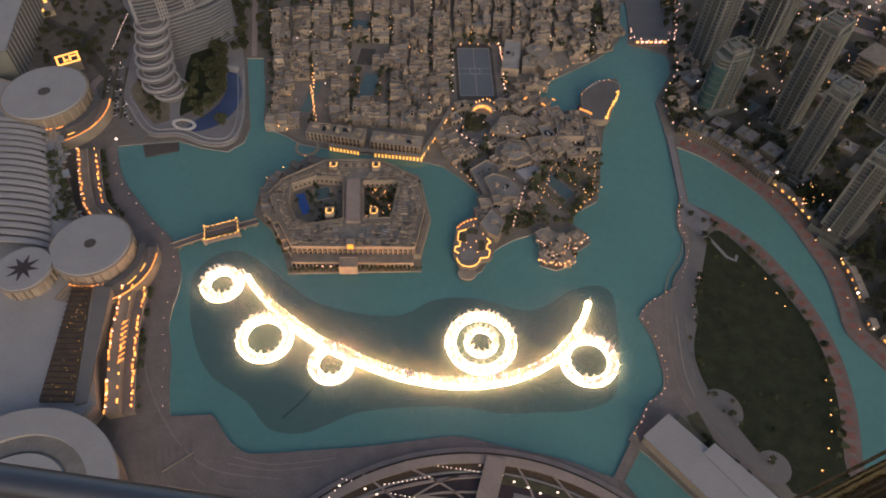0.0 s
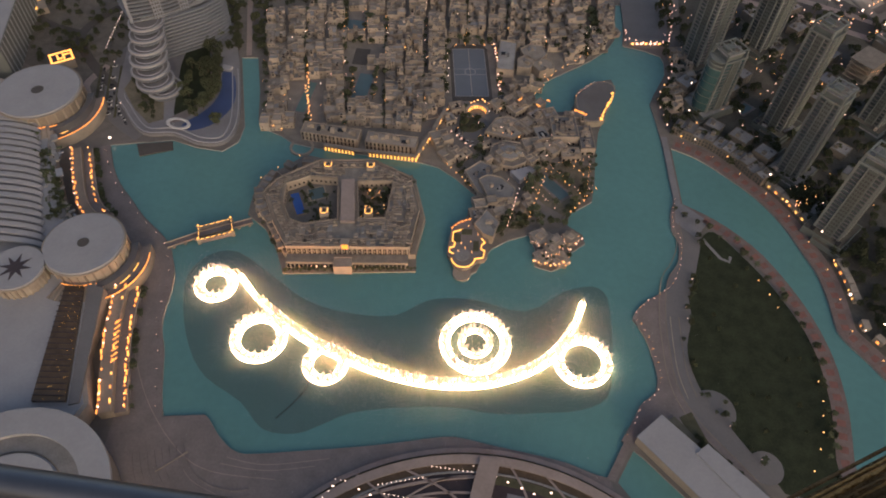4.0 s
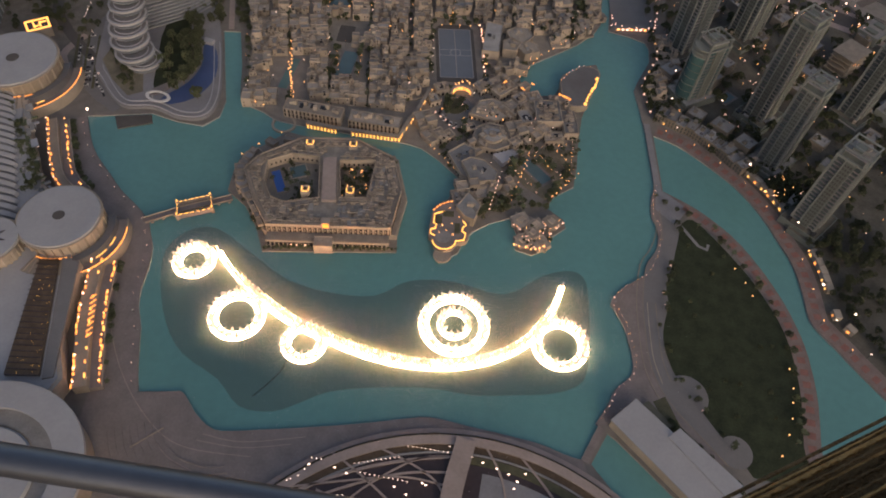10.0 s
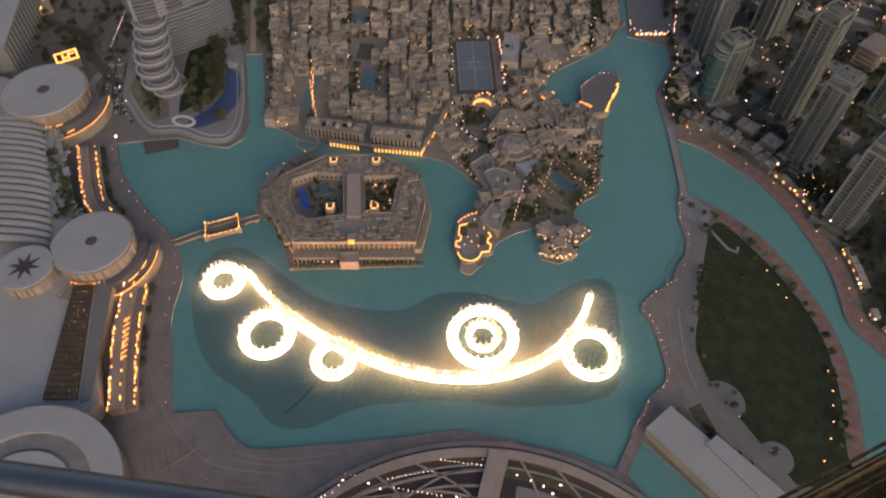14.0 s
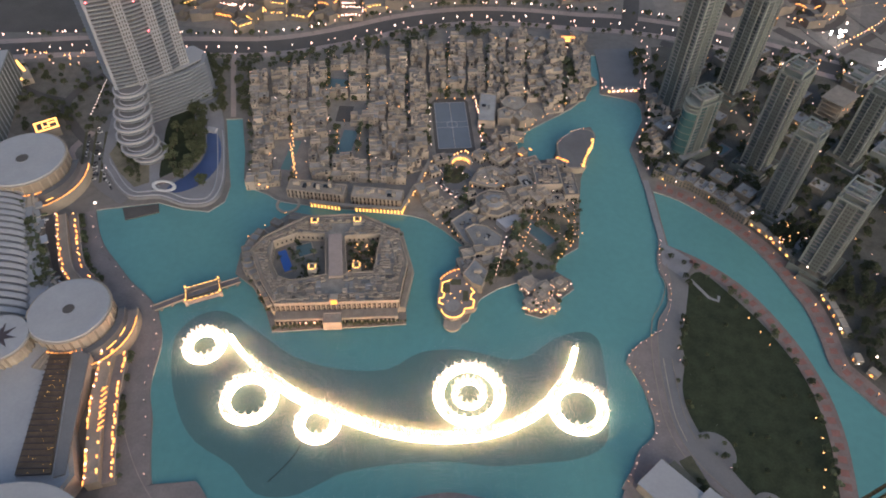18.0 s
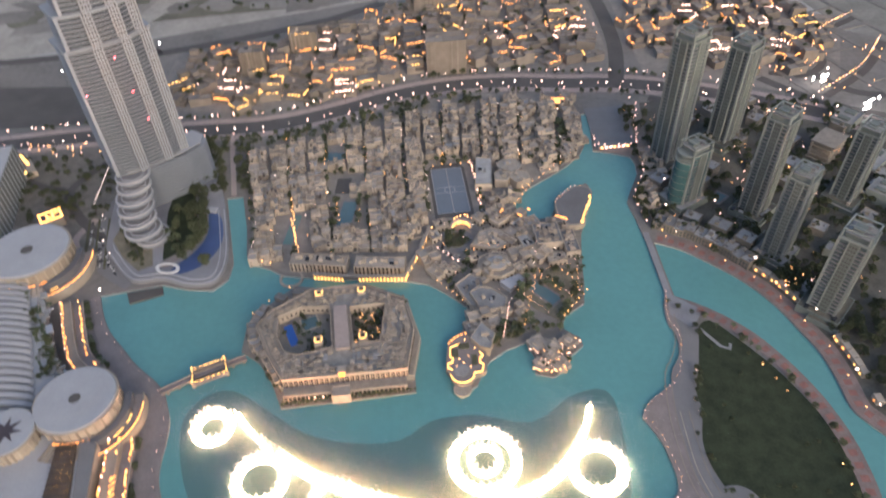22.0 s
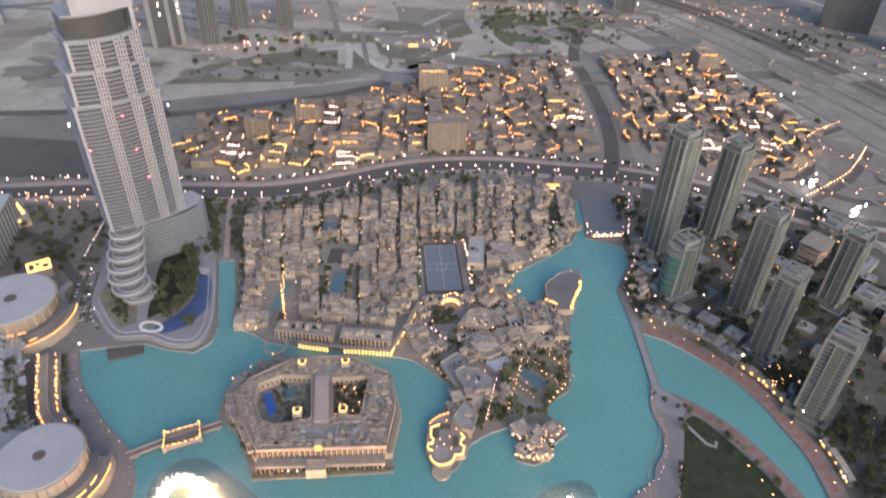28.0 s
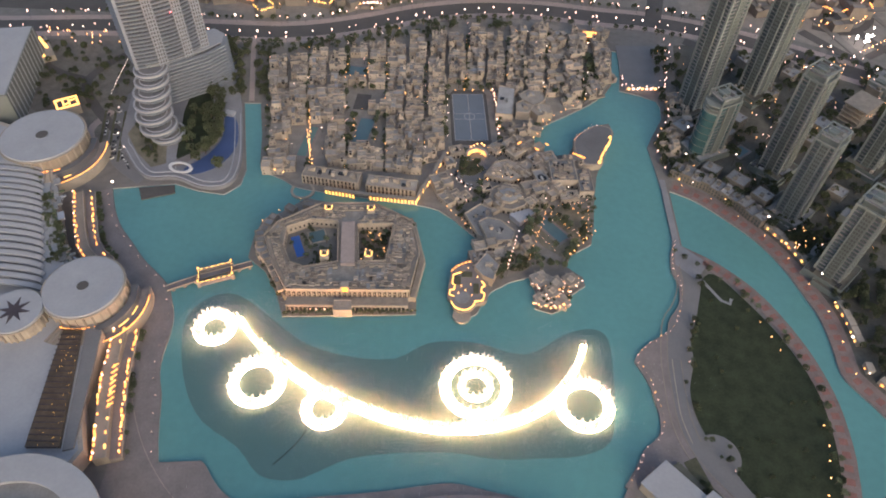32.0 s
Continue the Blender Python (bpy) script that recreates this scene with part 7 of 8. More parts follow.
for x, y, a in spaced([(-322, 583), (-320, 548), (-318, 517)], 5):
    street_lamp(x, y, LAMP_WHITE, 0.5, 6, group="promenade lights")
for k, (x, y, a) in enumerate(spaced([(-292, 462), (-286, 440), (-270, 420)], 7) + spaced([(-286, 470), (-292, 500), (-290, 530)], 9)):
    car(x + rnd.uniform(-3, 3), y, a + rnd.choice((0, 180)), k, 0.44)
for k in range(110):
    tree(rnd.uniform(-420, -304), rnd.uniform(500, 604), 0.85, None, group="roadside trees")


for k in range(3):
    u, v = (-300 - 9 * k, 500), (-284 - 9 * k, 432)
    tagged(Solid().ribbon([u, v], 2.2, 0.2, 0.62).part("planted_median", HEDGE), "narrow planted median between parking lanes", "median", kind="structure")
    for i, (x, y, a) in enumerate(spaced(offset([u, v], 3.2), 5.4, 2)):
        if rnd.random() < 0.7:
            car(x, y, a + 90 * (k % 2), i + k, 0.44)


# ---- residential towers east of the lake ----
def flats(x, y, w, d, h, turn, glass=TEAL_GLASS, stone=TOWER_STONE, group="residential towers", label="grey residential tower with pale ribs and teal glazed bays"):
    """A point tower: glazed bays between pale ribs, a stone bay with windows in the middle of each side, and an open framed crown."""
    t = thing("apartment_tower", label, "tower", group, at=pose(x, y, 0.15, 0, 0, turn))
    for px_, py_, pw, pd, ph in ((0, 0, w + 12, d + 10, 7), (-w * 0.6, -d * 0.3, w * 0.7, d * 1.1, 4.5), (w * 0.5, d * 0.7, w * 0.9, d * 0.6, 5.5)):
        pod = Solid().tray(px_, py_, 0, pw, pd, ph, 0.5, 0.8).part("podium_wall", stone, t, "low podium wing")
        Solid().box(px_, py_, ph - 0.8, pw - 1.2, pd - 1.2, 0.15).part("podium_roof", rnd.choice((ROOF_GREY, SHADE_GARDEN, SHADE_GARDEN)), pod)
    for k in range(5):
        share("roof_unit", rnd.choice(UNITS), t, rnd.choice((-1, 1)) * (w / 2 + rnd.uniform(1.5, 4.5)), rnd.uniform(-0.6, 0.6) * d, 6.2, rnd.choice((0, 90)))
    body = h - 9
    Solid().box(0, 0, 0, w - 1.6, d - 1.6, body).part("wall", glass, t, "dark teal glass curtain wall")
    for sx in (-1, 1):
        for sy in (-1, 1):
            Solid().box(sx * (w / 2 - 0.8), sy * (d / 2 - 0.8), 0, 1.8, 1.8, body + 2).part("corner_rib", TOWER_GREY, t, "pale corner rib")
    bands = [z for z in np.arange(8.0, body - 1, 3.5)]
    for side, span, gap in ((0, w, d / 2), (1, w, d / 2), (2, d, w / 2), (3, d, w / 2)):
        a, bay, win, sl = (0, 180, -90, 90)[side], Solid(), Solid(), Solid()
        bay.box(0.04 * span, -gap + 0.15, 0, span * 0.3, 1.5, body)
        for z in bands:
            z = float(z)
            for u in (-0.09, 0.0, 0.09):
                win.box((u + 0.04) * span, -gap - 0.62, z, span * 0.055, 0.1, 1.9)
            for u in (-0.31, 0.35):
                sl.box(u * span, -gap + 0.35, z - 0.5, span * 0.26, 1.1, 0.55)
        wall_bay = share("stone_bay", bay.mesh("stone_bay", stone), t, 0, 0, 0, a)
        tagged(share("window", win.mesh("window", TOWER_WINDOW), wall_bay), "rows of small dark windows", kind="stuff")
        tagged(share("balcony_slab", sl.mesh("balcony_slab", TOWER_DARK), t, 0, 0, 0, a), "stacked grey balcony slabs", kind="stuff")
        for u in (-0.13, 0.21):
            share("rib", Solid().box(u * span, -gap + 0.1, 0, 0.8, 1.7, body + 1.0).mesh("rib", TOWER_GREY), t, 0, 0, 0, a)
    # stepped top behind an open crown
    Solid().tray(0, 0, body, w + 0.6, d + 0.6, 1.6, 0.6, 1.0).part("cornice", TOWER_GREY, t)
    Solid().box(0, 0, body + 0.4, w * 0.74, d * 0.74, 4.2).part("upper_storey", stone, t)
    Solid().box(0, 0, body + 4.6, w * 0.78, d * 0.78, 0.6).part("roof", ROOF_GREY, t)
    for e in (-1, 1):
        for f in (-1, 1):
            Solid().box(e * (w / 2 - 1.2), f * (d / 2 - 1.2), body + 1.4, 1.5, 1.5, 7.0).part("crown_post", TOWER_GREY, t)
        Solid().box(0, e * (d / 2 - 1.2), body + 8.0, w - 0.9, 1.1, 0.9).part("crown_beam", TOWER_GREY, t, "pale open crown beam")
        Solid().box(e * (w / 2 - 1.2), 0, body + 8.0, 1.1, d - 3.6, 0.9).part("crown_beam", TOWER_GREY, t, "pale open crown beam")
        Solid().box(e * w * 0.17, 0, body + 7.95, 0.9, d - 3.6, 0.7).part("crown_beam", TOWER_GREY, t, "pale open crown beam")
    Solid().box(-w * 0.1, d * 0.06, body + 5.2, w * 0.36, d * 0.34, 3.4).part("plant_room", stone, t)
    Solid().cylinder(w * 0.2, -d * 0.12, body + 5.2, body + 8.4, w * 0.1, n=12).part("water_tank", TOWER_DARK, t)
    return t


TEAL_LOW = (228, 480, 23, 19, 66, 28)
for x, y, w, d, h, a in ((231, 545, 24, 21, 137, 34), (295, 572, 23, 21, 111, 36), (284, 459, 20.5, 19, 107, 40), TEAL_LOW, (282, 404, 18.5, 18, 90, 42), (296, 343, 22, 21, 84, 44), (371, 470, 20, 19, 82, 40)):
    t = flats(x, y, w, d, h, a, BRIGHT_TEAL if h == 66 else TEAL_GLASS, TOWER_STONE)
    if h == 66:
        front = [(q - w / 2 - 0.8, p) for p, q in bow(d * 0.86, 1.0, 4.5)]
        Solid().prism(front, 2, h - 16).part("curved_front", BRIGHT_TEAL, t, "curved teal glass front")
        for z in range(8, 50, 7):
            Solid().prism([(e - 0.35, f * 1.02) for e, f in front], z, z + 0.4).part("front_band", TOWER_STONE, t)
        for z in (50.5, 54, 57.5):
            Solid().prism([(e - 0.8, f * 1.05) for e, f in front], z, z + 1.1).part("crown_band", TOWER_GREY, t, "pale band round the top storeys")
# half-built block with lit floors between the towers
site = thing("building_site", "low brown half-built block with orange lit floors", "building", at=pose(386, 540, 0.2, 0, 0, 40))
for k in range(4):
    Solid().box(0, 0, 4.5 * k, 30, 22, 0.7).part("floor_slab", SAND_DARK, site)
    for e in (-13, -4, 4, 13):
        for f in (-9.5, 9.5):
            Solid().box(e, f, 4.5 * k + 0.7, 1.0, 1.0, 3.8).part("column", SAND_DARK, site)
Solid().box(0, 0, 18, 31, 23, 0.7).part("roof_slab", ROOF, site)
for e, k in ((-8, 2), (3, 1), (9, 3)):
    Solid().box(e, -10.6, 4.5 * k + 3.4, 3.2, 0.5, 0.6).part("work_light", ORANGE_STRIP, site, "orange work light")
for x, y, w, d, h, a in ((352, 402, 22, 18, 11, 46), (332, 398, 12, 20, 8, 46), (420, 520, 40, 24, 9, 40), (405, 470, 26, 20, 12, 40), (430, 590, 30, 22, 10, 40)):
    hall = thing("podium_hall", "low grey hall with a flat roof between the towers", "hall", "tower podium halls", at=pose(x, y, 0.2, 0, 0, a))
    Solid().tray(0, 0, 0, w, d, h, 0.5, 0.9).part("wall", TOWER_GREY, hall)
    Solid().box(0, 0, h - 0.9, w - 1.2, d - 1.2, 0.2).part("roof", ROOF_GREY, hall)
    for e in (-0.25, 0.25):
        Solid().box(e * w, 0, h - 0.7, w * 0.2, d * 0.5, 1.8).part("plant_room", TOWER_STONE, hall)
for x, y, a in spaced(offset(canal_out, 17), 7.5, 4):
    if y > 235 and rnd.random() < 0.55:
        front = thing("shopfront", "golden lit shopfront along the canal promenade", "shopfront", "canal shopfronts", at=pose(x, y, 0.15, 0, 0, a))
        Solid().box(0, 2.5, 0, 7, 5, 4.6).part("wall", SAND_DARK, front)
        Solid().box(0, -0.1, 0.8, rnd.uniform(0.8, 2.6), 0.3, 1.8).part("lit_window", rnd.choice((GOLD_STRIP, ORANGE_STRIP)), front, "glowing golden window")


def row_house(x, y, turn, w, d, h, r, group):
    """A plain rendered house of two or three storeys: parapet, sunk roof, two rows of windows and a stair head."""
    t = thing("row_house", "dull sand-coloured flat-roofed house below the towers", "house", group, at=pose(x, y, 0.2, 0, 0, turn))
    Solid().tray(0, 0, 0, w, d, h, 0.4, 0.8).part("wall", ROW_WALL, t)
    Solid().box(0, 0, h - 0.8, w - 0.9, d - 0.9, 0.15).part("roof", ROOF_GREY, t)
    for z in np.arange(1.0, h - 2.2, 3.2):
        for u in (-0.32, 0.0, 0.32):
            Solid().box(u * w, -d / 2 - 0.03, float(z), 1.3, 0.3, 1.9).part("window", TOWER_WINDOW, t)
    Solid().box(r.uniform(-0.25, 0.25) * w, r.uniform(0, 0.3) * d, h - 0.65, 3.2, 3.0, 2.6).part("stair_head", ROW_WALL, t)
    Solid().box(r.uniform(-0.3, 0.3) * w, -0.25 * d, h - 0.65, 2.4, 1.2, 1.1).part("roof_unit", TOWER_DARK, t)
    return t


r8 = random.Random(44)
terrace_row = smooth_path([(198, 449), (222, 434), (243, 414), (258, 392)], 5)
for k, (x, y, a) in enumerate(spaced(terrace_row, 9.0)):
    row_house(x, y, a + 180 if math.cos(radians(a)) < 0 else a, 9.0, 13 + (k % 3), 7.4 + 1.2 * (k % 2), r8, "canal row houses")
for x, y, a in ((228, 452, 140), (246, 436, 136), (262, 418, 132), (212, 505, 40), (330, 500, 40), (345, 520, 40), (310, 520, 40), (330, 430, 45), 
                (250, 500, 40), (266, 520, 40), (360, 560, 40), (340, 600, 40), (300, 620, 30), (270, 610, 30), (420, 500, 40), (410, 440, 45), (390, 400, 45), (440, 560, 40)):
    row_house(x, y, a, r8.uniform(13, 19), r8.uniform(11, 15), r8.choice((7, 8.5, 10.5)), r8, "courtyard houses")
sheet("east_garden", [(206, 470), (262, 410), (292, 345), (292, 262), (310, 226), (440, 150), (560, 300), (480, 520), (400, 640), (300, 662), (232, 650)], 0.26, SHADE_GARDEN, label="dark planted ground between the towers", category="ground")
for k in range(620):
    x, y = rnd.uniform(200, 440), rnd.uniform(230, 640)
    if y > 640 - x and y < 640 + 0.1 * x and not inside(x, y, CANAL) and math.hypot(x - 188, y - 427) > 20 and y - 427 > -(x - 186) * 1.05 + 22:
        tree(x, y, rnd.uniform(0.8, 1.3), None, group="courtyard trees")
for k in range(70):
    x, y = rnd.uniform(205, 420), rnd.uniform(440, 640)
    if y > 660 - x:
        row_house(x, y, rnd.choice((34, 40, 124)), 15, 12, 7.5, r8, "courtyard houses") if k % 4 == 1 else street_lamp(x, y, rnd.choice((LAMP_WARM, LAMP_PINK)), 0.7, 6, group="side street lamps")
for k in range(110):
    x, y = rnd.uniform(205, 440), rnd.uniform(330, 640)
    if y > 660 - x:
        street_lamp(x, y, rnd.choice((LAMP_WARM, LAMP_WARM, LAMP_PINK)), rnd.choice((0.4, 0.55)), 5, group="side street lamps")
for k in range(60):
    street_lamp(rnd.uniform(300, 560), rnd.uniform(560, 760), rnd.choice((LAMP_WARM, LAMP_WARM, LAMP_PINK)), rnd.choice((0.6, 0.9)), 6, group="side street lamps")
for pts in ([(245, 660), (330, 610), (430, 520), (520, 400)], [(380, 690), (420, 640), (480, 600), (560, 590)], [(440, 700), (470, 650), (530, 640), (620, 660)]):
    tagged(Solid().ribbon(smooth_path(pts), 12, 0.2, 0.45).part("side_road", ASPHALT), "dark asphalt side road", "road", kind="structure")
for k in range(14):
    a, q = rnd.uniform(0, 6.28), 14 * rnd.random() ** 0.5
    street_lamp(284 + q * math.cos(a), 372 + q * math.sin(a), LAMP_WARM if k % 3 else LAMP_PINK, 0.7, 6, group="side street lamps")
for k in range(26):
    a, q = rnd.uniform(0, 6.28), 13 * rnd.random() ** 0.5
    tree(284 + q * math.cos(a), 372 + q * math.sin(a), 1.0, None, group="round grove trees")

# park trees along the lawn
for k in range(46):
    p = rnd.choice(offset(canal_in, -13))
    if p[1] > 150:
        tree(p[0] + rnd.uniform(-3, 3), p[1] + rnd.uniform(-3, 3), 0.7, 4 if rnd.random() < 0.3 else None, 0.3, "park trees")
for k in range(26):
    x, y = rnd.uniform(165, 250), rnd.uniform(150, 330)
    if inside(x, y, [(196, 330), (229, 298), (249, 226), (244, 165), (200, 160), (170, 205), (168, 248), (186, 306)]):
        tree(x, y, 0.55, None, 0.3, "park trees")
tagged(Solid().ribbon([(196, 330), (206, 312), (212, 309), (214, 314)], 2.4, 0.2, 0.42).part("park_path", PAVING_GREY), "pale footpath across the lawn", "pavement", kind="structure")

# stage with long pale roofs
stage = thing("lakeside_stage", "long pale flat roof of a lakeside stage building", "stage", at=pose(0, 0, 0.15))
Solid().prism([(139, 180), (123, 166), (176, 108), (194, 124)], 0, 9).part("wall", SAND_DARK, stage)
Solid().prism([(139.5, 181), (122, 166), (176, 107), (195, 124)], 9, 10).part("roof", PALE_ROOF, stage, "long pale flat roof")
Solid().prism([(164, 163), (156, 157), (186, 121), (196, 130)], 9, 11).part("roof_step", PALE_ROOF, stage, "long pale flat roof")
Solid().prism([(150, 184), (142, 178), (155, 163), (163, 168)], 0, 2).part("dark_deck", DARK_SOIL, stage, "dark deck behind the stage")
Solid().ribbon([(161, 172), (172, 159), (186, 143), (199, 130)], 6, 0.2, 1.4).part("hedge", HEDGE, stage, "dark hedge behind the stage")
for k in range(26):
    x, y, a = rnd.choice(spaced([(160, 173), (172, 159), (186, 143), (199, 130)], 2))
    tree(x + rnd.uniform(-2, 2), y + rnd.uniform(-2, 2), 0.5, None, 0.3, "park trees")
for q in (0, -4.5, 3.0, 9.0):
    Solid().ribbon(smooth_path(PARK_MID[4:8] if q > 1 else PARK_MID, 3), 0.6, 0.3, 0.5, q).part("paving_band", SAND, thing("paving_line", "pale curved band in the promenade paving", "paving band", "paving bands"))
for q in range(8):
    Solid().ring(-116, 162, 36 + 4.2 * q, 36.7 + 4.2 * q, 0.42, 0.85, 196, 286, 30).part("step_edge", PAVING, thing("step_row", "curved brown step of the lakeside terrace", "steps", "terrace steps"))

# ---- glazed podium at the tower's foot ----
bench = thing("seat_wall", "pale low stone wall across the lakeside promenade", "wall", at=pose(0, 0, 0.2))
Solid().ribbon([(-162.7, 134.1), (-146.7, 147.2)], 0.7, 0.0, 0.9).part("wall", SAND, bench)
for track in ([(-211, 248), (-198, 210.6), (-178.7, 176.1), (-153.7, 148.5), (-130.6, 136.1), (-92, 133)], [(-152, 142), (-140, 130), (-122, 122)], [(-123.4, 145), (-98.8, 141.5), (-62, 147)], [(-126, 141), (-99, 138), (-70, 142)]):
    Solid().ribbon(smooth_path(track, 5), 0.45, 0.3, 0.48).part("paving_band", SIDEWALK, thing("paving_line", "pale curved band in the promenade paving", "paving band", "paving bands"))
foot = thing("tower_podium", "round tower podium with dark glass roof, pale ribs and small lamps", "podium", at=pose(25, -3, 0.15))
Solid().cylinder(0, 0, 0, 5.0, 152, n=120).part("glass_roof", DARK_GLASS, foot, "dark reflecting glass roof")
Solid().ring(0, 0, 157, 160, 0, 2.2, n=140).part("rim", SIDEWALK, foot)
Solid().ring(0, 0, 154.5, 157, 0, 1.6, n=140).part("hedge", HEDGE, foot, "dark clipped hedge ring")
Solid().ring(0, 0, 149, 154.5, 0, 6.2, n=140).part("rim_beam", SIDEWALK, foot, "pale curved rim beam")
Solid().ring(0, 0, 145, 149, 5, 5.3, n=120).part("roof_band", BRONZE_GLASS, foot, "brown glazed band inside the rim")
Solid().ring(0, 0, 143.5, 144.6, 5, 5.8, n=120).part("rib", ROOF_GREY, foot)
Solid().ring(0, 0, 138, 143, 5, 5.3, 20, 88, n=60).part("roof_band", HEDGE, foot, "dark planted roof band")
Solid().ring(0, 0, 60, 134, 5, 5.4, 20, 82, n=60).part("roof_floor", PAVING_GREY, foot, "grey terrace floor")
Solid().ribbon(smooth_path([(-10, 50), (-2, 100), (2, 125), (9, 152)]), 12, 5, 8).part("beam", SIDEWALK, foot, "wide pale roof beam")
for path, w in (([(-100, 110), (-76, 122), (-50, 132), (-20, 139), (6, 142)], 1.6), ([(-112, 95), (-80, 112), (-50, 124), (-22, 131), (4, 132)], 1.3), ([(-76, 118), (-60, 112), (-20, 100), (0, 96)], 1.3), ([(-44, 145), (-23, 136), (-9, 127), (-3, 118)], 1.2),
                ([(-70, 140), (-52, 128), (-30, 110), (-20, 96)], 1.2), ([(-95, 118), (-60, 124), (-27, 128), (0, 124)], 1.0), ([(-2, 142), (-22, 138), (-50, 120), (-66, 104)], 1.0), ([(20, 150), (30, 130), (34, 100)], 1.2), ([(40, 146), (60, 120), (70, 96)], 1.2)):
    Solid().ribbon(smooth_path(path, 5), w, 5, 5.9).part("rib", SIDEWALK, foot, "curved pale roof rib")
HEAD_S = lamp_mesh(LAMP_WHITE, 0.26)
for a, b in (((-44, 148), (-2, 144)), ((-2, 144), (0, 151)), ((-81, 136), (-64, 134)), ((-56, 134), (-28, 140)), ((-52, 129), (-22, 125)), ((-50, 110), (-28, 116)), ((-74, 115), (-58, 116))):
    n = int(math.hypot(b[0] - a[0], b[1] - a[1]) / 2.6)
    for k in range(n):
        t = k / n
        share("roof_lamp", HEAD_S, foot, a[0] + (b[0] - a[0]) * t, a[1] + (b[1] - a[1]) * t, 6.0)
for x, y in ((-82, 132), (-87, 125), (-67, 131), (-60, 128), (-32, 122), (-25, 118), (12, 142), (10, 136), (7, 123), (19, 139), (27, 136), (34, 133), (37, 125), (39, 129), (44, 134), (-16, 125), (-84, 129), (-93, 122), (-91, 123), (-14, 124)):
    share("roof_lamp", HEAD_S, foot, x, y, 6.0, scale=(2.6, 1.8, 1.4))
Solid().prism([(62, 118), (84, 108), (74, 92), (58, 102)], 5, 11).part("skylight", PALE, foot, "pale glass skylight")

# planters and skylights on the mall's lower roof
for k in range(54):
    x, y, a = rnd.choice(spaced(offset(FRONT, -7 - 5 * (k % 3)), 3))
    Solid().box(x + rnd.uniform(-2, 2), y, 15.6, rnd.uniform(2, 6), rnd.uniform(1, 2.6), rnd.uniform(0.5, 1.6), a + rnd.choice((0, 90))).part("planter", rnd.choice((PALE_ROOF, ROOF_GREY, LAWN_FAR, LAWN_FAR)), mall)

sheet("stage_garden", [(153.5, 184), (162, 188), (170, 165), (181, 152), (175, 147), (163, 160)], 0.52, HEDGE, label="dark planted strip behind the lakeside stage", category="garden")
for k in range(24):
    x, y, a = rnd.choice(spaced(smooth_path(PARK_INNER, 3), 2.5))
    tree(x + rnd.uniform(3, 9), y + rnd.uniform(-2, 2), rnd.uniform(0.45, 0.8), 4 if k % 3 == 0 else None, 0.3, "courtyard trees")
    if k % 4 == 0:
        street_lamp(x + rnd.uniform(2, 8), y, LAMP_PINK, 0.3, 4, 0.3, group="promenade lights")

# gardens east of the canal
sheet("canal_garden", [(x, y) for x, y in offset(canal_out, 14) if 190 < y < 400] + [(420, 190), (420, 330), (330, 380), (290, 400)], 0.24, SHADE_GARDEN, label="dark planted gardens along the canal", category="ground")
for k in range(260):
    x, y, a = rnd.choice([p for p in spaced(offset(canal_out, 20), 3) if 190 < p[1] < 410])
    q = rnd.uniform(0, 60)
    tree(x + q * 0.9, y + q * 0.25, rnd.uniform(0.6, 1.2), None, 0.2, "courtyard trees")


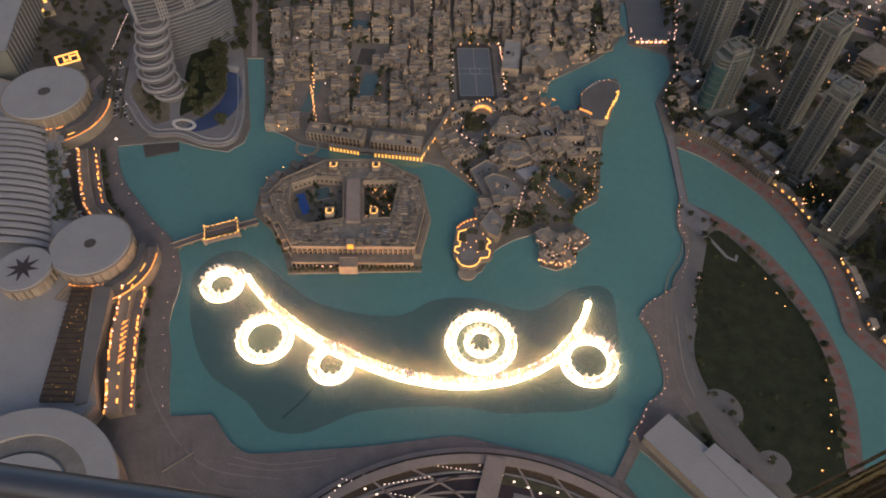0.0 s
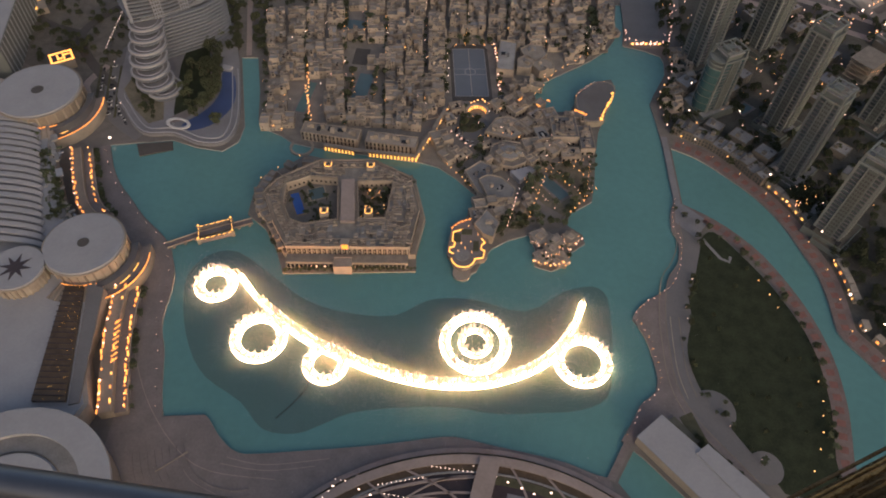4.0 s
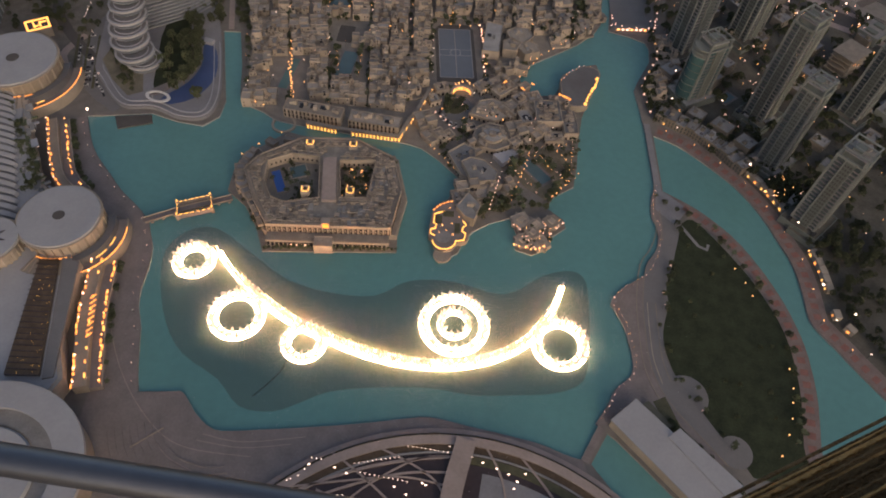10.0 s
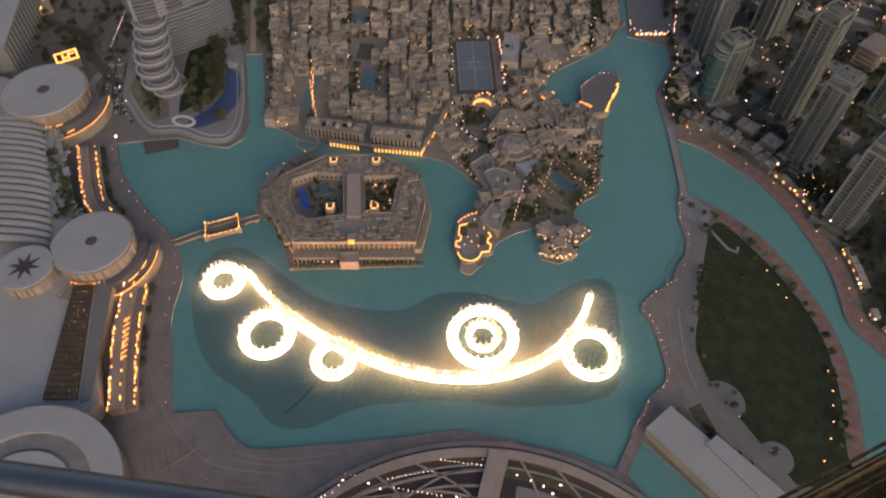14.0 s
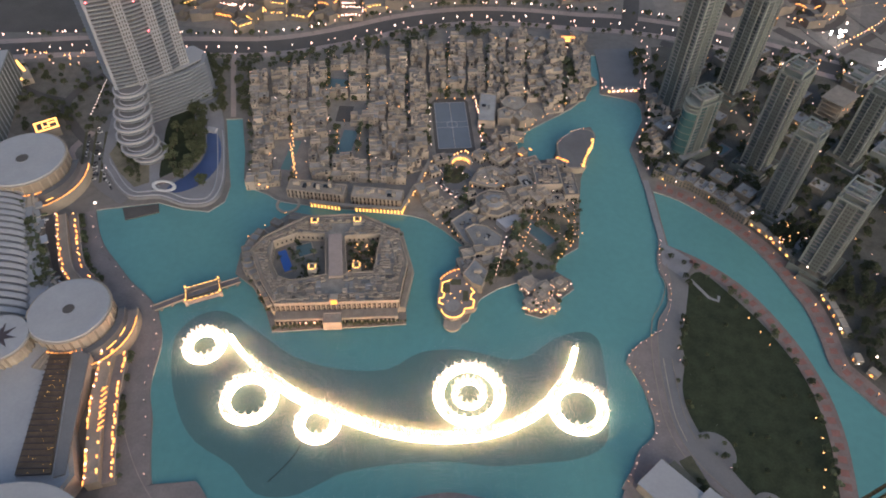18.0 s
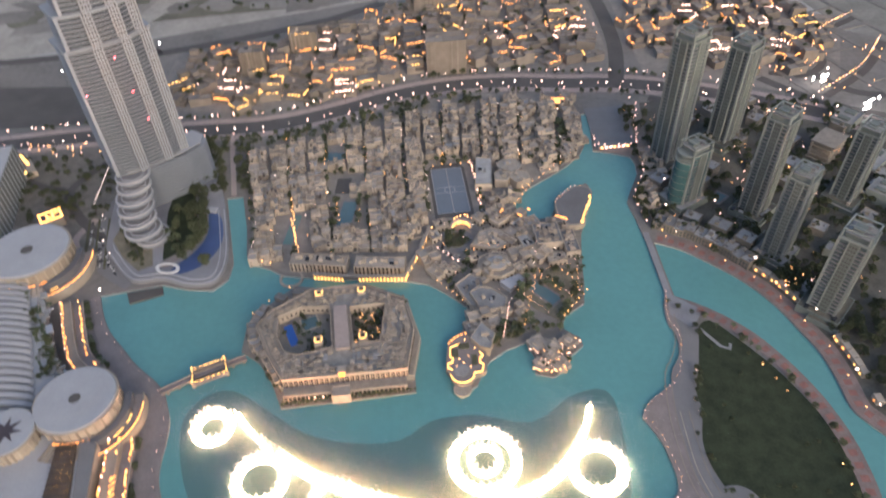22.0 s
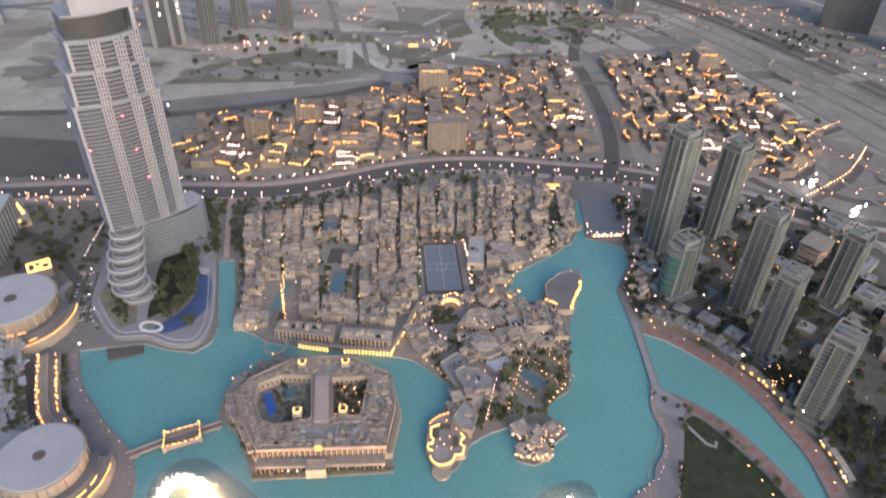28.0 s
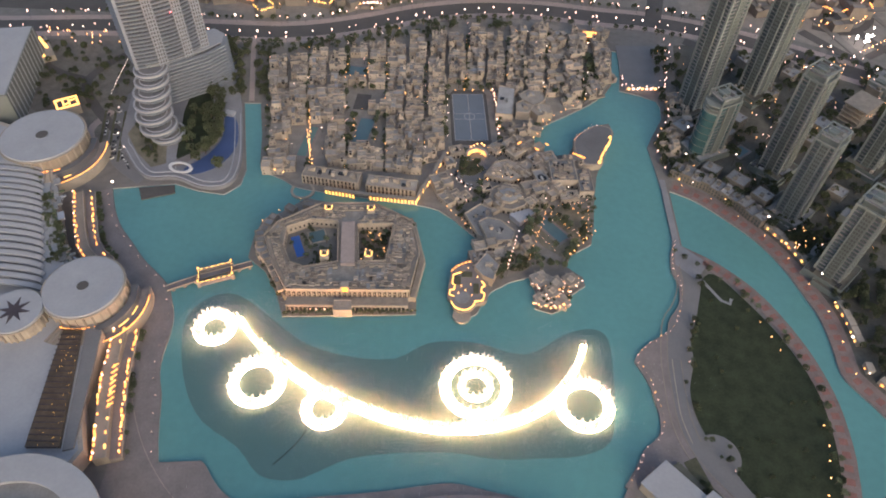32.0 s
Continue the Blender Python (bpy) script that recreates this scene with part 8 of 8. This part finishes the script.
# ---- low-rise quarter beyond the boulevard, with lit roof edges ----
def villa(x, y, turn, w, d, h, lit, k):
    t = thing("apartment_block", "sand-coloured low-rise block with glowing orange roof edges" if lit else "sand-coloured low-rise apartment block", "building", "low-rise blocks", at=pose(x, y, 0.15, 0, 0, turn))
    body, roofs = Solid(), []
    cx, cy = rnd.uniform(-0.15, 0.15) * w, rnd.uniform(-0.15, 0.15) * d
    gap = rnd.randrange(6)
    for q, (x0, x1, y0, y1) in enumerate(((-w / 2, cx, -d / 2, cy), (cx, w / 2, -d / 2, cy), (cx, w / 2, cy, d / 2), (-w / 2, cx, cy, d / 2))):
        hh = h if h > 20 else (3.0 if q == gap else h + rnd.choice((-3, -1.5, 0, 0, 2)))
        body.tray((x0 + x1) / 2, (y0 + y1) / 2, 0, x1 - x0, y1 - y0, hh, 0.4)
        roofs.append(((x0 + x1) / 2, (y0 + y1) / 2, hh - 0.9, x1 - x0 - 0.9, y1 - y0 - 0.9, 0.15))
    body.part("wall", VILLA, t)
    for r in roofs[:1]:
        Solid().box(*r).part("roof", VILLA_ROOF, t)
    if k == 1:
        share("roof_unit", rnd.choice(UNITS), t, -w * 0.2, 0, h - 1)
    if lit:
        dashes = Solid()
        for a, b, flat in rnd.sample([(0, -d / 2, 1), (0, -d / 2, 1), (-w / 2, 0, 0), (w / 2, 0, 0), (0, d / 2, 1)], rnd.choice((1, 2, 2, 3))):
            span = w if flat else d
            u = -span / 2 + rnd.uniform(0, span * 0.4)
            while u < span / 2 * rnd.uniform(0.5, 1.0):
                e = rnd.uniform(0.9, 2.8)
                if flat:
                    dashes.box(u + e / 2, b, h - 1.0 + rnd.uniform(-0.8, 0.6), e, rnd.uniform(0.7, 1.2), rnd.uniform(0.7, 1.4))
                else:
                    dashes.box(a, u + e / 2, h - 1.0 + rnd.uniform(-0.8, 0.6), rnd.uniform(0.7, 1.2), e, rnd.uniform(0.7, 1.4))
                u += e + rnd.uniform(0.5, 2.6)
        tagged(dashes.part("light_strip", (ORANGE_STRIP, GOLD_STRIP, ORANGE_STRIP, LAMP_PINK, ORANGE_STRIP)[rnd.randrange(5)], t), "broken row of glowing roof-edge lights", kind="stuff")
    return t


rnd = random.Random(77)
QUARTER = [(-310, 700), (-312, 800), (-128, 868), (-17, 948), (110, 1010), (218, 1072), (226, 900), (218, 740), (100, 738), (20, 740), (-50, 722), (-110, 696), (-190, 674)]
EAST_Q = [(258, 745), (262, 900), (262, 1062), (454, 1066), (516, 790), (470, 700), (350, 700)]
for poly, step in ((QUARTER, 27), (EAST_Q, 28)):
    xs, ys = [p[0] for p in poly], [p[1] for p in poly]
    gx = min(xs)
    while gx < max(xs):
        gy = min(ys)
        while gy < max(ys):
            x, y = gx + rnd.uniform(-4, 4), gy + rnd.uniform(-5, 5)
            if inside(x, y, poly):
                villa(x, y, rnd.choice((0, 15, -20, 35, 90)) + rnd.uniform(-6, 6), rnd.uniform(17, 26), rnd.uniform(15, 22), rnd.choice((7, 8.5, 10, 12)), rnd.random() < 0.45, rnd.randrange(6))
                if rnd.random() < 0.8:
                    street_lamp(x + 15, y + rnd.uniform(-10, 10), rnd.choice((LAMP_WARM, LAMP_WARM, LAMP_PINK)), rnd.choice((0.8, 1.1)), 7, group="quarter lamps")
                if rnd.random() < 0.8:
                    tree(x + rnd.uniform(-16, 16), y + 15, 1.2, None, group="quarter trees")
            gy += step
        gx += step
for x, y, w, d, h in ((25, 749, 46, 26, 42), (9, 925, 40, 26, 34), (-95, 745, 44, 22, 16), (-205, 770, 30, 24, 30), (-150, 820, 34, 20, 26), (430, 1020, 34, 30, 30)):
    b = villa(x, y, 3, w, d, h, h != 42, 1)
    for i in range(7):
        Solid().box(-w / 2 + w * (i + 0.5) / 7, -d / 2 - 0.5, 0, 1.6, 1.2, h + 1).part("rib", VILLA, b)

# ---- distant towers ----
FAR_GLASS = shader("grey_far_glass", (0.05, 0.058, 0.068), 0.4, var=0.15, bump=0)


def far_tower(x, y, w, d, h, turn, stone, style="plain", label="grey distant high-rise tower"):
    t = thing("distant_tower", label, "tower", "distant towers", at=pose(x, y, 0, 0, 0, turn))
    if h <= 60:
        Solid().box(0, 0, 0, w, d, h).part("wall", stone, t)
    else:
        glass = FAR_PALE_GLASS if stone is PALE_FAR else FAR_GLASS
        Solid().box(0, 0, 0, w * 0.94, d * 0.8, h * 0.93).part("glass_core", glass, t, "dark recessed glass")
        lift = (0.9 + 0.08 * (int(x) % 2), 1.0, 0.98 - 0.1 * (int(y) % 2))
        for u, wide, deep, q in ((-0.35, 0.26, 1.0, lift[0]), (0.0, 0.3, 0.92, lift[1]), (0.35, 0.26, 1.0, lift[2])):
            shaft = Solid().box(u * w, 0, 0, wide * w, deep * d, q * h).part("wall", stone, t)
            Solid().box(u * w, 0, q * h, wide * w * 0.6, deep * d * 0.5, 4.5).part("plant_room", stone, shaft)
            Solid().box(u * w, -deep * d / 2 - 0.1, 3, wide * w * 0.3, 0.7, q * h - 9).part("window_strip", glass, shaft, "dark vertical window strip")
        for e in (-1, 1):
            Solid().box(e * (0.48 * w + 0.1), 0, 2, 0.9, d * 0.35, h * 0.84).part("window_strip", glass, t, "dark vertical window strip")
    slab = Solid().box(0, 0, 0, w + 0.3, d + 0.3, 0.8).mesh("floor_band", stone)
    for z in np.arange(24, h * 0.88, 28):
        share("floor_band", slab, t, 0, 0, float(z))
    if style == "plain" and h > 95:
        Solid().box(-0.49 * w, -d / 2 - 0.4, 0, 1.8, 1.2, h * 0.97).part("edge_pier", PALE_FAR, t, "pale edge pier")
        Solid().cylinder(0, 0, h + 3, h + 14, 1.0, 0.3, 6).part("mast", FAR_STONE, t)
        if int(x) % 2:
            Solid().box(0, -d * 0.4, h + 0.2, w * 0.22, 0.7, 0.7).part("roof_glow", LAMP_PINK, t, "thin pinkish roof light")
    if style == "crown":
        for a in range(4):
            q = radians(90 * a + 45)
            Solid().cylinder(w * 0.52 * math.cos(q), d * 0.52 * math.sin(q), h - 4, h + 9, 2.2, 0.6, 6).part("pinnacle", VILLA, t)
            Solid().box(w * 0.36 * math.cos(q), d * 0.36 * math.sin(q), h - 0.5, 9.0, 5.0, 3.6, 90 * a + 45).part("crown_light", ORANGE_STRIP, t, "glowing orange crown light")
    if style == "lit":
        for i in range(9):
            Solid().box(w / 2 + 0.6, -d / 2, h - 8 - i * (h - 30) / 9, 0.9, 1.0, 6.0).part("facade_lamp", LAMP_WHITE, t, "white facade lamp")
    return t


def far_slab(x, y, w, d, h, turn, stone, glass, slot, label):
    """A flat-topped slab: close-set thin piers over glass, a plain parapet and, with slot, one tall dark slit."""
    t = thing("distant_tower", label, "tower", "distant towers", at=pose(x, y, 0, 0, 0, turn))
    Solid().box(0, 0, 0, w * 0.98, d * 0.98, h - 2).part("wall", glass, t, "grey glass wall")
    Solid().tray(0, 0, h - 2.2, w, d, 3.0, 1.2, 1.6).part("parapet", PALE_FAR, t, "pale roof parapet")
    n = int(w / 5.5)
    for i in range(n + 1):
        u = -w / 2 + w * i / n
        if not (slot and abs(u - 0.2 * w) < 4):
            share("pier", Solid().box(0, 0, 0, 1.5, 1.2, h - 2).mesh("pier", stone), t, u, -d / 2, 0)
    for e in (-1, 1):
        for v in (-0.5, -0.17, 0.17, 0.5):
            share("pier", Solid().box(0, 0, 0, 1.2, 1.5, h - 2).mesh("pier", stone), t, e * w / 2, v * d, 0)
    bands = Solid()
    for z in np.arange(8, h - 6, 7.5):
        bands.box(0, 0, float(z), w + 0.4, d + 0.4, 1.0)
    tagged(bands.part("floor_band", stone, t), "thin grey floor bands", kind="stuff")
    if slot:
        Solid().box(0.2 * w, -d / 2 - 0.5, 6, 3.2, 1.4, h - 8).part("slot", FAR_GLASS, t, "tall dark slit in the facade")
    for e, q in ((-0.25, 5), (0.2, 3.5)):
        Solid().box(e * w, 0, h - 0.6, w * 0.22, d * 0.4, q).part("plant_room", stone, t)
    return t


def fin_tower(x, y, w, d, h, turn, fins, label):
    """A slab of dark glass between tall pale fins with rounded heads and rows of white lamps."""
    t = thing("distant_tower", label, "tower", "distant towers", at=pose(x, y, 0, 0, 0, turn))
    Solid().box(0, 0, 0, w * 0.96, d * 0.8, h * 0.9).part("wall", FAR_GLASS, t, "dark glass wall")
    bars = Solid()
    for z in np.arange(6, h * 0.88, 4):
        bars.box(0, 0, float(z), w * 0.97, d * 0.82, 0.8)
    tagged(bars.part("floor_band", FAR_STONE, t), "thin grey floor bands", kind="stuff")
    for u, top, wide in fins:
        prof = [(-d / 2, 0), (d / 2, 0)] + [(d / 2 * math.cos(q), h * top - d / 2 + d / 2 * math.sin(q)) for q in [math.pi * i / 10 for i in range(11)]]
        n = len(prof)
        v = [(u * w + e * wide / 2, p, z) for e in (-1, 1) for p, z in prof]
        Solid().add(v, [(i, (i + 1) % n, n + (i + 1) % n, n + i) for i in range(n)] + [tuple(range(n)), tuple(range(2 * n - 1, n - 1, -1))]).part("fin", PALE_FAR, t, "pale rounded fin")
    return t


def fin_lamps(t, u, d, h, n):
    for i in range(n):
        Solid().box(u, -d / 2 - 0.5, h * (0.9 - 0.62 * i / n), 1.6, 0.9, 4.6).part("facade_lamp", LAMP_WHITE, t, "white facade lamp")


t = fin_tower(-412, 1085, 44, 30, 140, 24, ((-0.5, 0.93, 7), (0.14, 1.0, 6), (0.5, 0.97, 7)), "pale finned tower with white facade lamps")
fin_lamps(t, 21.5, 30, 140, 8)
fin_lamps(t, -6, 26, 120, 5)
fin_tower(-505, 1120, 40, 30, 158, 24, ((-0.5, 1.0, 6), (0.0, 0.97, 6), (0.5, 1.0, 6)), "pale finned distant glass tower")
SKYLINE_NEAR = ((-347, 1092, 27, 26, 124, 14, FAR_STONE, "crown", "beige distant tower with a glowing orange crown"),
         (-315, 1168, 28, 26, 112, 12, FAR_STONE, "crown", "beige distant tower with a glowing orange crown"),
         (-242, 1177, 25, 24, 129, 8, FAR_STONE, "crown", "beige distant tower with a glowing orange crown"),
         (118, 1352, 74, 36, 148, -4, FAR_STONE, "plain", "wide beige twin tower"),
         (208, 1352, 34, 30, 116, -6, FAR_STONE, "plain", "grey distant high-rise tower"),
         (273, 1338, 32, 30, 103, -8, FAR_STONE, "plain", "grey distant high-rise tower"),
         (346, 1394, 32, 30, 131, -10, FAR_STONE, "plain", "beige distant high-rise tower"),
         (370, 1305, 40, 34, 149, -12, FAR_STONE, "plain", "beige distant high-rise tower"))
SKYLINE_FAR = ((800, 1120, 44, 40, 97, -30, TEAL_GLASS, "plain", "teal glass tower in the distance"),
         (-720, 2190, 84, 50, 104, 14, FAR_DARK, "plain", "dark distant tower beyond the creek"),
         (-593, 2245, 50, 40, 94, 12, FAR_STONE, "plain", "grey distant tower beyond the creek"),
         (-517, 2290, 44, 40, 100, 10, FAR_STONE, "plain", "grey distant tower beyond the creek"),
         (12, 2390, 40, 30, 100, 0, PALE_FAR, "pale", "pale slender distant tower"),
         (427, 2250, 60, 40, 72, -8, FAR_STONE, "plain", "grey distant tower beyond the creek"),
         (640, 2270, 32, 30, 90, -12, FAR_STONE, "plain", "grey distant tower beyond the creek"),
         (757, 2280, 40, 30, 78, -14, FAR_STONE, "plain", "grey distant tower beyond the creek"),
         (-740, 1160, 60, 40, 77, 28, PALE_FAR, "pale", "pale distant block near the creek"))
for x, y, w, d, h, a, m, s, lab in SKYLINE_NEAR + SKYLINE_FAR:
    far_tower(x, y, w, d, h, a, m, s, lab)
for x, y, w, d, h, a, m, gl, slot, lab in ((-98, 1480, 104, 40, 92, 0, FAR_DARK, FAR_DARK, False, "broad dark office slab"),
                                           (20, 1500, 60, 40, 84, 0, FAR_DARK, FAR_DARK, False, "dark distant high-rise under construction"),
                                           (556, 1376, 90, 40, 97, -20, PALE_FAR, FAR_PALE_GLASS, True, "pale bluish office tower with a dark slit"),
                                           (760, 1240, 82, 50, 122, -28, FAR_DARK, FAR_DARK, False, "dark distant tower block"),
                                           (535, 1640, 90, 50, 103, -12, FAR_STONE, FAR_DARK, False, "broad grey distant tower")):
    far_slab(x, y, w, d, h, a, m, gl, slot, lab)
low = [(-110 + 45 * i, 1560 + 20 * (i % 3), 32, 24, 30 + 14 * (i % 4)) for i in range(10)] + [(-760 + 60 * i, 2150 + 25 * (i % 2), 44, 26, 16 + 5 * (i % 3)) for i in range(9)] + [(-180 + 80 * i, 2420 + 25 * (i % 2), 60, 30, 14 + 7 * (i % 3)) for i in range(14)]
for k, (x, y, w, d, h) in enumerate(low):
    far_tower(x, y, w * rnd.uniform(0.6, 1.2), d, h * (0.55 if y > 2000 else 1.0), rnd.uniform(-12, 12), FAR_DARK if k % 2 else FAR_STONE, "plain", "low distant grey building")
for k in range(60):
    x, y = rnd.uniform(-1500, 1900), rnd.uniform(2450, 3900)
    far_tower(x, y, rnd.uniform(20, 70), rnd.uniform(14, 40), rnd.uniform(5, 14), rnd.uniform(-30, 30), FAR_STONE, "plain", "low distant grey building") if k % 3 == 0 else None
for q in (-3, 3):
    street_lamp(-288 + q, 1081, LAMP_RED, 1.8, 6, group="distant lamps")
strip = thing("light_row", "row of orange lamps at the foot of the distant towers", "light strip", "distant light rows")
for path, step in (([(-350, 1040), (-290, 1065), (-200, 1115)], 5), ([(60, 1290), (330, 1280)], 16), ([(480, 1260), (560, 1290), (640, 1330)], 12), ([(640, 1330), (760, 1130), (860, 980)], 22), ([(300, 1225), (360, 1245), (400, 1215)], 13), ([(-480, 1250), (-560, 1180)], 14)):
    for k, (x, y, a) in enumerate(spaced(path, step)):
        if rnd.random() < 0.75:
            street_lamp(x + rnd.uniform(-4, 4), y + rnd.uniform(-5, 5), LAMP_PINK if k % 4 else LAMP_WARM, rnd.choice((0.6, 0.9, 1.3)), 6, group="distant lamps")
Solid().box(-22, 1095, 0.2, 15, 3, 3).part("light_bar", ORANGE_STRIP, strip)
crane = thing("gantry", "tall frame outlined with yellow lights in the desert", "frame", at=pose(1378, 2690, 0, 0, 0, -25))
for a in (-45, 45):
    Solid().box(a, 0, 0, 6, 6, 70).part("leg", FAR_STONE, crane)
    Solid().box(a, -4, 8 if a > 0 else 30, 1.8, 2, 60 if a > 0 else 38).part("light_bar", GOLD_STRIP, crane, "yellow light bar")
Solid().box(0, 0, 66, 96, 6, 6).part("beam", FAR_STONE, crane)
Solid().box(0, -4, 67, 90, 2, 1.8).part("light_bar", GOLD_STRIP, crane, "yellow light bar")
# ramps of the interchange east of the quarter, edged with lamps
for pts in ([(395, 700), (430, 690), (462, 712), (470, 745), (440, 775)], [(430, 640), (470, 668), (510, 700), (560, 760)], [(470, 745), (500, 790), (560, 830)]):
    path = smooth_path(pts, 5)
    tagged(Solid().ribbon(path, 9, 0.2, 0.5).part("ramp_road", ASPHALT), "curved dark ramp of the road interchange", "road", kind="structure")
    for k, (x, y, a) in enumerate(spaced(offset(path, 6), 7)):
        street_lamp(x, y, LAMP_WARM if k % 4 else LAMP_PINK, rnd.choice((0.8, 1.2)), 6, group="side street lamps")

for k in range(200):
    x0, x1, y0, y1 = rnd.choice(((80, 340, 1110, 1290), (100, 330, 1250, 1290), (-350, -140, 940, 1060), (-330, -150, 1080, 1130), (80, 340, 1110, 1290), (600, 700, 1100, 1200)))
    tree(rnd.uniform(x0, x1), rnd.uniform(y0, y1), rnd.uniform(0.7, 1.4), None, group="quarter trees")
for x, y, a in spaced([(440, 1395), (530, 1304), (620, 1130), (702, 930), (780, 700)], 26):
    street_lamp(x + rnd.uniform(-4, 4), y, LAMP_PINK, 1.2, 9, group="distant lamps")

for x, y, a in ((438, 662, 30), (446, 672, 30), (456, 602, 25), (462, 612, 25), (470, 618, 30), (430, 668, 60)):
    fl = thing("floodlight_bank", "bank of dazzling white floodlights on a low frame", "floodlight", "floodlight banks", at=pose(x, y, 0.2, 0, 0, a))
    Solid().box(0, 0, 0, 0.6, 0.6, 8).part("mast", DARK_STEEL, fl)
    Solid().box(0, 0, 8, 7, 1.6, 1.6).part("lamp_panel", FLOOD, fl, "dazzling white lamp panel")

# small lamps added at random in place of reddish glow patches
for k in range(110):
    x0, x1, y0, y1 = rnd.choice(((540, 700, 1240, 1330), (-560, -430, 1150, 1260), (-310, -90, 1190, 1270), (80, 330, 1290, 1320), (700, 860, 960, 1150), (-20, 40, 1090, 1120)))
    street_lamp(rnd.uniform(x0, x1), rnd.uniform(y0, y1), LAMP_WARM, rnd.choice((0.6, 0.9, 1.4)), 4, group="distant lamps")

# ---- lamps and trees too many to count ----
for name, (material, heads, poles) in FAR_LAMPS.items():
    tagged(heads.part("far_lamp_heads", material), "many small glowing street lamps in the distance", "street lamps", kind="stuff")
    tagged(poles.part("far_lamp_poles", DARK_STEEL), "many thin steel lamp poles in the distance", "lamp poles", kind="stuff")
tagged(FAR_TREES[0].part("far_tree_trunks", BARK), "many thin tree trunks between the houses", "trees", kind="stuff")
tagged(FAR_TREES[1].part("far_tree_crowns", LEAF), "many dark green tree crowns between the houses", "trees", kind="stuff")
